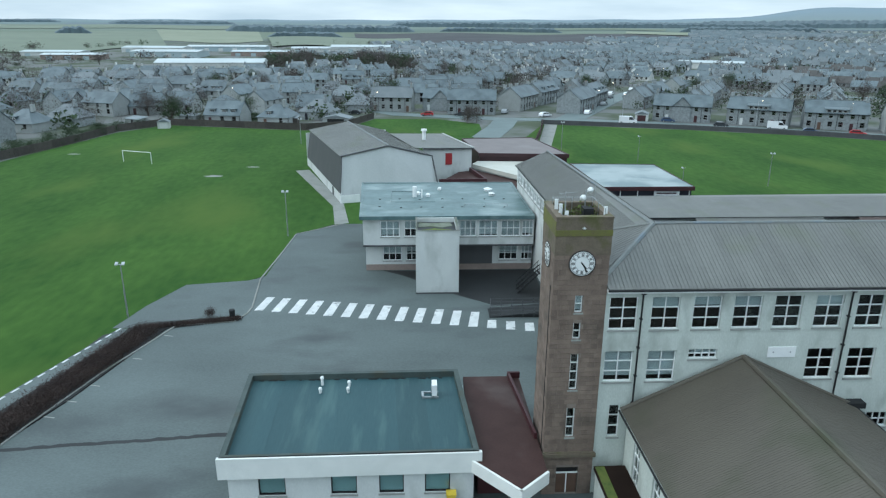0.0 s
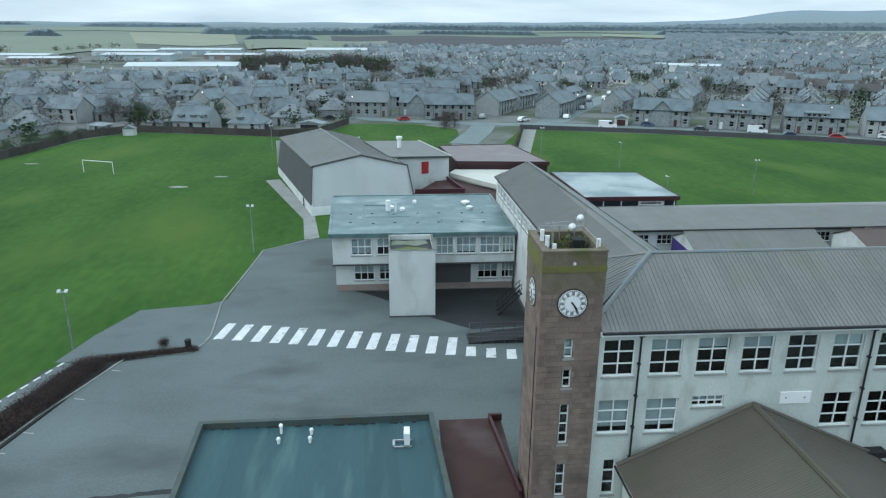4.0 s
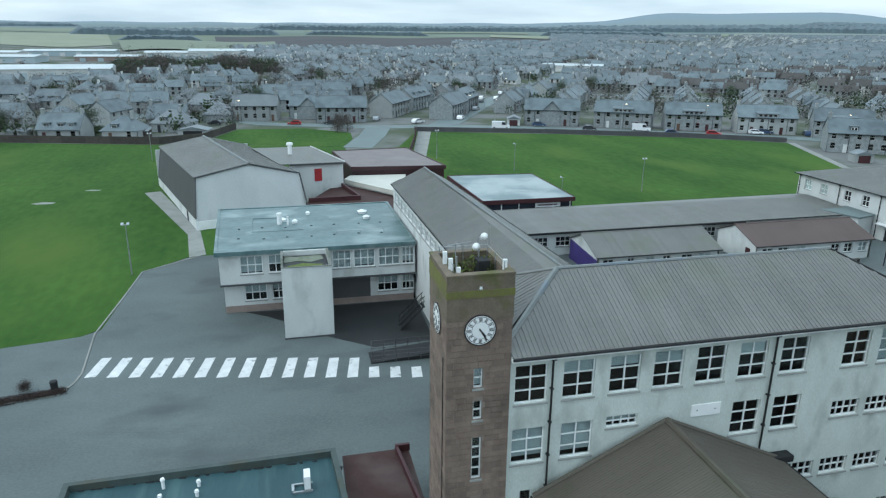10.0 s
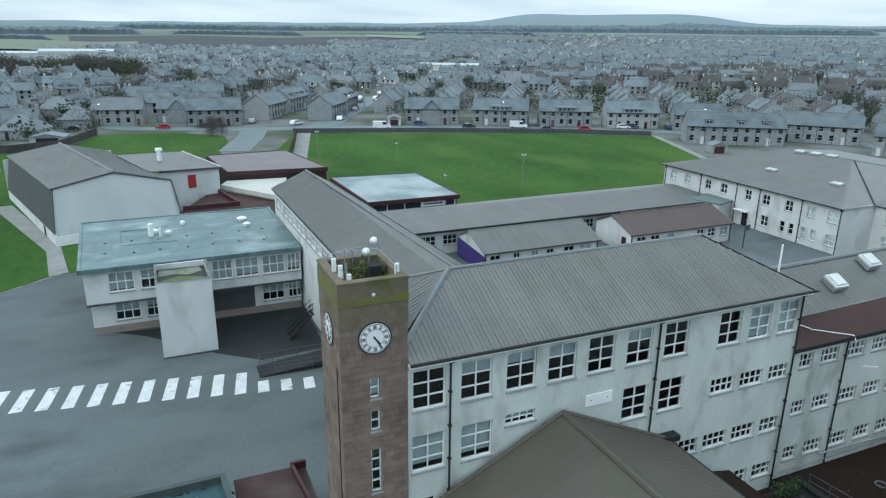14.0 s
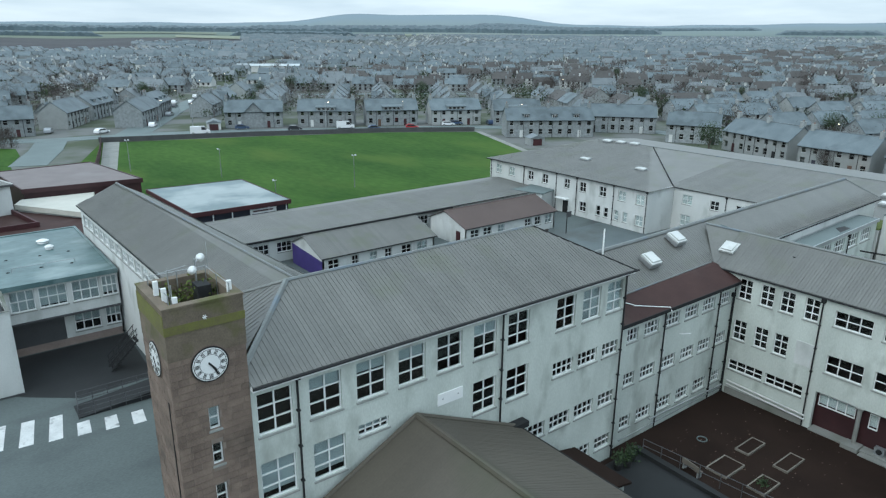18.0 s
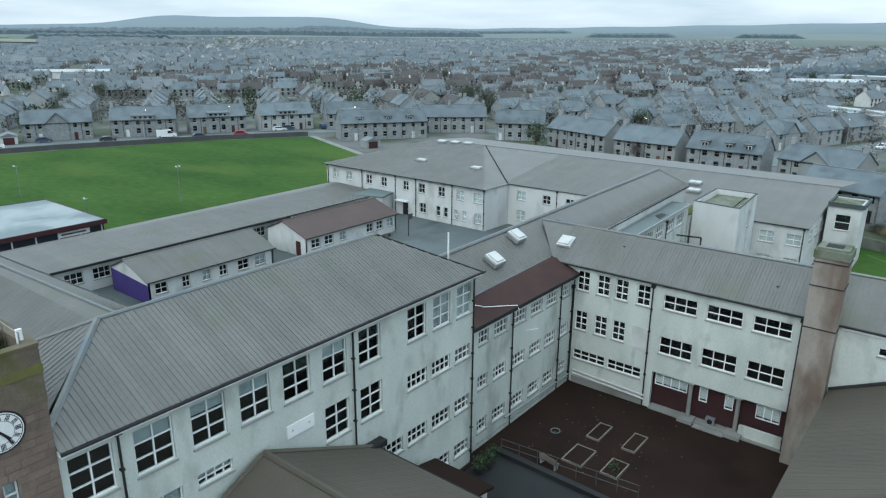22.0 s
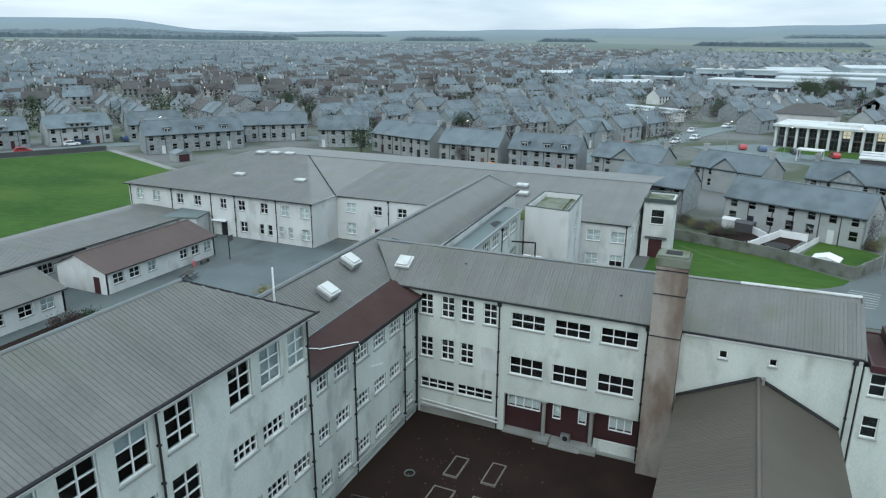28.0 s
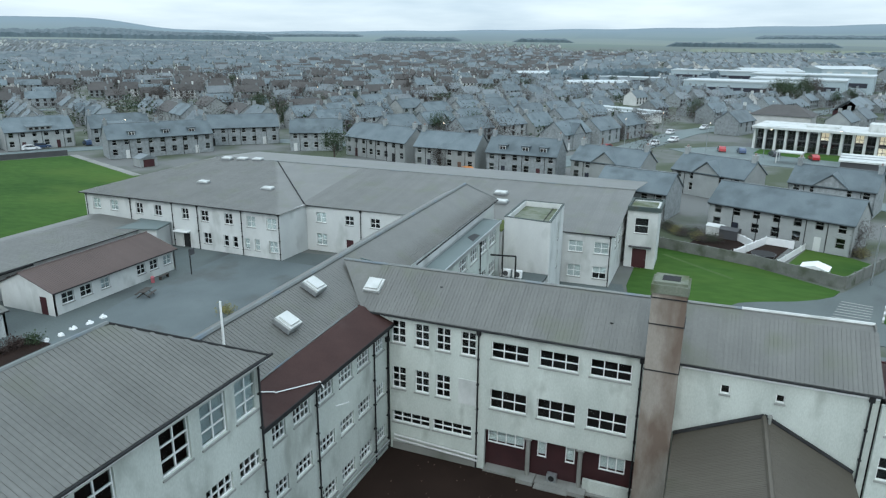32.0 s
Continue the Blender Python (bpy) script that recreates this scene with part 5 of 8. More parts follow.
flat_roof(east, [(50.9, 0.9), (72, 1.75), (72, 3.95), (50.9, 2.9)], 9.6, ASPHALT_L, STEEL, 0.05, 0.3, 0.12, "corridor_roof")
part("roof_patch", Build().prism([(63.2, 1.9), (65.6, 2.0), (65.9, 2.7), (64.4, 2.9)], 9.55, 9.565), ASPHALT_D, east, "dark wet patch on the flat roof")
base = make_wall(east, 50.9, 1.1, 72, 1.95, 0, 9.3, [(7.2 + i * 3.3, 7.65, 2.5, 1.35, 4, 2) for i in range(4)] + [(7.2 + i * 3.3, 4.4, 2.5, 1.35, 4, 2) for i in range(4)], RENDER_W)
pipe(east, base, 13.6, 0.1, 9.0)
low2 = thing("plant_roof", "low flat-roofed plant room between the wings", "plant room")
part("wall", Build().box(51.1, -3.4, 0, 71.6, 0.8, 4.0), WHITE_R, low2)
part("roof", Build().box(51.0, -3.6, 4.0, 71.7, 0.9, 4.25), ASPHALT, low2)
strip = thing("stair_corridor", "narrow grey corridor block with maroon felt flat roof", "corridor block")
sx = [29.1, 30.96, 33.42, 35.72, 37.95, 40.3]
sw = [(x - MX1, v, 1.15 if x < 30 else 1.6 if x < 40 else 1.3, 0.98, 3 if x < 30 else 4, 2) for v in (7.9, 4.6, 1.25) for x in sx]
base = make_wall(strip, MX1, 0.55, 42.2, 0.55, 0, 9.6, sw, RENDER_W, blinds=[0, 0, 0, 0.3])
for u in (33.1, 40.0):
    pipe(strip, base, u - MX1, 0.1, 9.4)
pipe(strip, base, 41.9 - MX1, 0.1, 8.4)
part("heating_pipe", Build().rod((32.4, 0.4, 1.05), (41.9, 0.4, 0.75), 0.07, n=8).rod((29, 0.43, 0.55), (41.9, 0.43, 0.5), 0.05, n=6), HARL, strip, "lagged pale pipe along the wall base")
part("roof", Build().solid([(MX1 + 0.02, 0.06, 9.45), (MX1 + 0.02, 2.95, 9.45), (MX1 + 0.02, 2.95, 10.57), (MX1 + 0.02, 2.3, 10.5), (MX1 + 0.02, 0.06, 9.66)], (42.15 - MX1, 0, 0)), MAROON, strip)
part("roof_edge", Build().box(MX1 + 0.02, 0.0, 9.44, 42.0, 0.055, 9.7), IRON, strip)
part("flashing", Build().rod((MX1 + 0.1, 2.16, 10.52), (41.9, 2.66, 10.55), 0.06, n=6), FLASH, strip)
part("upstand", Build().box(42.2, 0.46, 9.0, 42.5, 2.5, 10.3), RENDER_W, strip)
part("cable", Build().rod((29.5, 2.0, 10.45), (30.4, 1.2, 10.18), 0.03, n=5).rod((30.4, 1.2, 10.13), (33.0, 0.1, 9.74), 0.03, n=5).rod((33.0, 0.1, 9.74), (33.0, -0.1, 9.4), 0.03, n=5), WHITE_P, strip)
part("wall_bracket", Build().rod((35.2, 0.55, 6.95), (35.8, -0.05, 7.05), 0.04, n=5), WHITE_P, strip)
for x, y, z, rx, ry in ((35.5, 3.9, 11.72, 28, 0), (40.2, 5.0, 12.3, 28, 0), (43.9, 2.3, 11.45, 0, -28)):
    s = thing("skylight", "square white domed rooflight on the metal roof", "skylight", "rooflights", m=pose(x, y, z - 0.25, rx, ry, 0))
    part("kerb", Build().box(-0.62, -0.62, 0, 0.62, 0.62, 0.32), STEEL, s)
    part("dome", Build().box(-0.6, -0.6, 0.32, 0.6, 0.6, 0.46).box(-0.46, -0.46, 0.46, 0.46, 0.46, 0.58), WHITE_R, s)
part("patched_sheet", Build().solid([(46.0, 2.4, 12.26), (47.2, 2.4, 11.65), (47.2, 4.6, 11.9), (46.0, 4.6, 12.5)], (0, 0, 0.06)), TEAL, east, "greenish replacement sheet")

south = thing("south_wing", "grey harled four-storey wing facing the courtyard", "school building")
X3 = 42.2
w3 = [(0.45 - 0.25 + o, v, 1.03, 1.64, 2, 3) for v in (8.22, 4.82) for o in (0.0, 1.72, 3.25, 5.0) if not (v < 5 and o > 4)]
w3 += [(0.2 + o, v, 2.45, h_, 3, 2) for v, h_ in ((8.36, 1.16), (4.78, 1.38)) for o in (7.08, 10.22, 13.36)]
w3 += [(0.2, 2.2, 2.8, 0.85, 4, 2), (3.25, 2.2, 2.8, 0.85, 4, 2)]
w3 += [(20.9, 8.75, 0.5, 0.55, 1, 1), (23.75, 8.78, 0.46, 0.5, 1, 1)]
base = make_wall(south, X3, 0.45, X3, -28.15, 0, 10.2, w3, RENDER_W, gaps=[(6.98, 16.85, 0.0, 3.15)])
part("blank_panel", Build().box(5.1, -0.05, 4.7, 6.35, 0, 6.5), WHITE_R, south, "blanked pale window panel", base)
part("porch_wall", Build().box(6.6, 0.66, 0.1, 17.2, 0.73, 3.4), PORCH_RED, south, "dark red panelled ground floor", base)
for u, v, w, h, c in ((7.1, 1.95, 2.5, 0.95, 4), (10.5, 1.7, 0.6, 1.15, 1), (12.35, 1.7, 0.6, 1.15, 1), (14.5, 1.75, 1.6, 1.1, 3)):
    window(south, base @ pose(0, 0.47, 0), u, v, w, h, c, 1, inset=0.0, blind=0.85, sill=False)
part("porch_slab", Build().box(6.98, 0.02, 3.15, 16.85, 1.4, 3.3), RENDER_W, south, "", base)
part("porch_floor", Build().box(6.98, -0.2, 0.04, 16.85, 1.3, 0.18), CONCRETE, south, "", base)
part("low_wall", Build().box(13.6, 0.05, 0.18, 16.84, 0.3, 1.0), RENDER_W, south, "", base)
for u in (9.95, 13.35):
    part("column", Build().rod((u, 0.15, 0.3), (u, 0.15, 3.05), 0.15, n=12).box(u - 0.26, -0.1, 3.04, u + 0.26, 0.4, 3.14), CONCRETE, south, "pale round porch column", base)
    part("column_base", Build().box(u - 0.55, -0.6, 0.04, u + 0.55, 0.45, 0.34), CONCRETE, south, "", base)
part("step", Build().box(10.6, -0.75, 0.04, 12.8, -0.21, 0.12), CONCRETE, south, "", base)
for u in (6.45, 16.55, 28.2):
    pipe(south, base, u, 0.1, 9.9)
part("heating_pipe", Build().rod((0.4, -0.2, 1.25), (6.6, -0.2, 1.0), 0.08, n=8).rod((0.4, -0.2, 0.95), (6.6, -0.2, 0.7), 0.07, n=8), HARL_W, south, "", base)
part("plinth", Build().box(0.2, -0.04, 0.05, 6.4, -0.005, 0.62), CONCRETE, south, "", base)
slope(south, (X3 - 0.22, -28.2, 10.3), (X3 - 0.22, 2.4, 10.3), (46.6, -28.2, 12.5), (45.4, 5.6, 12.5), SEAM, pitch=0.46)
slope(south, (50.9, 2.4, 10.22), (51.0, -28.2, 10.22), (45.4, 5.6, 12.5), (46.6, -28.2, 12.5), SEAM, panels=False)
ridge_cap(south, (45.4, 5.6, 12.52), (46.35, -21.2, 12.52))
ridge_cap(south, (46.35, -21.2, 12.53), (46.6, -28.2, 12.53), WHITE_R, 0.11)
part("fascia", Build().box(X3 - 0.1, -28.1, 9.98, X3 - 0.02, -18.3, 10.16), WHITE_P, south)
gutter(south, (X3 - 0.28, -28.3, 10.24), (X3 - 0.28, 2.2, 10.24))
part("verge", Build().rod((X3 - 0.35, -28.2, 10.25), (46.6, -28.2, 12.55), 0.07, n=6), SEAM, south)
make_wall(south, X3, -28.1, 50.7, -28.1, 0, 10.2, [], RENDER_W, back=False)
make_wall(south, 50.7, -28.1, 50.7, 2.4, 0, 10.2, [(2 + i * 3.2, 7, 2, 1.3, 3, 2) for i in range(8)], RENDER_W)
part("gable", Build().solid([(X3, -28.1, 10.2), (50.7, -28.1, 10.2), (46.6, -28.1, 12.4)], (0, 0.25, 0)), RENDER_W, south)
for x, y, z in ((44.6, -12.2, 11.6), (43.7, -14.0, 11.15), (44.4, -2.5, 11.6)):
    part("roof_cowl", Build().rod((x, y, z), (x, y, z + 0.28), 0.1, 0.12, 8), IRON, south)
stub = thing("end_block", "grey end block with maroon flat roof and tall windows", "school building")
make_wall(stub, 41.9, -28.22, 41.9, -40, 0, 9.8, [(0.35, 8.15, 0.85, 1.4, 1, 2), (0.35, 5.45, 0.85, 1.4, 1, 2), (3.6, 8.15, 0.85, 1.4, 1, 2), (3.6, 5.45, 0.85, 1.4, 1, 2)], RENDER_W)
flat_roof(stub, [(41.6, -40), (47.2, -40), (47.2, -28.45), (41.6, -28.45)], 10.15, MAROON, OXBLOOD, 0.06, 0.4, 0.15)
part("parapet", Build().box(42.6, -40, 10.1, 47.0, -29.6, 10.75), OXBLOOD, stub)
part("stub_fill", Build().box(42.9, -40, 0, 47, -28.5, 9.7), DARK_ROOM, stub)
chim = thing("chimney_stack", "tall brown stained chimney stack with iron bands", "chimney")
part("shaft", Build().box(40.9, -18.15, 0, 42.6, -16.3, 14.7), CHIM, chim)
for z in (10.05, 12.85, 14.4):
    part("band", Build().box(40.86, -18.19, z, 42.64, -16.26, z + 0.06), IRON, chim)
part("cap", Build().box(40.82, -18.23, 14.7, 42.68, -16.22, 15.2).box(40.95, -18.1, 15.2, 42.55, -16.35, 15.35), MOSSY_ROOF, chim, "mossy stone cap")
part("flue", Build().box(41.3, -17.7, 15.35, 42.2, -16.75, 15.37), IRON, chim)

# back building with white walls
back = thing("back_building", "white two-storey building with broad grey metal roof", "school building")
bx = 75.6
def bw(lst, v, h):
    return [(67.0 - y - w, v, w, h, c, 2) for y, w, c in lst]
wins = bw([(64.0, 1.5, 2), (60.6, 1.5, 2), (56.0, 1.3, 2), (52.6, 1.3, 2), (47.8, 1.2, 2), (44.4, 1.3, 2), (40.4, 1.3, 2), (36.7, 1.4, 2), (33.4, 1.5, 2)], 4.1, 1.5)
wins += bw([(44.2, 1.3, 2), (41.3, 0.8, 1), (39.8, 0.8, 1), (37.8, 0.8, 1), (36.2, 0.8, 1), (33.4, 1.3, 2)], 0.95, 1.55)
base = make_wall(back, bx, 67.0, bx, 32.8, 0, 6.45, wins, WHITE_R, blinds=[1.0, 1.0, 0, 0, 0, 0, 0, 1.0, 1.0, 0, 0, 0, 0.9], doors=[(67 - 49.2, 1.3, 2.1, IRON)])
for y in (66.6, 58.2, 50.6, 46.2, 38.9, 32.95):
    pipe(back, base, 67 - y, 0.05, 6.1)
part("canopy", Build().box(67 - 50.2, -0.8, 2.3, 67 - 47.8, 0, 2.45), WHITE_P, back, "", base)
make_wall(back, bx, 32.8, 81.5, 32.6, 0, 6.45, [], WHITE_R, back=False)
base = make_wall(back, 81.5, 32.6, 81.8, 13.5, 0, 6.45, [(1.5, 4.1, 1.6, 1.4, 2, 2), (6.0, 4.1, 1.3, 1.3, 2, 2), (9.8, 4.1, 1.4, 1.3, 2, 2), (1.5, 0.9, 1.6, 1.6, 2, 2), (11, 0.9, 1.4, 1.5, 2, 2)], WHITE_R, blinds=[1.0, 0, 0, 1.0, 0], doors=[(6.0, 1.2, 2.1, OXBLOOD)])
pipe(back, base, 8.4, 0.05, 6.1)
base = make_wall(back, 81.9, 2.4, 82.4, -8.6, 0, 6.45, [(6.0, 4.0, 1.7, 1.4, 2, 2), (9.0, 4.0, 1.7, 1.4, 2, 2), (6.0, 0.9, 1.6, 1.5, 2, 2), (9.0, 0.9, 1.6, 1.5, 2, 2)], WHITE_R, blinds=[1.0, 1.0, 1.0, 0.5])
pipe(back, base, 10.85, 0.05, 6.1)
make_wall(back, 82.4, -8.6, 104, -8.6, 0, 6.45, [(3 + i * 3, 4, 1.5, 1.4, 2, 2) for i in range(6)], WHITE_R, back=False)
make_wall(back, 98, 67, bx, 67, 0, 6.45, [], WHITE_R, back=False)
slope(back, (bx - 0.5, 67.5, 6.4), (bx - 0.5, 32.4, 6.4), (99, 62, 8.5), (99, 49.3, 8.5), SEAM, pitch=0.6)
slope(back, (bx - 0.5, 32.4, 6.41), (81.2, 32.4, 6.41), (99, 49.3, 8.5), (99.01, 49.3, 8.5), SEAM, panels=False)
slope(back, (81.2, 33.2, 6.42), (82.0, -9.0, 6.42), (99, 49.3, 8.49), (100, -9.0, 8.49), SEAM, pitch=0.6)
slope(back, (118, -9.0, 6.4), (118, 67.5, 6.4), (100, -9.0, 8.5), (99, 62, 8.5), SEAM, panels=False)
slope(back, (118, 67.5, 6.4), (bx - 0.5, 67.5, 6.4), (99, 62.01, 8.5), (99, 62, 8.5), SEAM, panels=False)
ridge_cap(back, (99, 62, 8.52), (99.9, -9.0, 8.52))
ridge_cap(back, (81.2, 32.6, 6.5), (99, 49.3, 8.53), IRON, 0.1)
gutter(back, (bx - 0.58, 67.5, 6.34), (bx - 0.58, 32.4, 6.34))
gutter(back, (81.2, 32.4, 6.34), (82, 13.5, 6.34))
gutter(back, (81.9, 2.4, 6.34), (82.0, -9.0, 6.34))
for x, y, z in ((84.5, 52.5, 7.15), (84.6, 41.0, 7.15), (97.7, 58.6, 8.4), (98.4, 56.0, 8.4), (99.0, 53.3, 8.4), (93.0, 8.3, 7.75), (89.5, 7.2, 7.35)):
    s = thing("skylight", "pale rooflight cluster on the broad roof", "skylight", "roof lights of the back building", m=pose(x, y, z, 0, -5, 0))
    part("kerb", Build().box(-0.6, -0.9, 0, 0.6, 0.9, 0.25), STEEL, s)
    part("dome", Build().box(-0.5, -0.8, 0.25, 0.5, -0.05, 0.42).box(-0.5, 0.05, 0.25, 0.5, 0.8, 0.42), WHITE_R, s)
lift = thing("stair_tower", "plain white stair tower with mossy flat roof", "stair tower")
make_wall(lift, 72.5, 1.6, 71.9, -3.6, 0, 9.9, [], WHITE_R, back=False)
make_wall(lift, 71.9, -3.6, 81.2, -3.0, 0, 9.9, [(5.2, 6.7, 0.8, 2.0, 1, 3), (5.2, 3.4, 0.8, 2.0, 1, 3)], WHITE_R)
make_wall(lift, 81.2, -3.0, 81.2, 1.8, 0, 9.9, [], WHITE_R, back=False)
make_wall(lift, 81.2, 1.8, 72.5, 1.6, 0, 9.9, [], WHITE_R, back=False)
part("tower_roof", Build().prism([(72.2, -3.3), (80.9, -2.7), (80.9, 1.5), (72.75, 1.3)], 8.9, 9.3), MOSSY_ROOF, lift)
part("coping", Build().prism([(71.85, -3.65), (81.25, -3.05), (81.25, -2.8), (71.88, -3.38)], 9.9, 9.96).prism([(72.45, 1.4), (81.25, 1.6), (81.25, 1.85), (72.45, 1.65)], 9.9, 9.96).prism([(71.88, -3.38), (72.15, -3.36), (72.72, 1.4), (72.45, 1.4)], 9.9, 9.96).box(81.0, -2.8, 9.9, 81.25, 1.6, 9.96), FELT_KERB, lift, "dark weathered coping")
part("link_wall", Build().box(72.6, 1.85, 0, 77.0, 3.9, 8.2), WHITE_R, lift)
part("link_roof", Build().box(72.5, 1.86, 8.2, 77.1, 3.95, 8.3), MOSS, lift, "bright green mossy link roof")
part("duct", Build().rod((68.6, 1.8, 6.7), (68.6, -0.9, 6.85), 0.09, n=6).rod((68.6, 0.5, 6.78), (68.6, 0.5, 4.25), 0.07, n=6).rod((68.6, -0.9, 6.85), (68.6, -0.9, 4.25), 0.09, n=6), IRON, lift)
for y in (-0.5, 0.75):
    ac = thing("air_conditioner", "white air conditioning unit on the plant room roof", "air conditioner", "roof units")
    part("body", Build().box(69.0, y - 0.95, 4.4, 69.45, y, 5.15), WHITE_P, ac)
    part("fan_grille", Build().rod((69.0, y - 0.5, 4.77), (68.97, y - 0.5, 4.77), 0.28, n=12), CLAD, ac)
    part("foot", Build().box(69.0, y - 0.9, 4.25, 69.4, y - 0.82, 4.4).box(69.0, y - 0.15, 4.25, 69.4, y - 0.07, 4.4), STEEL, ac)
porch2 = thing("entrance_block", "narrow flat-roofed entrance block with dark red door", "entrance block")
make_wall(porch2, 91.5, -9.1, 91.5, -12.9, 0, 7.9, [(1.0, 4.6, 1.7, 2.0, 1, 2)], WHITE_R, doors=[(0.9, 1.9, 2.6, OXBLOOD)])
make_wall(porch2, 91.5, -12.9, 96.5, -12.9, 0, 7.9, [], WHITE_R, back=False)
make_wall(porch2, 96.5, -12.9, 96.5, -9.1, 0, 7.9, [], WHITE_R, back=False)
flat_roof(porch2, [(91.2, -13.2), (96.8, -13.2), (96.8, -9.1), (91.2, -9.1)], 8.1, MOSSY_ROOF, FELT_KERB, 0.3, 0.5, 0.25)
part("door_canopy", Build().box(91.1, -12.4, 2.75, 91.5, -9.6, 2.9), CLAD, porch2)

# ---- near roofs ----
hall = thing("assembly_hall", "assembly hall with brown mossy pitched metal roof", "hall")
slope(hall, (4.35, -0.35, 6.05), (4.35, -26, 6.05), (11.25, -0.35, 9.4), (11.25, -26, 9.4), SEAM_N)
slope(hall, (18.45, -26, 6.05), (18.45, -0.35, 6.05), (11.25, -26, 9.4), (11.25, -0.35, 9.4), SEAM_N)
ridge_cap(hall, (11.25, -0.35, 9.42), (11.25, -26, 9.42), SEAM_N, 0.16)
part("verge", Build().rod((4.35, -0.35, 6.1), (11.25, -0.35, 9.45), 0.11, n=6).rod((11.25, -0.35, 9.45), (18.45, -0.35, 6.1), 0.11, n=6), SEAM_N, hall)
make_wall(hall, 4.9, -0.1, 4.9, -26, 0, 6.0, [(1.5 + i * 3.2, 2.2, 1.1, 2.7, 2, 3) for i in range(7)], RENDER_W)
make_wall(hall, 18.0, -26, 18.0, -0.1, 0, 6.0, [(1.5 + i * 3.2, 2.2, 1.1, 2.7, 2, 3) for i in range(7)], RENDER_W)
part("end_wall", Build().solid([(4.9, -25.8, 0), (18, -25.8, 0), (18, -25.8, 6), (11.25, -25.8, 9.2), (4.9, -25.8, 6)], (0, -0.3, 0)), RENDER_W, hall)
gutter(hall, (4.28, -26, 6.0), (4.28, -0.3, 6.0))
gutter(hall, (18.52, -26, 6.0), (18.52, -0.3, 6.0))
part("junction_gutter", Build().box(17.4, -0.6, 6.0, 19.0, -0.02, 6.35), IRON, hall)
porch3 = thing("hall_side_porch", "low dark flat-roofed link beside the tower", "link building")
part("wall", Build().box(3.1, -6.5, 0, 4.85, -0.6, 2.1), RENDER_W, porch3)
part("roof", Build().box(3.0, -6.6, 2.1, 4.9, -0.5, 2.35), TARMAC_B, porch3)
part("moss_strip", Build().box(3.05, -6.5, 2.35, 3.6, -0.6, 2.38), MOSS, porch3)
lean = thing("courtyard_lean_to", "small dark felted lean-to roof beside the hall", "lean-to")
part("roof", Build().solid([(18.6, -4.8, 3.6), (23.4, -4.8, 2.6), (23.4, -0.4, 2.6), (18.6, -0.4, 3.6)], (0, 0, 0.15)), TARMAC_B, lean)
part("wall", Build().box(18.7, -4.6, 0, 23.0, -0.5, 2.55), RENDER_W, lean)
hall2 = thing("dining_hall", "hall with brown pitched metal roof against the south wing", "hall")
slope(hall2, (41.9, -18.25, 5.75), (18, -18.25, 5.75), (41.9, -22.85, 7.9), (18, -22.85, 7.9), SEAM_N)
slope(hall2, (18, -27.5, 5.55), (41.9, -27.5, 5.55), (18, -22.85, 7.9), (41.9, -22.85, 7.9), SEAM_N)
ridge_cap(hall2, (41.9, -22.85, 7.93), (18, -22.85, 7.93), SEAM_N, 0.14)
part("verge", Build().rod((41.95, -18.25, 5.8), (41.95, -22.85, 7.98), 0.13, n=6).rod((41.95, -22.85, 7.98), (41.95, -27.5, 5.6), 0.13, n=6), IRON, hall2)
make_wall(hall2, 42.1, -18.5, 18.2, -18.5, 0, 5.7, [], RENDER_W, back=False)
make_wall(hall2, 18.2, -27.2, 42.1, -27.2, 0, 5.5, [], RENDER_W, back=False)
part("end_wall", Build().solid([(18.3, -18.5, 0), (18.3, -27.2, 0), (18.3, -27.2, 5.5), (18.3, -22.85, 7.7), (18.3, -18.5, 5.7)], (0.3, 0, 0)), RENDER_W, hall2)
part("roof_cowl", Build().rod((41.5, -23.1, 7.8), (41.5, -23.1, 8.2), 0.09, n=8).rod((41.5, -23.1, 8.2), (41.5, -23.1, 8.32), 0.15, 0.1, 8), CONCRETE, hall2)

office = thing("office_block", "single-storey white office block with dark teal felt roof", "office block")
KX0, KX1, KY0, KY1, KZ = -19.0, -4.25, -1.05, 9.25, 3.8
# blinds of these windows carry the painted teal reflection
make_wall(office, KX0 + 0.3, KY0 + 0.3, KX1, KY0 + 0.3, 0, 2.6, [(1.75, 0.95, 1.58, 1.4, 1, 1), (6.0, 0.95, 1.52, 1.4, 1, 1), (8.84, 0.95, 1.45, 1.4, 1, 1), (11.55, 0.95, 1.5, 1.4, 1, 1)], WHITE_R, blinds=[0.95], frame_mat=IRON, blind_mat=REFLECT_T)
yb = thing("grit_box", "small yellow box beside the office wall", "box")
part("body", Build().box(-5.85, -1.25, 0.03, -5.35, -0.8, 1.05), YELLOW, yb)
part("lid", Build().box(-5.9, -1.3, 1.05, -5.3, -0.76, 1.12), YELLOW, yb)
make_wall(office, KX0 + 0.3, KY1 - 0.2, KX0 + 0.3, KY0 + 0.3, 0, 2.6, [(2 + i * 3, 1, 1.4, 1.3, 2, 1) for i in range(2)], WHITE_R)
make_wall(office, KX1, KY1 - 0.2, KX0 + 0.3, KY1 - 0.2, 0, 2.6, [(2 + i * 3, 1, 1.4, 1.3, 2, 1) for i in range(4)], WHITE_R)
make_wall(office, KX1, KY0 + 0.3, KX1, KY1 - 0.2, 0, 2.6, [], WHITE_R, back=False)
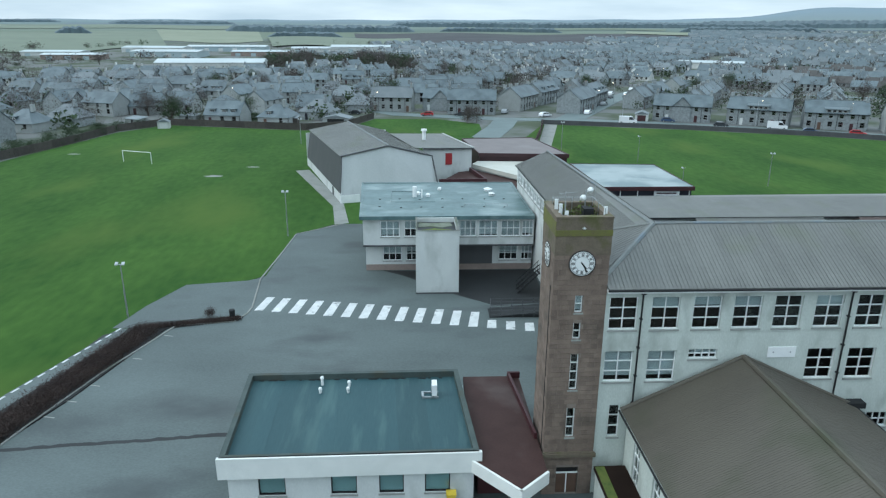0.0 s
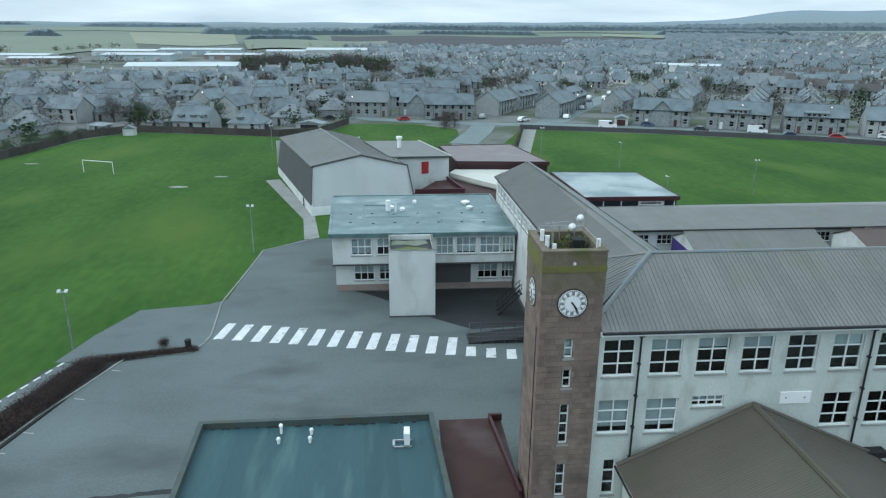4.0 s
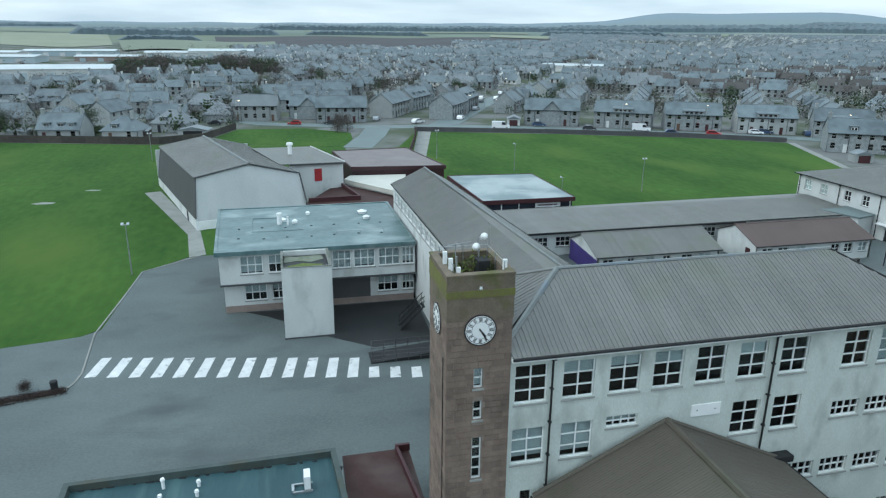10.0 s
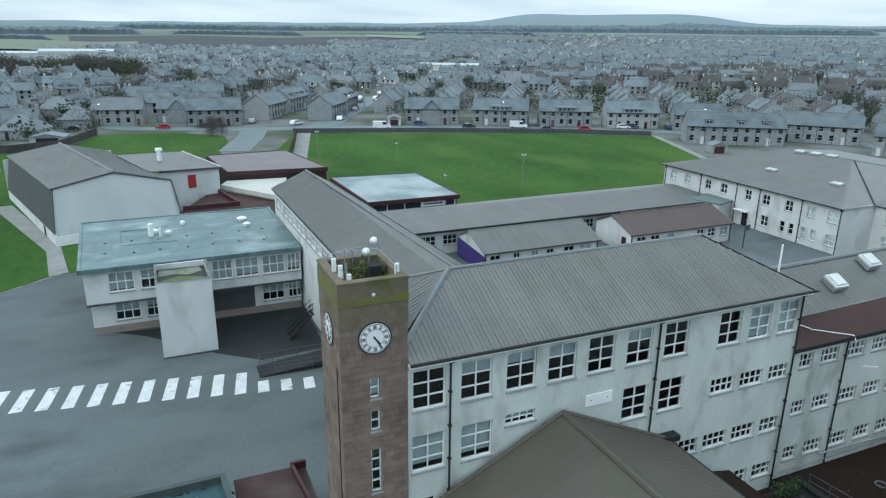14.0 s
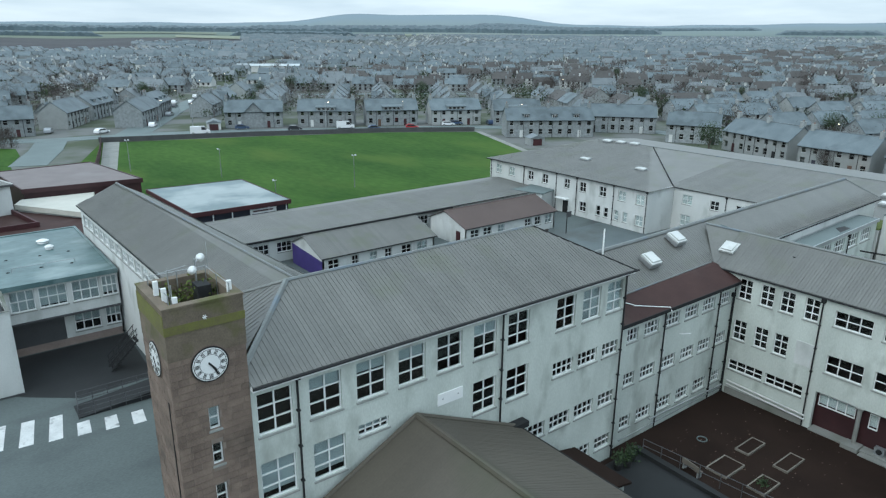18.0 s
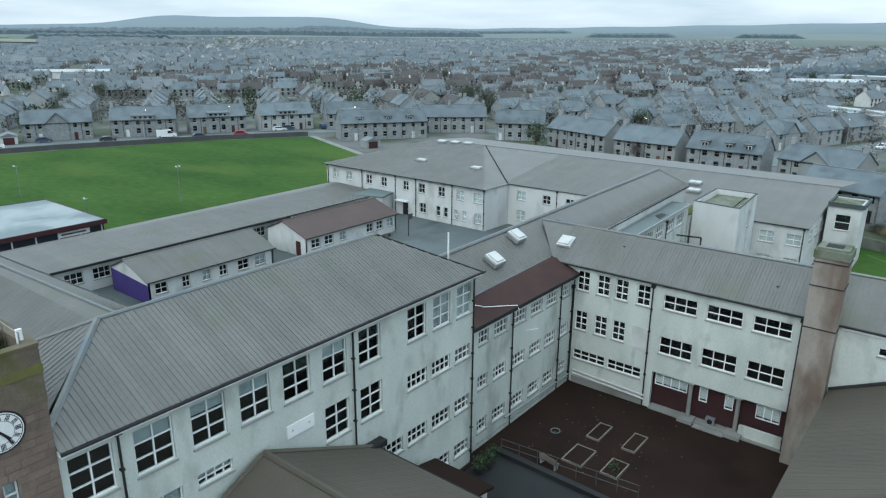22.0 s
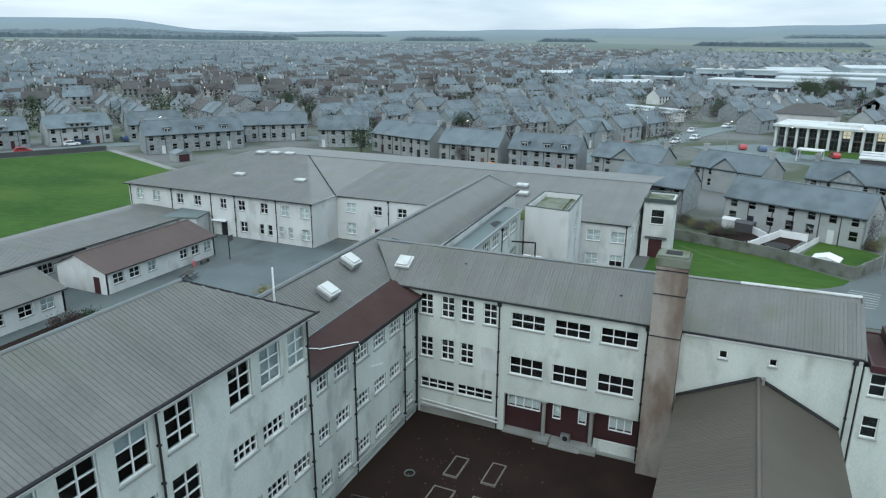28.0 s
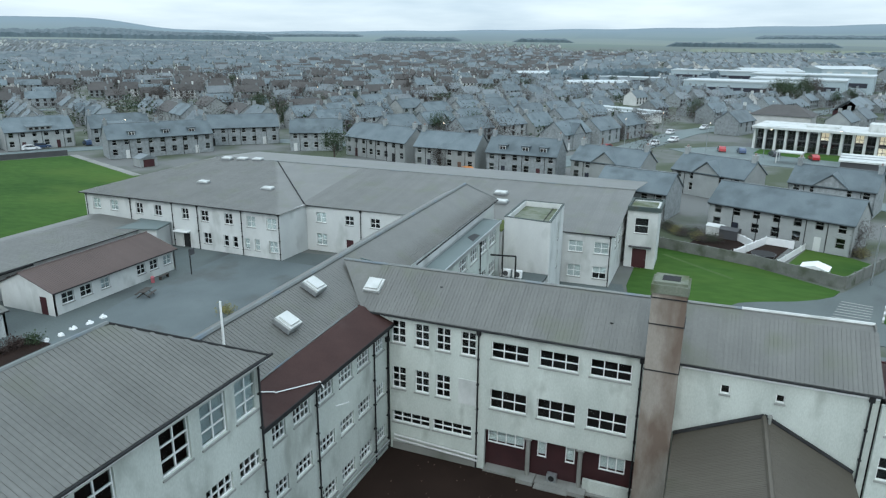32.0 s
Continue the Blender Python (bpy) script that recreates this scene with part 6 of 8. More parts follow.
part("fascia", Build().prism([(KX0 - 0.12, KY0 - 0.14), (KX1 + 0.45, KY0 + 0.06), (KX1 + 0.44, KY0 + 0.3), (KX0 - 0.12, KY0 + 0.1)], 2.45, KZ + 0.02), CREAM_W, office, "deep off-white boarded fascia")
ring = [(KX0, KY0), (KX1 + 0.3, KY0 + 0.15), (KX1 - 0.35, KY1), (KX0 - 0.5, KY1 - 0.2)]
flat_roof(office, ring, KZ, TEAL_D, FELT_KERB, 0.42, 1.0, 0.32)
for x, y, h in ((-14.2, 8.0, 0.55), (-14.2, 6.9, 0.3), (-12.3, 7.8, 0.3), (-12.3, 6.9, 0.3)):
    part("roof_vent", Build().rod((x, y, KZ - 0.42), (x, y, KZ - 0.42 + h), 0.09, n=8).rod((x, y, KZ - 0.42 + h), (x, y, KZ - 0.3 + h), 0.14, 0.1, 8), WHITE_P, office)
for i in range(14):
    x = KX0 + 0.32 + i * 1.0
    part("felt_strip", Build().solid([(x, KY0 + 0.4, KZ - 0.42), (x + 1.03 if i < 13 else x + 0.8, KY0 + 0.45, KZ - 0.42), (x + 1.03 - (0.5 if i > 6 else 0.3) if i < 13 else x + 0.2, KY1 - 0.5, KZ - 0.42), (x - (0.5 if i > 6 else 0.3), KY1 - 0.5, KZ - 0.42)], (0, 0, 0.006 + 0.006 * (i % 2))), TEAL_D, office)
moss_rng = random.Random(9)
for i in range(16):
    x, w = KX0 + 0.3 + i * 0.86 + moss_rng.uniform(-0.3, 0.3), moss_rng.uniform(0.08, 0.6)
    part("moss_patch", Build().prism([(x, KY1 - 0.58), (x + w, KY1 - 0.60), (x + w * 1.2, KY1 - 0.45), (x - 0.1, KY1 - 0.45)], KZ - 0.42, KZ - 0.39), IRON, office)
ac = thing("air_conditioner", "white air conditioning unit on a frame", "air conditioner")
part("body", Build().box(-6.55, 5.95, 3.55, -6.2, 6.75, 4.35), WHITE_P, ac)
part("fan_grille", Build().rod((-6.55, 6.35, 3.95), (-6.58, 6.35, 3.95), 0.26, n=14), STEEL, ac)
part("frame", Build().box(-7.2, 5.9, 3.39, -6.1, 6.0, 3.5).box(-7.2, 6.6, 3.39, -6.1, 6.7, 3.5).box(-7.25, 6.0, 3.45, -7.1, 6.6, 3.55), STEEL, ac)
porch = thing("entrance_porch", "maroon felt porch roof with white fascia by the tower", "porch")
part("roof", Build().prism([(-4.4, -0.8), (-1.9, -3.7), (-0.15, -2.1), (-0.15, 9.2), (-4.2, 9.2)], 2.95, 3.2), MAROON, porch)
part("fascia", Build().solid([(-4.5, -0.9, 2.45), (-1.9, -3.9, 2.45), (-1.9, -3.9, 3.25), (-4.5, -0.9, 3.25)], (0.12, 0.1, 0)).solid([(-1.9, -3.9, 2.45), (-0.05, -2.2, 2.45), (-0.05, -2.2, 3.25), (-1.9, -3.9, 3.25)], (-0.1, 0.12, 0)), CREAM_W, porch)
part("raised_edge", Build().box(-1.0, 8.9, 3.19, -0.1, 9.1, 3.65).prism([(-1.0, 8.9), (-0.82, 8.9), (-0.2, 1.2), (-0.36, 1.2)], 3.19, 3.6), OXBLOOD, porch)
part("porch_wall", Build().box(-3.9, 0.2, 0, -0.2, 9.0, 2.95), OXBLOOD, porch)

# ---- grounds: posts, goal, fences, courtyard ----
for x, y, h, two in ((-36.0, 28.3, 5.5, 2), (-25.0, 55.7, 6.2, 2), (40.9, 108.9, 5.6, 1), (27.8, 125.7, 6.4, 2), (57.7, 85.2, 6.0, 2), (-35.3, 134.7, 6.0, 2), (37.5, 75.2, 5.4, 1)):
    lp = thing("floodlight_post", "slim grey steel post with small floodlights", "lamp post", "floodlight posts", m=pose(x, y, 0))
    part("pole", Build().rod((0, 0, 0), (0, 0, h * 0.5), 0.09, 0.075, 8).rod((0, 0, h * 0.5), (0, 0, h), 0.06, 0.05, 8), STEEL, lp)
    part("bracket", Build().rod((-0.3, -0.1, h), (0.3, 0.1, h), 0.035, n=6), STEEL, lp)
    for k in range(two):
        part("lamp_head", Build().solid([(-0.46 + k * 0.62, -0.2, h - 0.02), (-0.16 + k * 0.62, -0.2, h - 0.02), (-0.16 + k * 0.62, 0.04, h + 0.14), (-0.46 + k * 0.62, 0.04, h + 0.14)], (0, 0.03, 0.1)), STEEL, lp, "tilted grey lamp head")
goal = thing("goal_frame", "white football goal frame without net", "goal")
gdir = Vector((7.0, -2.7, 0)).normalized() * 7.32
part("post", Build().rod((-69.1, 111.1, 0), (-69.1, 111.1, 2.44), 0.06, n=8), WHITE_P, goal)
part("post", Build().rod((-69.1 + gdir.x, 111.1 + gdir.y, 0), (-69.1 + gdir.x, 111.1 + gdir.y, 2.44), 0.06, n=8), WHITE_P, goal)
part("crossbar", Build().rod((-69.1, 111.1, 2.44), (-69.1 + gdir.x, 111.1 + gdir.y, 2.44), 0.06, n=8), WHITE_P, goal)


def fence_line(name, label, pts, height, thick, mat, bay=2.4, cap=0.0):
    """A wall or fence of one panel to each bay along a line of points."""
    f = thing(name, label, "fence")
    for (ax, ay), (bx, by) in zip(pts, pts[1:]):
        n = max(1, round(math.hypot(bx - ax, by - ay) / bay))
        w = math.hypot(bx - ax, by - ay) / n
        a = math.degrees(math.atan2(by - ay, bx - ax))
        key = ("fence", name, round(w, 2))
        if key not in MESHES:
            MESHES[key] = Build().box(0.04, -thick / 2, 0, w - 0.04, thick / 2, height).box(-0.06, -thick / 2 - 0.04, 0, 0.06, thick / 2 + 0.04, height + 0.12).mesh("fence_panel")
        for i in range(n):
            part("fence_panel", MESHES[key], mat, f, "", pose(ax + (bx - ax) * i / n, ay + (by - ay) * i / n, -0.05, 0, 0, a))
    return f


fence_line("boundary_fence", "dark weathered timber fence round the playing field", [(-112, 40), (-96.5, 112), (-91.5, 135), (-88.8, 157), (-80, 170), (-37.5, 159), (-27, 164), (-20, 185.5)], 1.9, 0.12, WOOD_F, 6.0)
fence_line("boundary_wall", "low dark stone wall along the far edge of the field", [(31.5, 172.2), (68.6, 161), (105, 146.5), (127.5, 133)], 1.3, 0.35, CLAD, 6.0)
fence_line("entrance_fence", "rust-brown close-boarded fence beside the entrance path", [(21.5, 127), (27.2, 150), (31.8, 171)], 2.0, 0.1, OXBLOOD, 4.0)
fence_line("garden_wall", "weathered grey block garden wall below the terrace", [(103.4, -9.5), (102.3, -13.1), (98.2, -25.0), (92.9, -34.7), (104.8, -41.2), (112, -47)], 1.55, 0.22, BLOCKWORK, 3.0)
fence_line("white_garden_wall", "low white painted wall between two gardens", [(101.5, -22.6), (110.4, -26.9), (109.4, -30.6)], 1.1, 0.2, WHITE_P, 3.0)
fence_line("white_garden_wall", "short white painted wall beside a back door", [(111.2, -22.9), (107.6, -25.0)], 1.1, 0.2, WHITE_P, 2.0)
fence_line("garden_rail", "thin white timber garden rail", [(99.4, -27.8), (110.7, -32.4)], 0.9, 0.06, WHITE_P, 3.0)
setting("worn_line", Build().prism([(98.9, -13.4), (99.3, -13.8), (95.6, -18.2), (91.9, -22.6), (91.4, -22.3), (95.2, -17.7)], -0.05, 0.008), GRASS_W, "faint worn line across the lawn", "ground")
setting("pavement_entrance_path", Build().prism([(22.2, 127), (25.5, 127), (36, 170), (32.3, 171)], -0.1, 0.03), CONCRETE, "pale path beside the rust-brown fence", "path")
setting("pavement_field_path", Build().prism([(112.8, 96.5), (114.4, 95.6), (128.6, 131.2), (127, 132)], -0.1, 0.03), CONCRETE, "pale narrow path along the field edge", "path")
ROADS = [([(12, 146), (18, 165), (22, 182)], 7.5), ([(-26, 214), (-12, 196), (22, 183), (45, 181), (75, 170), (110, 153), (133, 141), (150, 128), (172, 100), (176, 60), (172, 20), (158, -20), (140, -60)], 7.0),
         ([(40, 178), (73, 245), (150, 372), (220, 490), (300, 640)], 9.0), ([(160, 20), (200, 4), (245, -8), (350, -60), (520, -140)], 9.0), ([(-60, 196), (-40, 300), (-10, 420)], 6.5), ([(110, 300), (320, 180), (420, 120)], 7.0)]
for lie, (pts, width) in enumerate(ROADS):
    rb = Build()
    for leg, ((ax, ay), (bx, by)) in enumerate(zip(pts, pts[1:])):
        d = Vector((bx - ax, by - ay, 0)).normalized()
        s = Vector((-d.y, d.x, 0)) * width / 2
        e = d * 1.5
        z = lie * 0.014 + leg % 2 * 0.006
        rb.solid([(ax + s.x - e.x, ay + s.y - e.y, z - 0.3), (ax - s.x - e.x, ay - s.y - e.y, z - 0.3), (bx - s.x + e.x, by - s.y + e.y, rise(bx, by) + z - 0.3), (bx + s.x + e.x, by + s.y + e.y, rise(bx, by) + z - 0.3)], (0, 0, 0.32))
    setting("road", rb, ASPHALT_L, "pale grey residential street", "road")
setting("pavement_car_park", Build().prism([(76, -60), (108, -60), (106, -42.4), (92.4, -35), (89.3, -33.1), (87.6, -31.4), (86, -29), (84.2, -25), (83, -23), (81.5, -22), (76, -22)], -0.2, 0.02), ASPHALT, "asphalt car park below the lawn", "pavement")
for i in range(7):
    x0, y0, x1, y1 = 88.2 - 0.93 * i, -33.8 + 0.27 * i, 87.6 - 0.87 * i, -36.9 + 0.2 * i
    tagged(part("bay_line", Build().prism([(x0, y0), (x0 - 0.2, y0), (x1 - 0.2, y1), (x1, y1)], 0.02, 0.027), LINE_GREY), "thin white hatching line on the asphalt", "road marking", "car park hatching", "structure")
setting("lawn_corner", Build().prism([(82.4, -37.0), (88.4, -38.4), (92, -47), (80, -47)], -0.1, 0.06), GRASS, "corner of lawn beside the hatching", "lawn")
for i in range(6):
    tagged(part("kerb_stone", Build().prism([(82.4 + i, -36.98 - i * 0.233), (83.3 + i, -37.19 - i * 0.233), (83.3 + i, -36.99 - i * 0.233), (82.4 + i, -36.78 - i * 0.233)], 0.0, 0.1), PAINT_LINE if i % 2 else CONCRETE), "painted kerb stone of the car park", "kerb", "painted kerb stones", "structure")

# courtyard things
for k, (x0, y0, x1, y1) in enumerate(((35.3, -5.7, 37.6, -4.7), (35.5, -8.3, 37.9, -7.3), (31.7, -6.2, 34.0, -4.7), (32.0, -8.6, 34.0, -7.4))):
    bed = thing("raised_bed", "low timber-edged planting bed with dark soil", "planter", "courtyard raised beds")
    part("soil", Build().box(x0 + 0.08, y0 + 0.08, 0.05, x1 - 0.08, y1 - 0.08, 0.16), TARMAC_B, bed)
    for bx_ in ((x0, y0, x1, y0 + 0.08), (x0, y1 - 0.08, x1, y1), (x0, y0 + 0.08, x0 + 0.08, y1 - 0.08), (x1 - 0.08, y0 + 0.08, x1, y1 - 0.08)):
        part("board", Build().box(bx_[0], bx_[1], 0.05, bx_[2], bx_[3], 0.2), TIMBER, bed)
    if k == 3:
        pb = Build()
        clump(pb, ((x0 + x1) / 2, (y0 + y1) / 2, 0.3), 0.45, 90, random.Random(8), 0.6, 0.09)
        tagged(part("foliage", pb, LEAF, bed), "", "", "", "stuff")
lr, lb0 = random.Random(14), Build()
for _ in range(90):
    x, y = lr.uniform(30.6, 42.0), lr.uniform(-11, -0.8)
    a, q = lr.uniform(0, 6.28), lr.uniform(0.03, 0.09)
    lb0.face(*[(x + q * math.cos(a + k * 1.57), y + q * 0.6 * math.sin(a + k * 1.57), 0.056) for k in range(4)])
litter = thing("fallen_leaves", "scattered brown leaves on the courtyard tarmac", "leaves", "", "stuff")
tagged(part("leaf_litter", lb0, DOOR_W, litter), "", "", "", "stuff")
ringb = Build()
for i in range(20):
    a0, a1 = i * math.tau / 20, (i + 1) * math.tau / 20
    ringb.rod((34.6 + 0.34 * math.cos(a0), -2.6 + 0.34 * math.sin(a0), 0.09), (34.6 + 0.34 * math.cos(a1), -2.6 + 0.34 * math.sin(a1), 0.09), 0.045, n=6)
hoop = thing("stone_ring", "dull grey ring lying on the courtyard tarmac", "ring")
part("ring", ringb, ASPHALT_L, hoop)
rail = thing("courtyard_railing", "thin metal railing across the courtyard edge", "railing")
for i in range(8):
    s = i / 7
    part("post", Build().rod((29.9 + 1.1 * s, -1.0 - 9.5 * s, 0.05), (29.9 + 1.1 * s, -1.0 - 9.5 * s, 1.1), 0.03, n=6), CLAD, rail)
for z in (0.6, 1.1):
    part("rail", Build().rod((29.9, -1.0, z), (31.0, -10.5, z), 0.025, n=6), CLAD, rail)
setting("retaining_kerb", Build().prism([(29.5, -0.5), (29.3, -11), (29.7, -11), (30.0, -0.5)], 0.0, 0.35), ASPHALT_D, "dark concrete kerb below the railing", "kerb")
setting("pavement_sunk_yard", Build().prism([(23.5, -12), (29.3, -11), (29.5, -0.4), (23.5, -0.4)], 0.0, 0.06), ASPHALT_D, "dark asphalt beside the wall", "pavement")
for x, y in ((27.0, -1.2), (27.7, -1.4), (28.5, -1.1)):
    pot = thing("plant_pot", "dark pot with a leafy evergreen shrub", "potted plant", "courtyard pots", m=pose(x, y, 0.06))
    part("pot", Build().rod((0, 0, 0), (0, 0, 0.45), 0.24, 0.32, 12), RUBBER, pot)
    lb = Build()
    clump(lb, (0, 0, 0.85), 0.5, 90, random.Random(int(x * 10)), 0.9, 0.12)
    tagged(part("foliage", lb, LEAF, pot), "", "", "", "stuff")
bench = thing("bench", "small pale wooden bench by the railing", "bench", m=pose(30.6, -4.4, 0.05, 0, 0, 80))
part("seat", Build().box(-0.7, -0.2, 0.4, 0.7, 0.2, 0.45), TIMBER, bench)
part("backrest", Build().box(-0.7, 0.18, 0.45, 0.7, 0.24, 0.85), TIMBER, bench)
for x in (-0.6, 0.6):
    part("leg", Build().box(x - 0.04, -0.18, 0, x + 0.04, 0.2, 0.4), HARL, bench)
tyres = thing("tyre_pile", "a few old grey tyres on the sunk yard", "tyres")
for x, y in ((27.0, -6.6), (27.5, -7.0), (27.1, -7.3), (26.2, -5.6)):
    tb_ = Build()
    for i in range(12):
        a0, a1 = i * math.tau / 12, (i + 1) * math.tau / 12
        tb_.rod((x + 0.24 * math.cos(a0), y + 0.24 * math.sin(a0), 0.15), (x + 0.24 * math.cos(a1), y + 0.24 * math.sin(a1), 0.15), 0.08, n=6)
    part("tyre", tb_, CLAD, tyres)
acu = thing("heat_pump", "pale grey heat pump unit under the porch", "air conditioner")
part("body", Build().box(42.35, -11.45, 0.18, 42.7, -10.8, 0.72), STEEL, acu)
part("fan_grille", Build().rod((42.345, -11.13, 0.45), (42.32, -11.13, 0.45), 0.2, n=12), IRON, acu)
hoopb = thing("basketball_post", "dark basketball post with small backboard", "basketball hoop", m=pose(66.5, 39.8, 0))
part("pole", Build().rod((0, 0, 0), (0, 0, 3.3), 0.07, n=8), IRON, hoopb)
part("backboard", Build().box(-0.5, -0.35, 2.6, 0.5, -0.3, 3.4), CLAD, hoopb)
flue = thing("roof_flue", "slim white pole standing on the metal roof", "flue")
part("pole", Build().rod((29.9, 3.8, 10.7), (29.9, 3.8, 15.0), 0.07, 0.055, 8), WHITE_P, flue)
for x, y, r in ((58.5, 39.2, 20),):
    pt = thing("picnic_table", "dark wooden picnic table in the playground", "picnic table", "picnic tables", m=pose(x, y, 0.04, 0, 0, r))
    part("tabletop", Build().box(-0.9, -0.38, 0.7, 0.9, 0.38, 0.76), WOOD_F, pt)
    for s in (-1, 1):
        part("seat", Build().box(-0.9, s * 0.75 - 0.13, 0.42, 0.9, s * 0.75 + 0.13, 0.47), WOOD_F, pt)
        part("leg", Build().rod((s * 0.6, -0.75, 0), (s * 0.6, 0.3, 0.72), 0.045, n=5).rod((s * 0.6, 0.75, 0), (s * 0.6, -0.3, 0.72), 0.045, n=5), WOOD_F, pt)
lb_bin = thing("litter_bin", "small pink litter bin in the playground", "bin", m=pose(62.3, 41.9, 0.04))
part("body", Build().rod((0, 0, 0), (0, 0, 0.65), 0.2, 0.24, 12), PINK, lb_bin)
part("lid", Build().rod((0, 0, 0.65), (0, 0, 0.8), 0.25, 0.12, 12), PINK, lb_bin)
bn = thing("bench", "dark wooden bench in the playground", "bench", m=pose(64.0, 41.8, 0.04, 0, 0, 5))
part("seat", Build().box(-0.8, -0.2, 0.4, 0.8, 0.2, 0.46), WOOD_F, bn)
for x in (-0.65, 0.65):
    part("leg", Build().box(x - 0.05, -0.18, 0, x + 0.05, 0.18, 0.4), WOOD_F, bn)
tuft = thing("grass_tuft", "tuft of yellowed ornamental grass beside the roof", "plants")
tg = Build()
clump(tg, (57.8, 27.5, 0.5), 0.9, 260, random.Random(17), 0.7, 0.28, 0.1)
tagged(part("foliage", tg, STRAW, tuft), "", "", "", "stuff")
for k, (x, y) in enumerate(((43.3, 40.0), (44.6, 39.3), (41.6, 40.2))):
    sh = thing("shrub", "dark low shrub in the planting strip", "shrub", "planting strip shrubs")
    sb = Build()
    clump(sb, (x, y, 0.6), 0.8, 420, random.Random(40 + k), 0.8, 0.12, 0.4)
    tagged(part("foliage", sb, (HEDGE_T, LEAF, HEDGE_T)[k], sh), "", "", "", "stuff")
for k, (x, y) in enumerate(((45.4, 38.6), (46.9, 38.4), (48.6, 38.7), (50.3, 38.5), (52.0, 38.6))):
    bo = thing("white_boulder", "white painted boulder edging the playground", "boulder", "painted boulders", m=pose(x, y, 0.04, 0, 0, k * 50))
    part("stone", Build().rod((0, 0, 0), (0.03, 0, 0.2), 0.24 + 0.05 * k, 0.2, 7).rod((0.03, 0, 0.2), (0.08, 0.04, 0.36), 0.2, 0.07, 7).rod((0.3, 0.2, 0), (0.33, 0.2, 0.2), 0.17, 0.08, 6), WHITE_P, bo)
setting("flower_bed", Build().prism([(30, 37.5), (45.2, 37.7), (45.2, 41.2), (30, 41.0)], 0.0, 0.06), TARMAC_B, "dark planting strip beside the huts", "flower bed")

# ---- houses ----


def house(name, label, m, length, depth, eave, ridge, wall_mat, roof_mat, style=0, detail=2, group=""):
    """A house whose front faces its own -y. style 0: plain gable; 1: centre front gable; 2: hipped with dormer; 3: long terrace with dormers; 4: wide eaves dormer; 5: plain, without chimneys."""
    h = thing(name, label, "house", group, m=m)
    lx, dy = length / 2, depth / 2
    n = max(2, round(length / (2.7 if detail == 2 else 4.0)))
    xs = [-lx + (i + 0.5) * length / n for i in range(n)]
    up, low_ = eave - 1.45, 0.9
    doors = ({1, n - 2} if n > 5 else {0, n - 1}) if n > 3 else {0}
    holes = []
    for i, x in enumerate(xs):
        if eave > 3.6:
            holes.append((x - 0.55, up - 0.1, 1.1, 1.45))
        if i not in doors:
            holes.append((x - 0.6, low_, 1.2, 1.5))
    wb = Build()
    k = 0
    for sgn in (0, 1):
        w = wall_build(length, 0, eave, [(u + lx, u + lx + ww, v, v + hh) for u, v, ww, hh in holes], 0.25)
        mm = pose(-lx, -dy, 0) if sgn == 0 else pose(lx, dy, 0, 0, 0, 180)
        k = len(wb.v)
        wb.v += [tuple(mm @ Vector(p)) for p in w.v]
        wb.f += [tuple(k + i for i in f_) for f_ in w.f]
    for s in (-1, 1):
        ring_ = [(s * lx, -dy, 0), (s * lx, dy, 0), (s * lx, dy, eave)] + ([] if style == 2 else [(s * lx, 0, ridge - 0.1)]) + [(s * lx, -dy, eave)]
        wb.solid(ring_, (-s * 0.25, 0, 0))
    if style == 1:
        wb.solid([(-2.6, -dy - 0.3, 0), (2.6, -dy - 0.3, 0), (2.6, -dy - 0.3, eave), (0, -dy - 0.3, ridge - 0.7), (-2.6, -dy - 0.3, eave)], (0, 0.3, 0))
    for s in (-1, 1):
        wb.face((s * (lx - 0.004), -dy, 0), (s * lx, -dy, 0), (s * lx, dy, 0))
        wb.face((s * (lx - 0.004), dy, 0), (s * lx, dy, 0), (s * lx, -dy, 0))
    if style == 1:
        wb.face((-2.6, -dy, 0), (-2.6, -dy - 0.3, 0), (-lx + 0.004, -dy, 0))
    part("wall", wb.welded("wall"), wall_mat, h)
    # black core painting the unlit inside of the house
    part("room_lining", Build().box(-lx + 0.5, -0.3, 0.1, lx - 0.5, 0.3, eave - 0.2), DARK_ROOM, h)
    rb = Build()
    o, t = 0.35, 0.16
    if style == 2:
        a = min(dy * 0.9, lx * 0.8)
        E = [(-lx - o, -dy - o, eave - 0.1), (lx + o, -dy - o, eave - 0.1), (lx + o, dy + o, eave - 0.1), (-lx - o, dy + o, eave - 0.1)]
        R = [(-lx + a, 0, ridge), (lx - a, 0, ridge)]
        rb.face(E[0], E[1], R[1], R[0]).face(E[1], E[2], R[1]).face(E[2], E[3], R[0], R[1]).face(E[3], E[0], R[0]).face(*reversed(E))
    else:
        sl = (ridge - eave) / dy
        for s in (-1, 1):
            e = (s * (dy + o), eave - o * sl)
            ring_ = [(-lx - 0.2, e[0], e[1]), (lx + 0.2, e[0], e[1]), (lx + 0.2, 0, ridge), (-lx - 0.2, 0, ridge)]
            rb.solid(ring_, (0, 0, t))
        if style == 1:
            rb.solid([(-3.0, -dy - 0.6, eave - 0.3), (0, -dy - 0.6, ridge - 0.5), (0, 0.2, ridge - 0.5), (-3.0, -dy * 0.75, eave - 0.3)], (0, 0, t))
            rb.solid([(0, -dy - 0.6, ridge - 0.5), (3.0, -dy - 0.6, eave - 0.3), (3.0, -dy * 0.75, eave - 0.3), (0, 0.2, ridge - 0.5)], (0, 0, t))
    roof = part("roof", rb, roof_mat, h)
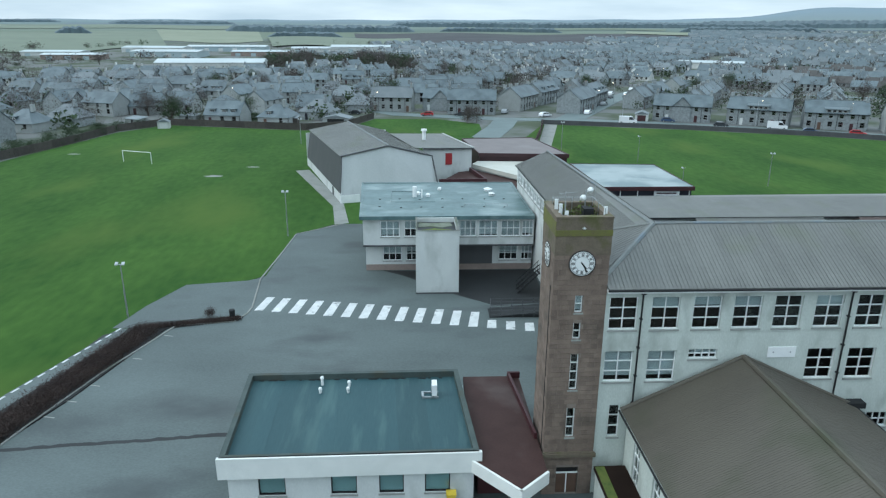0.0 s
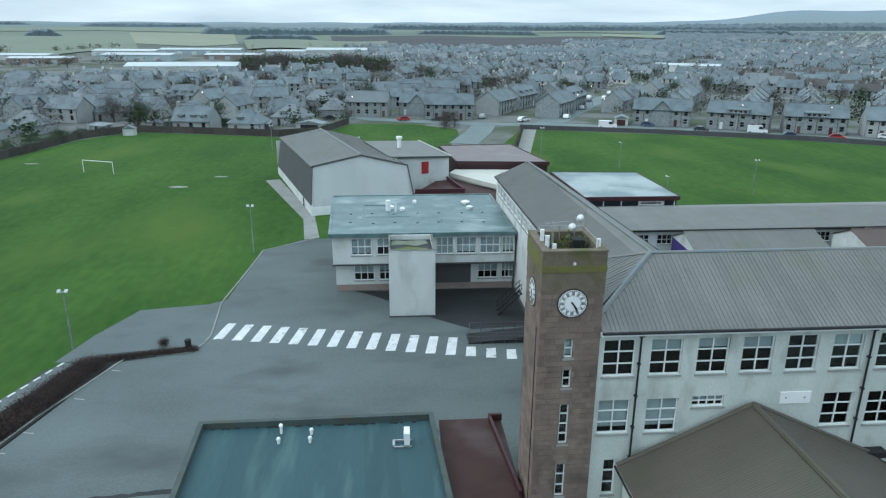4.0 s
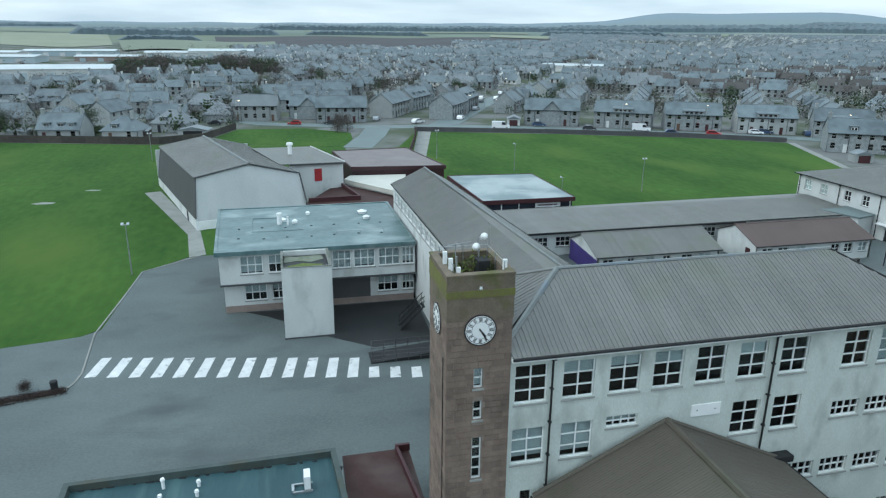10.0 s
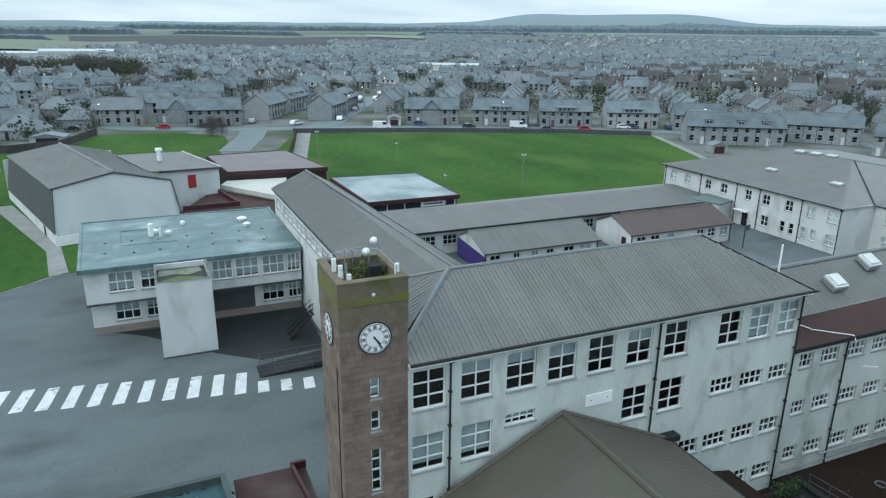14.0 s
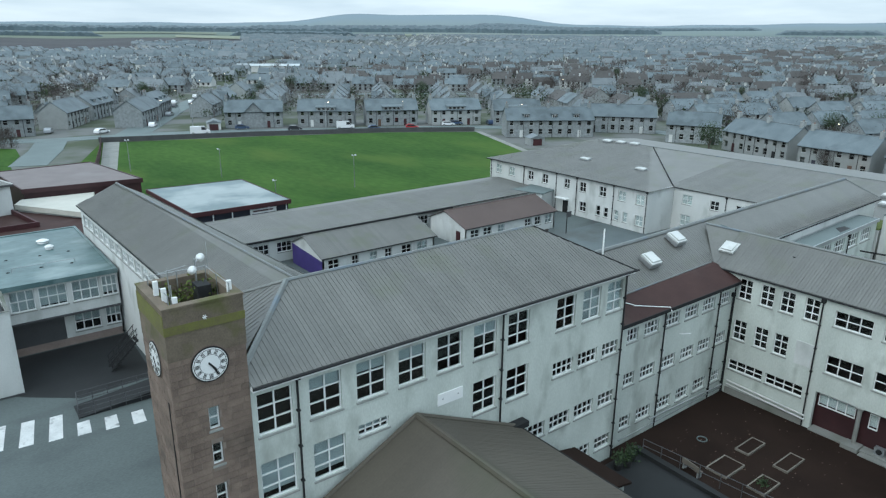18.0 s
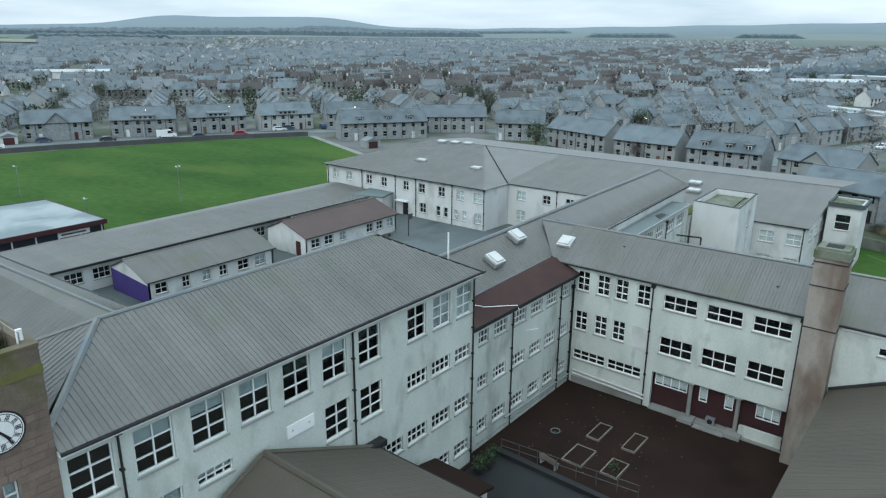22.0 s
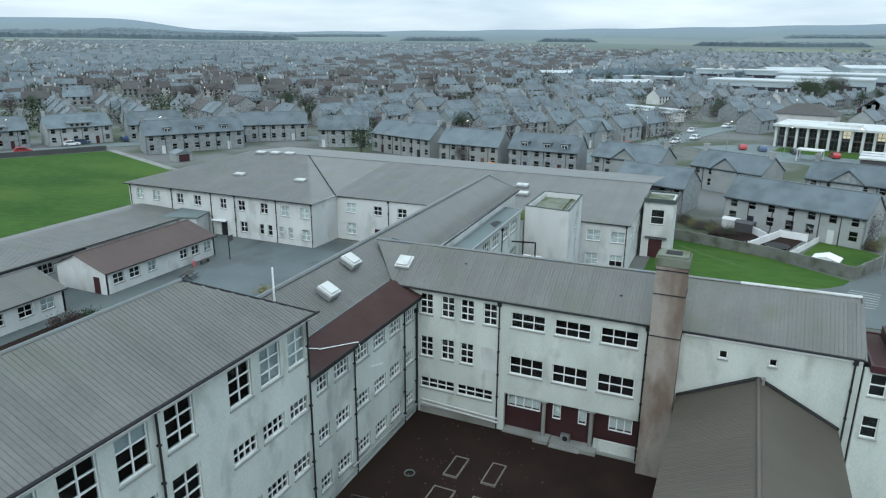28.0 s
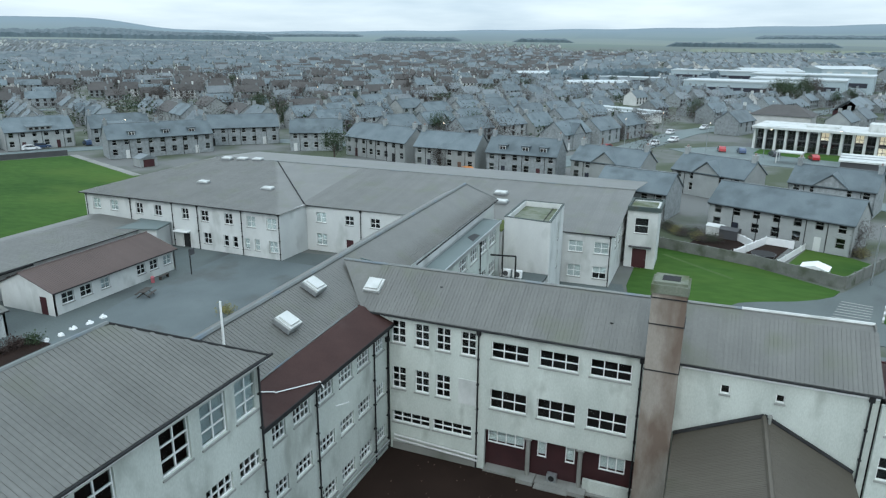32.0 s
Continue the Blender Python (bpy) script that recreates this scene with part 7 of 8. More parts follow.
    if style in (0, 1, 3, 4, 5):
        part("ridge_tile", Build().rod((-lx - 0.2, 0, ridge + t), (lx + 0.2, 0, ridge + t), 0.12, n=6), SLATE_L, roof)
    cx = [] if style == 5 else [-lx + 0.5, lx - 0.5] if style != 2 else [lx * 0.45]
    for c in cx + ([0.0] if length > 20 and style != 5 else []):
        ch = part("chimney", Build().box(c - 0.4, -0.5, ridge - 0.8, c + 0.4, 0.5, ridge + 1.1).box(c - 0.46, -0.56, ridge + 1.1, c + 0.46, 0.56, ridge + 1.25), wall_mat, roof)
        if detail == 2:
            for q in (-0.22, 0.22):
                part("chimney_pot", Build().rod((c, q, ridge + 1.25), (c, q, ridge + 1.65), 0.12, 0.1, 8), BRICK_P, roof)
    for sgn in (0, 1):
        if sgn == 1 and detail < 2:
            continue
        base_ = pose(0, -dy, 0) if sgn == 0 else pose(0, dy, 0, 0, 0, 180)
        for u, v, ww, hh in holes:
            f_ = part("window", frame_mesh(ww, hh, 1, 2, 0.09), HFRAME if HRNG.random() < 0.7 else FRAME, h, "", base_ @ pose(u, 0.08, v))
            part("pane", box_mesh(0.02, 0.035, 0.02, ww - 0.02, 0.047, hh - 0.02), PANE, f_).visible_shadow = False
        for i in sorted(doors):
            part("door", Build().box(xs[i] - 0.45, -0.04, 0, xs[i] + 0.45, 0.0, 2.05), HRNG.choice([OXBLOOD, IRON, WHITE_R, DOOR_W, NAVY]), h, "", base_)
    if style == 4:
        dm = part("dormer", Build().box(-2.9, -dy - 0.03, eave - 0.5, 2.9, -dy * 0.35, eave + 0.95), wall_mat, h)
        part("dormer_roof", Build().solid([(-3.2, -dy - 0.35, eave + 0.95), (3.2, -dy - 0.35, eave + 0.95), (3.2, -dy * 0.2, eave + 1.75), (-3.2, -dy * 0.2, eave + 1.75)], (0, 0, 0.1)), roof_mat, dm)
        for c in (-2.5, -1.15, 0.2, 1.55):
            part("dormer_window", frame_mesh(0.95, 1.3, 1, 2, 0.09), HFRAME, dm, "", pose(c, -dy - 0.1, eave - 0.45))
            part("pane", box_mesh(0.02, 0.0, 0.02, 0.93, 0.03, 1.28), DARK_ROOM, dm, "", pose(c, -dy - 0.065, eave - 0.45))
    if style in (2, 3):
        for c in ([-lx * 0.3] if style == 2 else [-lx * 0.55, lx * 0.1, lx * 0.6]):
            dz = eave + 0.25
            dm = part("dormer", Build().box(c - 0.9, -dy * 0.82, dz - 0.4, c + 0.9, -dy * 0.2, dz + 1.25).box(c - 1.05, -dy * 0.88, dz + 1.25, c + 1.05, -dy * 0.1, dz + 1.4), roof_mat, h)
            part("dormer_window", frame_mesh(1.4, 1.0, 2, 1, 0.1), FRAME, dm, "", pose(c - 0.7, -dy * 0.82 - 0.09, dz + 0.1))
            part("pane", box_mesh(0.02, 0.0, 0.02, 1.38, 0.03, 0.98), DARK_ROOM, dm, "", pose(c - 0.7, -dy * 0.82 - 0.035, dz + 0.1))
    return h


HRNG = random.Random(77)
FRONT = [((68.6, 180.5), (84.2, 173.4), 1, SLATE), ((88.6, 172.2), (103.2, 162.6), 4, SLATE), ((107.0, 161.5), (122.0, 154.7), 4, SLATE), ((124.8, 151.2), (139.8, 144.5), 4, SLATE), ((141, 139.5), (153.5, 131), 4, SLATE),
         ((126.3, 117.5), (147.5, 104.0), 3, SLATE), ((153, 114.0), (167.8, 97.6), 0, SLATE), ((156.7, 86.4), (163.2, 74.4), 0, SLATE), ((157.9, 70.3), (151.5, 50.4), 0, SLATE), ((148.7, 46.7), (147.3, 31.2), 0, SLATE),
         ((147.3, 28.6), (146.6, 12.6), 3, SLATE), ((147.2, 9.6), (142.6, -5.0), 1, SLATE), ((121.0, 0.0), (118.0, -12.0), 5, SLATE), ((115.2, -18.6), (107.6, -37.3), 5, SLATE), ((112, -52), (106, -68), 3, SLATE), ((144.5, -11), (137.5, -24), 1, SLATE), ((138.5, -31.3), (134, -44.2), 1, SLATE),
         ((4, 196), (20, 194), 0, SLATE), ((-22, 205), (-8, 203), 0, SLATE_L), ((49, 196), (59, 213), 0, SLATE), ((60, 218), (69, 234), 3, SLATE), ((30, 204), (39, 220), 0, SLATE), ((41, 224), (51, 240), 3, SLATE)]
for (ax, ay), (bx_, by_), style, rm in FRONT:
    L = math.hypot(bx_ - ax, by_ - ay)
    a = math.atan2(by_ - ay, bx_ - ax)
    nx, ny = -math.sin(a), math.cos(a)
    cx, cy = (ax + bx_) / 2 + nx * 4.2, (ay + by_) / 2 + ny * 4.2
    wm = HRNG.choice([GRANITE, GRANITE, HARL])
    ev, ridge = (4.6, 7.25) if ay < 12 else (4.9, 8.0)
    hs = house("house", "granite two-storey house with blue-grey slate roof" if wm is GRANITE else "buff harled two-storey house with slate roof", pose(cx, cy, 0, 0, 0, math.degrees(a)), L, 8.2, ev, ridge, wm, rm, style, 2, "houses round the school")
    for px_ in (-L * 0.31, L * 0.02, L * 0.34, -L * 0.13, L * 0.2)[:5 if L > 18 else 3]:
        part("downpipe", Build().rod((px_, -4.16, 0), (px_, -4.16, ev - 0.2), 0.06, n=5), IRON, hs)
    part("gutter", Build().rod((-L / 2, -4.5, ev - 0.28), (L / 2, -4.5, ev - 0.28), 0.07, n=5), IRON, hs)

# prototypes for the streets behind
KEEP = [(-128, -90), (-122, 40), (-104, 112), (-97, 160), (-82, 174), (-38, 166), (-26, 170), (-18, 190), (0, 205), (30, 215), (40, 250), (80, 238), (70, 200), (108, 185), (150, 158), (176, 130), (182, 60), (172, 0), (165, -60), (150, -110)]


def inside(x, y, poly):
    hit_ = False
    for (ax, ay), (bx_, by_) in zip(poly, poly[1:] + poly[:1]):
        if (ay > y) != (by_ > y) and x < (bx_ - ax) * (y - ay) / (by_ - ay) + ax:
            hit_ = not hit_
    return hit_


def road_near(x, y, d):
    for pts, _ in ROADS:
        for (ax, ay), (bx_, by_) in zip(pts, pts[1:]):
            t = max(0, min(1, ((x - ax) * (bx_ - ax) + (y - ay) * (by_ - ay)) / ((bx_ - ax) ** 2 + (by_ - ay) ** 2)))
            if math.hypot(x - ax - t * (bx_ - ax), y - ay - t * (by_ - ay)) < d:
                return True
    return False


BIG = [(178, -30, 26), (284, -40, 16), (312, -66, 18), (446, -28, 34), (470, -60, 34), (520, -72, 40), (545, 52, 32), (590, -20, 44), (276, 16, 17), (-136, 425, 44), (-280, 570, 50), (-230, 440, 60), (-150, 560, 60), (-220, 640, 70), (-90, 640, 60), (640, -60, 90), (700, 20, 60), (214, -44, 42), (320, 18, 24), (215, 480, 28), (470, 60, 25)]
# bungalows and cottages behind the field fence: x, y, kind
COTTAGES = [(-113, 154, 2), (-107, 165, 2), (-122, 196, 1), (-107, 190, 0), (-95, 195, 3), (-119, 242, 0), (-162, 246, 3), (-147, 242, 3), (-150, 288, 2), (-143, 304, 0), (-123, 295, 2), (-97, 249, 2), (-89, 254, 5), (-111, 341, 5), (-58, 199, 0), (-37, 181, 2), (-51, 230, 0), (-26, 203, 2), (-8, 258, 0), (-74, 312, 2), (-90, 308, 2), (-61, 331, 2), (-38, 324, 5), (-4, 325, 0), (3, 206, 1), (-93, 218, 2), (-72, 222, 0), (-41, 257, 2), (-23, 324, 0)]
# the streets lie in districts, each with its own direction
spots, DR = [], random.Random(31)
CENTRES = []
for _ in range(4000):
    az, r = DR.uniform(-46, 112), DR.uniform(170, 1950)
    x, y = r * math.sin(radians(az)), r * math.cos(radians(az))
    if all(math.hypot(x - c[0], y - c[1]) > 130 + r * 0.07 for c in CENTRES):
        if 20 < x < 170 and r < 480:
            turn = 60.0
        elif x > 165 and y < 130 and r < 560:
            turn = -24.0
        elif x > 150 and y < 430 and r < 620:
            turn = -38.0
        else:
            turn = DR.choice([60, 60, -30, -30, -24, 75, 15, -8])
        CENTRES.append((x, y, turn + DR.uniform(-4, 4), DR.uniform(0, 14)))
for c in CENTRES:
    ca, sa = math.cos(radians(c[2])), math.sin(radians(c[2]))
    for iu in range(-18, 19):
        for iv in range(-13, 14):
            u, v = iu * 15.8 + c[3] + (iv % 3) * 3 + DR.uniform(-0.8, 0.8), iv * 22.0 + (3.4 if iv % 2 else 0) + DR.uniform(-0.8, 0.8)
            x, y = c[0] + u * ca - v * sa, c[1] + u * sa + v * ca
            r, az = math.hypot(x, y), math.degrees(math.atan2(x, y))
            lim = 410 if az < -12 else (620 if az < -4 else (880 if az < 14 else (1150 if az < 22 else (1850 if az < 78 else 1250))))
            if r > lim or not -44 < az < 110 or (-13 < az < -1 and 455 < r < 540):
                continue
            near = sorted(math.hypot(x - q[0], y - q[1]) for q in CENTRES)
            if near[0] < math.hypot(u, v) - 0.01 or near[1] - near[0] < 7 or DR.random() < 0.1:
                continue
            if inside(x, y, KEEP) or road_near(x, y, 9.5) or any(math.hypot(x - q[0], y - q[1]) < q[2] for q in BIG) or any(math.hypot(x - q[0], y - q[1]) < 12.5 for q in COTTAGES):
                continue
            spots.append((r, x, y, c[2] + (180 if iv % 2 else 0) + DR.uniform(-3, 3), az))
spots.sort()
PROTO = []
for style, L, D, e, rg, wm, rm, lab in ((0, 12.0, 7.6, 4.4, 7.4, GRANITE, SLATE, "granite semi-detached house with slate roof"), (0, 12.0, 7.6, 4.4, 7.4, HARL, SLATE, "buff harled semi-detached house with slate roof"), (0, 14.6, 7.8, 4.4, 7.2, HARL, SLATE_B, "harled terrace house with brown tiled roof"),
                                         (2, 9.6, 8.6, 2.6, 6.0, HARL, SLATE, "harled bungalow with hipped slate roof and dormer"), (2, 10, 8.8, 2.6, 6.2, GRANITE, SLATE_L, "granite bungalow with pale slate hipped roof"), (3, 11.2, 8, 2.9, 6.6, HARL, SLATE, "harled cottage with slate roof and dormers"), (1, 12.6, 7.8, 4.4, 7.5, GRANITE, SLATE, "granite house with a gabled centre bay")):
    PROTO.append(house("house", lab, pose(0, -700 - 30 * len(PROTO), -40), L, D, e, rg, wm, rm, style, 1, "street houses"))
used = set()
for k_, (x, y, k) in enumerate(COTTAGES):
    k = {0: 1, 1: 6, 2: (3, 4)[k_ % 2], 3: 5, 5: 5}[k]
    m = pose(x, y + 4, rise(x, y), 0, 0, (-14, -8, 70, -20, 4, 82)[k_ % 6])
    if k in used:
        copy_thing(PROTO[k], m)
    else:
        PROTO[k].matrix_basis = m
        used.add(k)
near_n, far_list = 0, []
for r, x, y, a, az in spots:
    if near_n < 118 and r < 420:
        left = x < -10
        k = HRNG.choice([3, 3, 4, 5, 5, 0, 1]) if left else (HRNG.choice([2, 2, 2, 1, 0]) if (x > 190 and y > 120 and HRNG.random() < 0.75) else HRNG.choice([0, 0, 1, 1, 6, 5]))
        m = pose(x, y, rise(x, y), 0, 0, a)
        if k in used:
            copy_thing(PROTO[k], m)
        else:
            PROTO[k].matrix_basis = m
            used.add(k)
        near_n += 1
    else:
        far_list.append((r, x, y, a, az))
for k, p in enumerate(PROTO):
    if k not in used:
        p.matrix_basis = pose(*[(-60, 245, 0), (230, 330, 0), (260, 250, 0), (-30, 260, 0), (-100, 235, 0), (-120, 250, 0), (250, 120, 0)][k])
# the distant town: too many houses to tell apart
town = thing("distant_town", "hundreds of grey granite houses with slate roofs across the valley", "town", "", "stuff")
fw, fwl, fr_, fb, fl, fwin = Build(), Build(), Build(), Build(), Build(), Build()
for r, x, y, a, az in far_list:
    L, D, e, g = HRNG.uniform(9.5, 13.5), HRNG.uniform(6.8, 8.2), HRNG.choice([2.6, 4.1, 4.4]), 0
    g = e + HRNG.uniform(2.5, 3.3)
    m = pose(x, y, rise(x, y) - 0.3, 0, 0, a)
    brown = (x > 190 and 120 < y < 420 and HRNG.random() < 0.55)
    wallb = fwl if HRNG.random() < (0.3 if r > 600 else 0.14) else fw
    roofb = fb if brown else (fl if HRNG.random() < 0.25 else fr_)
    for b_, pts in ((wallb, [[(-L / 2, -D / 2, 0), (L / 2, -D / 2, 0), (L / 2, -D / 2, e), (-L / 2, -D / 2, e)], [(L / 2, D / 2, 0), (-L / 2, D / 2, 0), (-L / 2, D / 2, e), (L / 2, D / 2, e)],
                             [(-L / 2, D / 2, 0), (-L / 2, -D / 2, 0), (-L / 2, -D / 2, e), (-L / 2, 0, g), (-L / 2, D / 2, e)], [(L / 2, -D / 2, 0), (L / 2, D / 2, 0), (L / 2, D / 2, e), (L / 2, 0, g), (L / 2, -D / 2, e)]]),
                    (roofb, [[(-L / 2 - 0.3, -D / 2 - 0.4, e - 0.2), (L / 2 + 0.3, -D / 2 - 0.4, e - 0.2), (L / 2 + 0.3, 0, g + 0.1), (-L / 2 - 0.3, 0, g + 0.1)], [(L / 2 + 0.3, D / 2 + 0.4, e - 0.2), (-L / 2 - 0.3, D / 2 + 0.4, e - 0.2), (-L / 2 - 0.3, 0, g + 0.1), (L / 2 + 0.3, 0, g + 0.1)]])):
        for f_ in pts:
            b_.face(*[m @ Vector(p) for p in f_])
    for c in (-L / 2 + 0.5, L / 2 - 0.5) if r < 640 else ():
        k = len(wallb.v)
        wallb.box(c - 0.4, -0.5, g - 0.5, c + 0.4, 0.5, g + 1.2)
        wallb.v[k:] = [tuple(m @ Vector(p)) for p in wallb.v[k:]]
    if r < 560:
        for i in range(4):
            wx = -L / 2 + (i + 0.5) * L / 4
            for sy in (-1, 1):
                for wz in ((e - 1.5, 1.0) if e > 4 else (1.0,)):
                    fwin.face(*[m @ Vector(p) for p in ((wx - 0.55, sy * (D / 2 + 0.03), wz), (wx + 0.55, sy * (D / 2 + 0.03), wz), (wx + 0.55, sy * (D / 2 + 0.03), wz + 1.2), (wx - 0.55, sy * (D / 2 + 0.03), wz + 1.2))])
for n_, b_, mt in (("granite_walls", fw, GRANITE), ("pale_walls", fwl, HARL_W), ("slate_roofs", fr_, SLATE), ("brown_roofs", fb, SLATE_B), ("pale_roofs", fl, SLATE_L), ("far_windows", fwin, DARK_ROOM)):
    if b_.f:
        tagged(part(n_, b_, mt, town), "", "", "", "stuff")

# industrial roofs, modern college, greenhouses
SHED_W = material("white_industrial_roof", (0.34, 0.38, 0.39), (0.48, 0.52, 0.53), 0.05, 0.5, fine=2, bump=0)
SHED_T = material("teal_industrial_wall", (0.30, 0.37, 0.40), (0.38, 0.45, 0.47), 0.05, 0.6, fine=2, bump=0)
for x, y, w, d, h, rot, wm in ((-136, 425, 66, 26, 8.5, 6, HARL_W), (-225, 612, 60, 30, 6, -4, SHED_T), (-150, 640, 50, 30, 5, 3, BRICK_P), (-95, 700, 70, 30, 6, 5, HARL_W), (-285, 560, 46, 22, 5, 8, BRICK_P), (-320, 600, 50, 22, 5, 0, HARL_W), (-200, 720, 80, 30, 6, 4, SHED_T), (-260, 680, 60, 26, 6, -3, HARL_W), (640, -50, 46, 36, 9, -75, HARL_W), (700, -110, 44, 40, 9, -75, SHED_T), (610, -95, 30, 24, 7, -72, SHED_T), (215, 480, 46, 12, 6, -32, HARL_W),
                               (560, 110, 60, 20, 7, -60, SHED_T), (470, 60, 40, 14, 6, -60, HARL_W), (-60, 700, 60, 26, 8, 0, HARL_W)):
    z = rise(x, y)
    s = thing("industrial_shed", "long pale metal-roofed industrial shed", "industrial building", "industrial sheds", m=pose(x, y, z, 0, 0, rot))
    part("wall", Build().box(-w / 2, -d / 2, -1, w / 2, d / 2, h * 0.75), wm, s)
    part("roof", Build().solid([(-w / 2 - 0.5, -d / 2 - 0.5, h * 0.75), (-w / 2 - 0.5, 0, h), (-w / 2 - 0.5, d / 2 + 0.5, h * 0.75)], (w + 1, 0, 0)), SHED_W, s)
    for k in range(int(w // 14)):
        part("shutter_door", Build().box(-w / 2 + 4 + k * 14, -d / 2 - 0.15, -0.5, -w / 2 + 8.5 + k * 14, -d / 2 - 0.01, h * 0.5), SHED_T if wm is not SHED_T else HARL_W, s)
col = thing("college_building", "modern flat-roofed building with white concrete frame and tall glazing", "office building", m=pose(216.6, -28.2, 0, 0, 0, -104.5))
CL, CB = 46, 17
part("roof", Build().box(-0.8, -0.8, 5.8, CL + 0.8, 17, 6.4), WHITE_R, col)
part("core", Build().box(0.5, 1.6, 0, CL - 0.5, 16, 5.8), DARK_ROOM, col)
part("floor_slab", Build().box(0, 0.5, 2.85, CL, 1.6, 3.05), CLAD, col)
for i in range(CB + 1):
    part("column", Build().box(i * CL / CB - 0.32, 0.0, 0, i * CL / CB + 0.32, 1.2, 5.8), WHITE_R, col)
for i in range(CB):
    for v in (0.15, 3.1):
        f_ = part("window", frame_mesh(CL / CB - 0.64, 2.65, 2, 2, 0.1), CLAD, col, "", pose(i * CL / CB + 0.32, 0.9, v))
        part("pane", box_mesh(0.02, 0.035, 0.02, CL / CB - 0.66, 0.047, 2.63), PANE, f_).visible_shadow = False
        if (i, v) in ((6, 3.1), (9, 3.1), (11, 3.1), (11, 0.15), (12, 3.1), (12, 0.15)):
            part("lit_room", Build().box(0.1, 0.3, 0.5, CL / CB - 0.8, 0.35, 2.5), LIT_ROOM, f_, "warm lit room behind the glass")
part("roof_plant", Build().box(27, 4, 6.4, 34, 10, 8.4).box(12, 5, 6.4, 20, 10, 6.9), WHITE_R, col)
part("canopy", Build().box(10.5, -24, 2.7, 16.5, -20, 2.95), WHITE_R, col)
for u in (10.8, 16.2):
    for v in (-23.7, -20.3):
        part("canopy_post", Build().box(u - 0.12, v - 0.12, 0, u + 0.12, v + 0.12, 2.7), WHITE_R, col)
setting("pavement_college", Build().prism([(180, -60), (212, -70), (219, -24), (205, -6), (188, -22)], -0.2, 0.03), ASPHALT_L, "asphalt forecourt of the modern building", "pavement")
setting("lawn_college", Build().prism([(196, -58), (209, -60), (215, -30), (206, -28)], -0.2, 0.05), GRASS, "small lawn in front of the modern building", "lawn")
ent = thing("entrance_pavilion", "low flat-roofed pavilion with white fascia", "pavilion", m=pose(179.5, -44.6, 0, 0, 0, -100))
part("wall", Build().box(0.4, 0.4, 0, 15.6, 12.6, 2.9), CLAD, ent)
part("roof", Build().box(0, 0, 2.9, 16, 13, 3.25), WHITE_R, ent)
part("roof_edge", Build().box(-0.05, 4.2, 3.25, 16.05, 4.5, 3.4).box(-0.05, 8.6, 3.25, 16.05, 8.9, 3.4), STEEL, ent)
hb2 = thing("parish_hall", "pale hall with brown hipped roof", "hall", m=pose(284, -40, 0, 0, 0, -103))
part("wall", Build().box(-10, -7, 0, 10, 7, 4.2), HARL_W, hb2)
hr = Build()
hr.face((-10.6, -7.6, 4.2), (10.6, -7.6, 4.2), (4, 0, 7.6), (-4, 0, 7.6)).face((10.6, -7.6, 4.2), (10.6, 7.6, 4.2), (4, 0, 7.6)).face((10.6, 7.6, 4.2), (-10.6, 7.6, 4.2), (-4, 0, 7.6), (4, 0, 7.6)).face((-10.6, 7.6, 4.2), (-10.6, -7.6, 4.2), (-4, 0, 7.6))
part("roof", hr, SLATE_B, hb2)
rg = thing("gabled_hall", "hall with dark red gable and slate roof", "hall", m=pose(312, -66, 0, 0, 0, 165))
part("wall", Build().box(-14, -5, 0, 14, 5, 5).solid([(-14.01, -5, 5), (-14.01, 5, 5), (-14.01, 0, 8.6)], (0.3, 0, 0)), OXBLOOD, rg)
part("roof", Build().solid([(-14.4, -5.6, 4.7), (-14.4, 0, 8.9), (-14.4, 0, 9.1), (-14.4, -5.6, 4.9)], (28.8, 0, 0)).solid([(-14.4, 0, 8.9), (-14.4, 5.6, 4.7), (-14.4, 5.6, 4.9), (-14.4, 0, 9.1)], (28.8, 0, 0)), SLATE, rg)
for x, y, w, d, h, rot in ((446, -28, 60, 26, 9, -100), (470, -60, 50, 30, 10, -100), (520, -72, 70, 34, 11, -102), (545, 52, 60, 16, 5, -98), (590, -20, 80, 24, 9, -98)):
    z = rise(x, y)
    wk = thing("white_works", "low white works building with flat roof", "industrial building", "white works", m=pose(x, y, z, 0, 0, rot))
    part("wall", Build().box(-w / 2, -d / 2, -1, w / 2, d / 2, h - 0.8), SHED_T, wk)
    part("roof", Build().box(-w / 2 - 0.4, -d / 2 - 0.4, h - 0.8, w / 2 + 0.4, d / 2 + 0.4, h), SHED_W, wk)
    part("window_band", Build().box(-w / 2 + 3, -d / 2 - 0.08, h * 0.35, w / 2 - 3, -d / 2 - 0.005, h * 0.6), NAVY, wk)
gh = thing("long_low_block", "long low building with white banded roof", "outbuilding", m=pose(276, 16, 0, 0, 0, -122))
part("wall", Build().box(-14, -5, 0, 14, 5, 3.4), HARL_W, gh)
part("roof", Build().box(-14.5, -5.5, 3.4, 14.5, -1, 3.9).box(-14.5, 0, 3.9, 14.5, 5.5, 4.6), SHED_W, gh)


# ---- cars ----
def paint(name, c):
    m = bpy.data.materials.new(name)
    m.use_nodes = True
    b = m.node_tree.nodes["Principled BSDF"]
    b.inputs["Base Color"].default_value, b.inputs["Roughness"].default_value, b.inputs["Coat Weight"].default_value = (*c, 1), 0.35, 0.6
    return m


CAR_GLASS = paint("car_glass", (0.02, 0.024, 0.028))


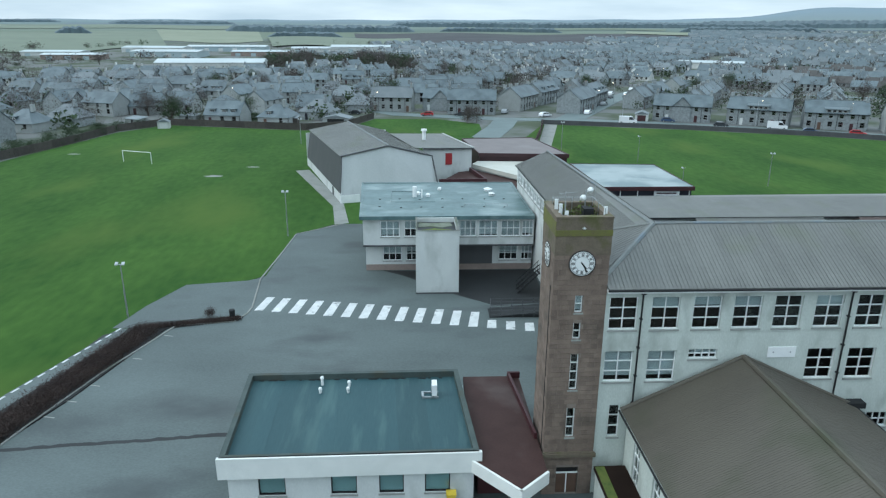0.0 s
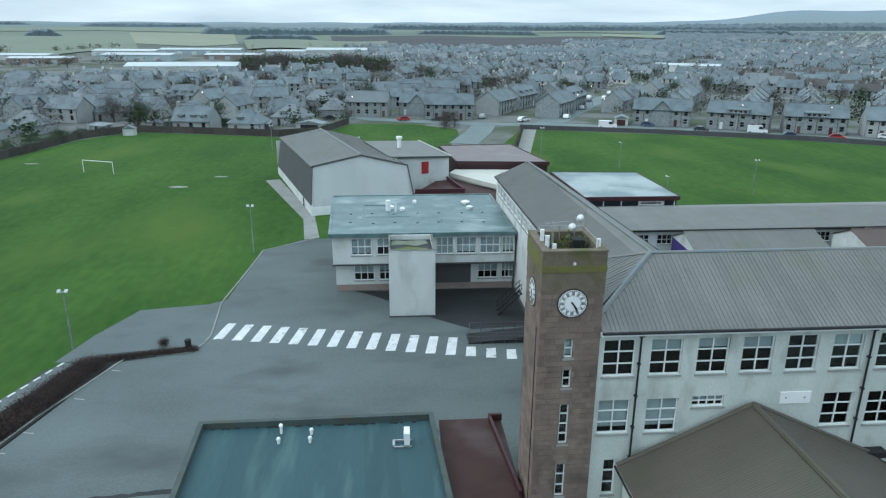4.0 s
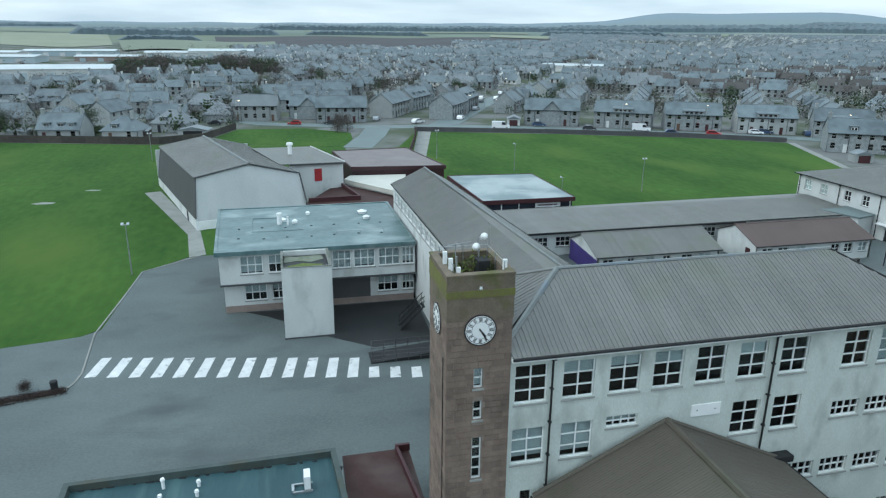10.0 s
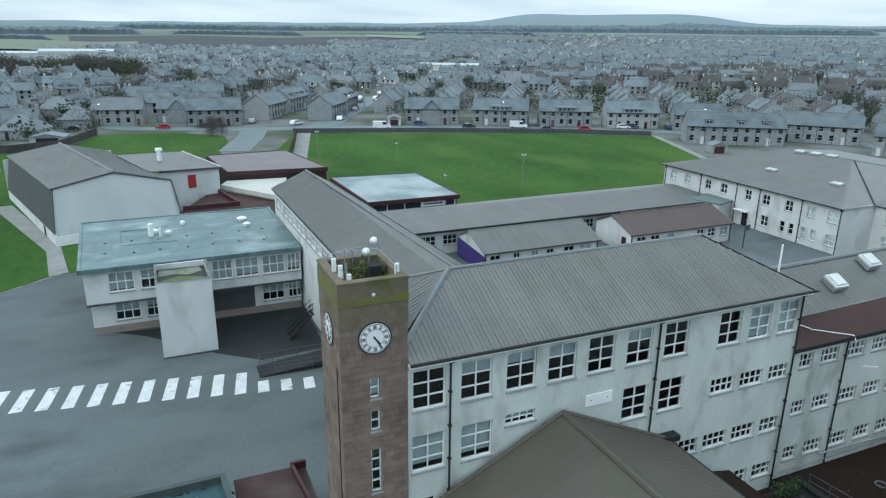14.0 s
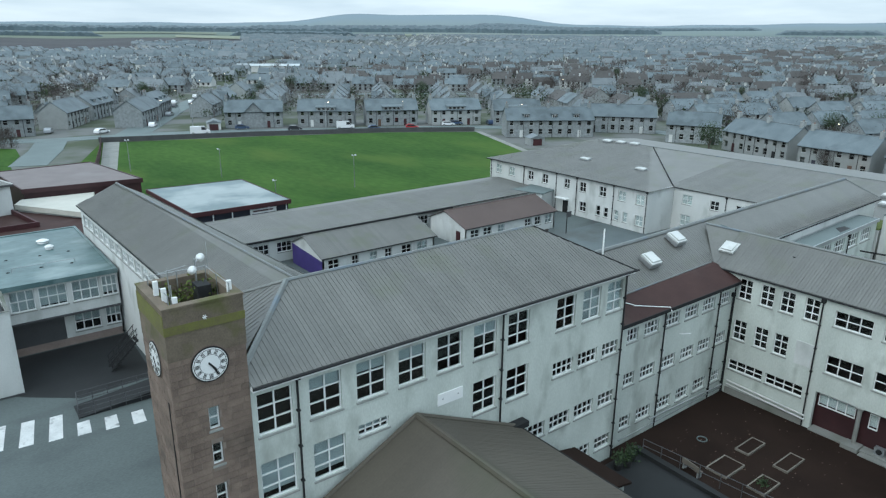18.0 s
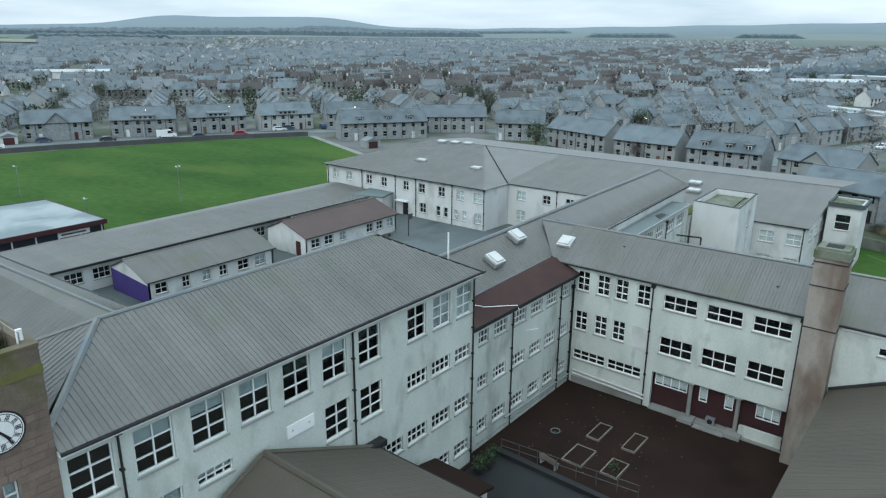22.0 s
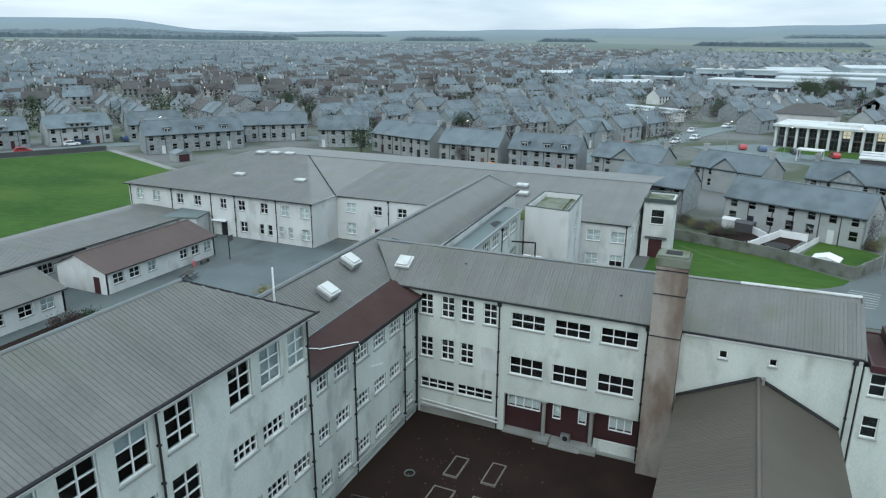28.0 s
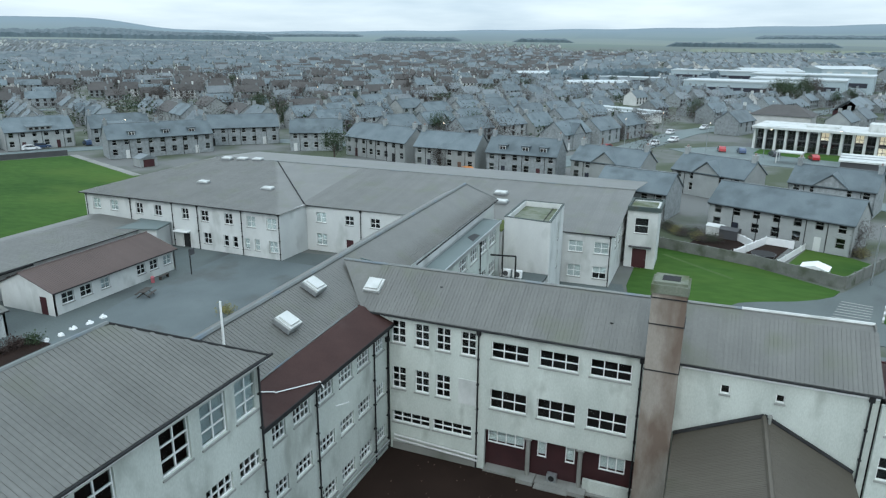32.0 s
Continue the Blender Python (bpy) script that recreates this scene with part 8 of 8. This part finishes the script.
def car(m, mat, label, van=False):
    c = thing("van" if van else "car", label, "van" if van else "car", "parked vehicles", m=m)
    L, W_, H_ = (5.4, 1.95, 2.2) if van else (4.2, 1.75, 1.45)
    if van:
        prof = [(-L / 2, 0.35), (L / 2, 0.35), (L / 2, 1.0), (L / 2 - 0.9, 1.25), (L / 2 - 1.5, H_), (-L / 2, H_)]
        cab = [(L / 2 - 0.98, 1.28), (L / 2 - 1.5, H_ - 0.12), (L / 2 - 2.4, H_ - 0.12), (L / 2 - 2.4, 1.28)]
    else:
        prof = [(-L / 2, 0.3), (L / 2, 0.3), (L / 2, 0.72), (L / 2 - 1.0, 0.9), (L / 2 - 1.75, H_), (-L / 2 + 0.85, H_), (-L / 2 + 0.1, 0.95)]
        cab = [(L / 2 - 1.12, 0.93), (L / 2 - 1.75, H_ - 0.1), (-L / 2 + 0.9, H_ - 0.1), (-L / 2 + 0.35, 0.97)]
    part("body", Build().solid([(x, -W_ / 2, z) for x, z in prof], (0, W_, 0)), mat, c)
    part("side_glass", Build().solid([(x, -W_ / 2 - 0.015, z) for x, z in cab], (0, W_ + 0.03, 0)), CAR_GLASS, c)
    part("windscreen", Build().solid([(prof[3][0] + 0.02, -W_ * 0.42, prof[3][1] + 0.04), (prof[4][0] + 0.02, -W_ * 0.4, prof[4][1] - 0.04), (prof[4][0] + 0.02, W_ * 0.4, prof[4][1] - 0.04), (prof[3][0] + 0.02, W_ * 0.42, prof[3][1] + 0.04)], (0.02, 0, 0.02)), CAR_GLASS, c)
    for x in (-L / 2 + 0.8, L / 2 - 0.85):
        for s in (-1, 1):
            w = part("wheel", Build().rod((x, s * (W_ / 2 - 0.2), 0.32), (x, s * (W_ / 2 + 0.02), 0.32), 0.32, n=12), RUBBER, c)
            part("rim", Build().rod((x, s * (W_ / 2 + 0.0), 0.32), (x, s * (W_ / 2 + 0.035), 0.32), 0.2, n=10), STEEL, w)
    for s in (-0.6, 0.6):
        part("headlight", Build().box(L / 2 - 0.03, s - 0.16, 0.6, L / 2 + 0.02, s + 0.16, 0.72), WHITE_P, c)
    return c


PAINTS = [(paint("white_car", (0.7, 0.71, 0.72)), "white hatchback parked by the kerb"), (paint("silver_car", (0.36, 0.38, 0.40)), "silver hatchback parked in the street"), (paint("dark_car", (0.03, 0.034, 0.04)), "dark grey hatchback parked in the street"), (paint("red_car", (0.35, 0.02, 0.025)), "red hatchback parked in the street"), (paint("blue_car", (0.03, 0.06, 0.13)), "dark blue hatchback parked in the street")]
cars = [car(pose(146, 33, 0.03, 0, 0, 80), paint("orange_car", (0.6, 0.2, 0.02)), "orange hatchback parked behind the school"), car(pose(58.3, 172.6, 0.03, 0, 0, -18), PAINTS[0][0], "white panel van parked by the wall", True), car(pose(98.5, 160, 0.03, 0, 0, -28), PAINTS[0][0], "white camper van parked outside a house", True)]
base_car = [car(pose(129, 148, 0.03, 0, 0, -28), *PAINTS[0]), car(pose(23.9, 199, 0.03, 0, 0, 70), *PAINTS[1]), car(pose(8.3, 191, 0.03, 0, 0, 170), *PAINTS[2]), car(pose(189.6, 22, 0.03, 0, 0, 150), *PAINTS[3]), car(pose(72, 176, 0.03, 0, 0, -20), *PAINTS[4])]
CR = random.Random(21)
at_car = [(-26.8, 196, 165), (-2.8, 192, 170), (142.4, 143, 60), (132.6, 148.5, -30), (225.8, 1.8, 160), (210.7, -1.7, 160), (221.3, -6.3, 160), (196, 10, 150), (240, -4, 160), (260, -14, 155), (47, 205, 58), (52, 197, 58), (58, 214, 60), (56, 222, 60), (65, 224, 60), (69, 240, 60), (63, 236, 60),
          (75, 252, 60), (80, 268, 60), (86, 265, 60), (96, 290, 60), (107, 300, 60), (104, 152, -25), (115, 148, -28), (84, 165, -22), (206, -20, 10), (205, -25, 10), (203, -33, 12), (200, -42, 12), (176, 78, 95), (176, 52, 95), (152, 125, -50), (36, 190, 30), (100, 34 + 128, -30), (-40, 200, 165), (-70, 206, 165), (120, 322, 60), (131, 345, 60)]
for x, y, a in at_car:
    copy_thing(CR.choice(base_car[:3] + base_car[:3] + base_car[3:]), pose(x, y, rise(x, y) + 0.03, 0, 0, a + CR.uniform(-4, 4)))
# small garages and sheds
for x, y, w, d, h, rot, wm, dm in ((-78.3, 163.2, 3.2, 2.6, 2.3, 10, HARL_W, HARL_W), (65.3, 181, 4.0, 5.5, 2.6, -20, HARL_W, OXBLOOD), (123.6, 103.6, 4.0, 3.5, 2.4, -20, HARL, OXBLOOD), (-46, 176, 7, 4, 2.4, 5, HARL, IRON), (-30, 172, 8, 5, 2.5, -10, HARL, IRON), (112, -31, 2.6, 2.0, 2.0, 30, WOOD_F, IRON), (120, -33, 2.6, 2.0, 2.0, 30, LEAF, IRON)):
    g_ = thing("garage", "small pitched-roof garage or garden shed", "garage", "garages and sheds", m=pose(x, y, 0, 0, 0, rot))
    part("wall", Build().box(-w / 2, -d / 2, 0, w / 2, d / 2, h * 0.8), wm, g_)
    part("roof", Build().solid([(-w / 2 - 0.2, -d / 2 - 0.2, h * 0.8), (w / 2 + 0.2, -d / 2 - 0.2, h * 0.8), (0, -d / 2 - 0.2, h * 1.15)], (0, d + 0.4, 0)), wm if wm is WHITE_P else SLATE_L, g_)
    part("door", Build().box(-w * 0.32, -d / 2 - 0.05, 0, w * 0.32, -d / 2 - 0.004, h * 0.7), dm, g_)

gz = thing("garden_canopy", "low white square garden canopy on short posts", "canopy", m=pose(98.2, -32.1, 0, 0, 0, 75))
part("canopy_top", Build().solid([(-1.7, -1.3, 0.85), (1.7, -1.3, 0.85), (0, -1.3, 1.35)], (0, 2.6, 0)), WHITE_P, gz)
for x, y in ((-1.6, -1.2), (1.6, -1.2), (1.6, 1.2), (-1.6, 1.2)):
    part("post", Build().rod((x, y, 0), (x, y, 0.87), 0.03, n=6), STEEL, gz)
tp = thing("trampoline", "round dark garden trampoline", "trampoline", m=pose(102.9, -26.3, 0))
part("bed", Build().rod((0, 0, 0.6), (0, 0, 0.64), 1.5, n=20), RUBBER, tp)
part("rim", Build().rod((0, 0, 0.56), (0, 0, 0.61), 1.62, n=20), CLAD, tp)
for k in range(6):
    a_ = k * math.tau / 6
    part("leg", Build().rod((1.5 * math.cos(a_), 1.5 * math.sin(a_), 0), (1.5 * math.cos(a_), 1.5 * math.sin(a_), 0.57), 0.03, n=6), STEEL, tp)
for x, y, w, d, h, mt, lab in ((112.6, -20.0, 2.4, 1.6, 1.5, WHITE_R, "small white plastic garden shed"), (111.6, -22.0, 2.6, 1.8, 1.4, CLAD, "garden shed under a dark cover")):
    gs = thing("garden_shed", lab, "shed", "back garden sheds", m=pose(x, y, 0, 0, 0, -110))
    part("wall", Build().box(-w / 2, -d / 2, 0, w / 2, d / 2, h), mt, gs)
    part("roof", Build().solid([(-w / 2 - 0.1, -d / 2 - 0.1, h), (-w / 2 - 0.1, 0, h + 0.35), (-w / 2 - 0.1, d / 2 + 0.1, h)], (w + 0.2, 0, 0)), mt, gs)
setting("garden_soil", Build().prism([(101.5, -15), (114.5, -19), (109.8, -30.0), (99, -26.5)], -0.2, 0.012), TARMAC_B, "bare dark garden soil", "ground")
setting("lawn_garden", Build().prism([(94.0, -33.9), (97.6, -28.0), (109.6, -32.2), (107.4, -37.6), (104.6, -40.4)], -0.2, 0.02), GRASS, "small walled back lawn behind the terrace", "lawn")
ch = thing("clipped_hedge", "tall dark clipped evergreen hedge behind the fence", "hedge")
chb, chr_ = Build(), random.Random(71)
for i in range(44):
    clump(chb, (-69 + (i % 22) * 0.62, 181.5 - (i % 22) * 0.16, 0.8 + 1.3 * (i // 22)), 0.9, 120, chr_, 0.8, 0.14, 0.5)
tagged(part("foliage", chb, LEAF, ch), "", "", "", "stuff")
for x, y, w, d, rot in ((-50, 172.5, 5, 3.4, -12), (-88, 168.5, 6, 3, -30), (-43.5, 171, 4, 3, -10), (-75, 176, 5.5, 3.2, -14)):
    sd = thing("garden_shed", "low felt-roofed garden shed against the fence", "shed", "sheds behind the fence", m=pose(x, y, 0, 0, 0, rot))
    part("wall", Build().box(-w / 2, -d / 2, 0, w / 2, d / 2, 2.0), HARL if w > 5 else WOOD_F, sd)
    part("roof", Build().solid([(-w / 2 - 0.2, -d / 2 - 0.2, 1.95), (w / 2 + 0.2, -d / 2 - 0.2, 1.95), (w / 2 + 0.2, d / 2 + 0.2, 2.5), (-w / 2 - 0.2, d / 2 + 0.2, 2.5)], (0, 0, 0.1)), SLATE_L, sd)
    part("door", Build().box(-0.45, -d / 2 - 0.05, 0, 0.45, -d / 2 - 0.004, 1.85), IRON, sd)
gr = random.Random(61)
for k in range(16):
    x, y = (113.5 - k * 0.5 + gr.uniform(-1.5, 1.5), -12.5 - k * 0.62 + gr.uniform(-0.8, 0.8)) if k < 13 else (108.6 + gr.uniform(-1, 1), -38.8 + gr.uniform(-1, 1))
    sh = thing("garden_bush", "tangled bare garden bush behind the wall", "bush", "garden bushes")
    sb = Build()
    clump(sb, (x, y, 0.7), gr.uniform(0.9, 1.4), 900, gr, 0.7, 0.10, 0.25)
    tagged(part("brushwood", sb, (TWIGS, LEAF, TWIGS, STRAW, TWIGS)[k % 5], sh), "", "", "", "stuff")

# ---- street lamps ----
lampm = thing("street_lamp", "tall grey street lamp with a lit head", "street lamp", "street lamps", m=pose(141, 128, 0))
part("pole", Build().rod((0, 0, 0), (0, 0, 7.5), 0.09, 0.06, 8).rod((0, 0, 7.5), (0.9, 0, 7.7), 0.05, n=6), STEEL, lampm)
part("lamp_head", Build().box(0.7, -0.14, 7.62, 1.3, 0.14, 7.74), STEEL, lampm)
part("lamp_lens", Build().box(0.75, -0.11, 7.56, 1.25, 0.11, 7.62), LAMP_ON, lampm)
for x, y in ((60, 184), (95, 166), (118, 157), (168, 92), (172, 48), (205, 6), (232, -2), (262, -20), (300, -38), (204, -16), (200, -48), (196, -30), (55, 200), (72, 236), (98, 286), (128, 338), (-20, 193), (-70, 208), (96, -38), (250, 210), (290, 160), (330, 240)):
    copy_thing(lampm, pose(x, y, rise(x, y), 0, 0, CR.uniform(0, 360)))

# ---- trees and shrubs ----
def tree(name, label, m, h, mat, seed, bare=True):
    r_ = random.Random(seed)
    t_ = thing(name, label, "tree", "garden trees", m=m)
    tb_ = Build().rod((0, 0, 0), (0.1, 0, h * 0.45), h * 0.03, h * 0.018, 7)
    ends = []
    for i in range(9):
        a, z0 = i * 2.4 + r_.uniform(0, 0.5), h * r_.uniform(0.1, 0.42)
        e = (math.cos(a) * h * r_.uniform(0.15, 0.32), math.sin(a) * h * r_.uniform(0.15, 0.32), z0 + h * r_.uniform(0.2, 0.42))
        tb_.rod((0.05, 0, z0), e, h * 0.012, h * 0.004, 5)
        ends.append(e)
    part("trunk", tb_, BARK, t_)
    cb = Build()
    for e in ends + [(0, 0, h * 0.85), (0, 0, h * 0.6)] + ([(0.2 * h, 0, 0.2 * h), (-0.2 * h, 0.1 * h, 0.22 * h), (0, -0.2 * h, 0.2 * h)] if h < 6 else []):
        clump(cb, e, h * 0.24, 210 if bare else 190, r_, 0.9, h * (0.034 if bare else 0.019), 0.14 if bare else 0.6)
    tagged(part("crown", cb, mat, t_), "", "", "", "stuff")
    return t_


def shrub(name, label, m, seed):
    r_ = random.Random(seed)
    t_ = thing(name, label, "shrub", "boundary shrubs", m=m)
    part("stem", Build().rod((0, 0, 0), (0.2, 0.1, 1.2), 0.09, 0.04, 6).rod((0, 0, 0), (-0.5, 0.2, 1.1), 0.07, 0.03, 6).rod((0, 0, 0), (0.4, -0.5, 1.0), 0.07, 0.03, 6), BARK, t_)
    cb = Build()
    for i in range(11):
        clump(cb, (r_.uniform(-1.8, 1.8), r_.uniform(-1.6, 1.6), r_.uniform(0.5, 1.7)), 1.1, 130, r_, 0.8, 0.11)
    tagged(part("crown", cb, LEAF, t_), "", "", "", "stuff")
    return t_


T = [tree("tree", "leafless winter garden tree with brown twigs", pose(174, 237, 0), 9, TWIGS, 1), tree("tree", "leafless winter garden tree with brown twigs", pose(8.9, 173, 0), 5, TWIGS, 2), tree("tree", "dark evergreen garden tree", pose(203, 119, 0), 8, LEAF, 3, False), shrub("shrub", "dark overgrown boundary shrub", pose(-63, 184, 0), 5)]
TR = random.Random(5)
spots_t = [(-66, 184), (-60, 184), (-57, 183), (-94.9, 159), (-85, 192), (9.9, 177.9), (12, 175), (205.6, 52.3), (148.3, 68), (207, 56), (182.9, 195.2), (148.6, 302.5), (-16, 255), (148, 40), (152, 122), (110, -38), (404, -52), (412, -58), (420, -50), (428, -60), (398, -44), (436, -56), (407, -47), (422, -62), (440, -66), (390, -48), (228, 150), (-99, 140), (-101, 128), (-104, 118), (-98, 150), (-108, 100), (-112, 85), (-97, 118), (-96, 124), (-94, 132), (-93, 138), (-92, 145), (-91, 150), (-90, 157), (-86, 166), (-100, 108), (-103, 96), (-100, 112), (-106, 92), (-105, 105), (-96, 128), (-90, 162), (-80, 175), (-72, 176)]
for x, y in spots_t:
    copy_thing(T[3] if x < -84 else (TR.choice([T[2], T[2], T[0]]) if x > 380 else TR.choice(T[1:])), pose(x, y, rise(x, y), 0, 0, TR.uniform(0, 360)) @ Matrix.Diagonal((1.3, 1.3, TR.uniform(1.1, 1.7), 1) if x > 380 else (1, 1, 1, 1)))
n_t = 0
while n_t < 120:
    az, r = TR.uniform(-38, 104), TR.uniform(190, 560)
    x, y = r * math.sin(radians(az)), r * math.cos(radians(az))
    if inside(x, y, KEEP) or road_near(x, y, 6) or any(math.hypot(x - q[0], y - q[1]) < q[2] for q in BIG):
        continue
    copy_thing(TR.choice([T[0], T[0], T[1], T[2], T[3]]), pose(x, y, rise(x, y), 0, 0, TR.uniform(0, 360)))
    n_t += 1
hb_, lb_ = Build(), Build()
for _ in range(380):
    az = radians(TR.uniform(-13.5, 0))
    r = TR.uniform(460, 500 + 60 * abs(math.sin(az * 23)))
    x, y = r * math.sin(az), r * math.cos(az)
    if TR.random() < 0.6:
        clump(hb_, (x, y, TR.uniform(2, 6 + 4 * math.sin(az * 61))), 5.0, 150, TR, 0.9, 0.8, 0.2)
    else:
        clump(lb_, (x, y, TR.uniform(2, 7)), 4.5, 80, TR, 0.9, 0.55)
for _ in range(5200):
    az, r = TR.uniform(-30, 104), TR.uniform(200, 1500)
    x, y = r * math.sin(radians(az)), r * math.cos(radians(az))
    near = sorted(math.hypot(x - q[0], y - q[1]) for q in CENTRES)
    if near[1] - near[0] > 9 or inside(x, y, KEEP) or road_near(x, y, 7) or (az < 24 and r > 900) or any(math.hypot(x - q[0], y - q[1]) < q[2] for q in BIG):
        continue
    for k in range(3):
        s_ = TR.uniform(2.6, 5.2)
        clump(hb_ if TR.random() < 0.6 else lb_, (x + TR.uniform(-5, 5), y + TR.uniform(-5, 5), rise(x, y) + s_ * 0.75), s_ * 0.85, 110 if r < 600 else 45, TR, 0.8, (0.09 if r < 600 else 0.16) * s_, 0.4)
woods = thing("distant_woods", "dark distant woods and hedgerows on the hills", "woods", "", "stuff")
wb_ = Build()
for az0, az1, r0, width, tall in ((-23, -14, 2500, 200, 9), (-15, 0, 1560, 160, 13), (-27, -24.5, 1350, 70, 12), (-2, 30, 2250, 180, 15), (21, 31, 1760, 60, 12), (22, 55, 2350, 260, 17), (63, 70, 2400, 150, 12), (86, 98, 1950, 90, 11), (74, 79, 2350, 80, 12), (92, 106, 2700, 120, 9), (-34, -26, 2600, 160, 8), (-12, -6, 1180, 40, 8), (2, 12, 1640, 50, 9), (98, 108, 1230, 40, 8), (78, 92, 560, 26, 9), (40, 62, 2800, 140, 8)):
    n_ = max(6, round((az1 - az0) / 0.18))
    tops = []
    for i in range(n_ + 1):
        a_ = radians(az0 + (az1 - az0) * i / n_)
        end = min(1.0, i / 4, (n_ - i) / 4)
        col_ = []
        for q_, f_ in ((0, 0.0), (0.03, 0.8), (0.5, 1.0), (1.0, 0.9), (1.03, 0.0)):
            r = r0 + q_ * width + 30 * math.sin(a_ * 21 + r0)
            x, y = r * math.sin(a_), r * math.cos(a_)
            col_.append((x, y, rise(x, y) + 0.2 + tall * end * f_ * TR.uniform(0.75, 1.15)))
        tops.append(col_)
    for p, q in zip(tops, tops[1:]):
        for k in range(4):
            wb_.face(p[k], p[k + 1], q[k + 1], q[k])
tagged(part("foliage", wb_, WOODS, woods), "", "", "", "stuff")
for _ in range(5600):
    az, r = TR.uniform(-40, 104), 1400 * math.sqrt(TR.uniform(0.05, 1)) if TR.random() < 0.4 else TR.uniform(180, 620)
    x, y = r * math.sin(radians(az)), r * math.cos(radians(az))
    if inside(x, y, KEEP) or road_near(x, y, 7) or (az < -12 and r > 700) or (az < 24 and r > 900) or any(math.hypot(x - q[0], y - q[1]) < q[2] for q in BIG):
        continue
    s_ = TR.choice([1.6, 2.4, 3.4, 4.6, 5.4])
    if TR.random() < 0.7:
        near_t = r < 470
        clump(hb_, (x, y, rise(x, y) + s_ * 0.85), s_ * 0.8, 250 if near_t else (90 if r < 700 else 30), TR, 0.85, (0.075 if near_t else 0.15) * s_, 0.22 if near_t else 0.3)
    else:
        clump(lb_, (x, y, rise(x, y) + s_ * 0.6), s_ * 0.7, 60 if r < 500 else 30, TR, 0.8, 0.11 * s_)
tagged(part("garden_foliage", hb_, TWIGS, woods), "", "", "", "stuff")
tagged(part("garden_foliage", lb_, LEAF, woods), "", "", "", "stuff")
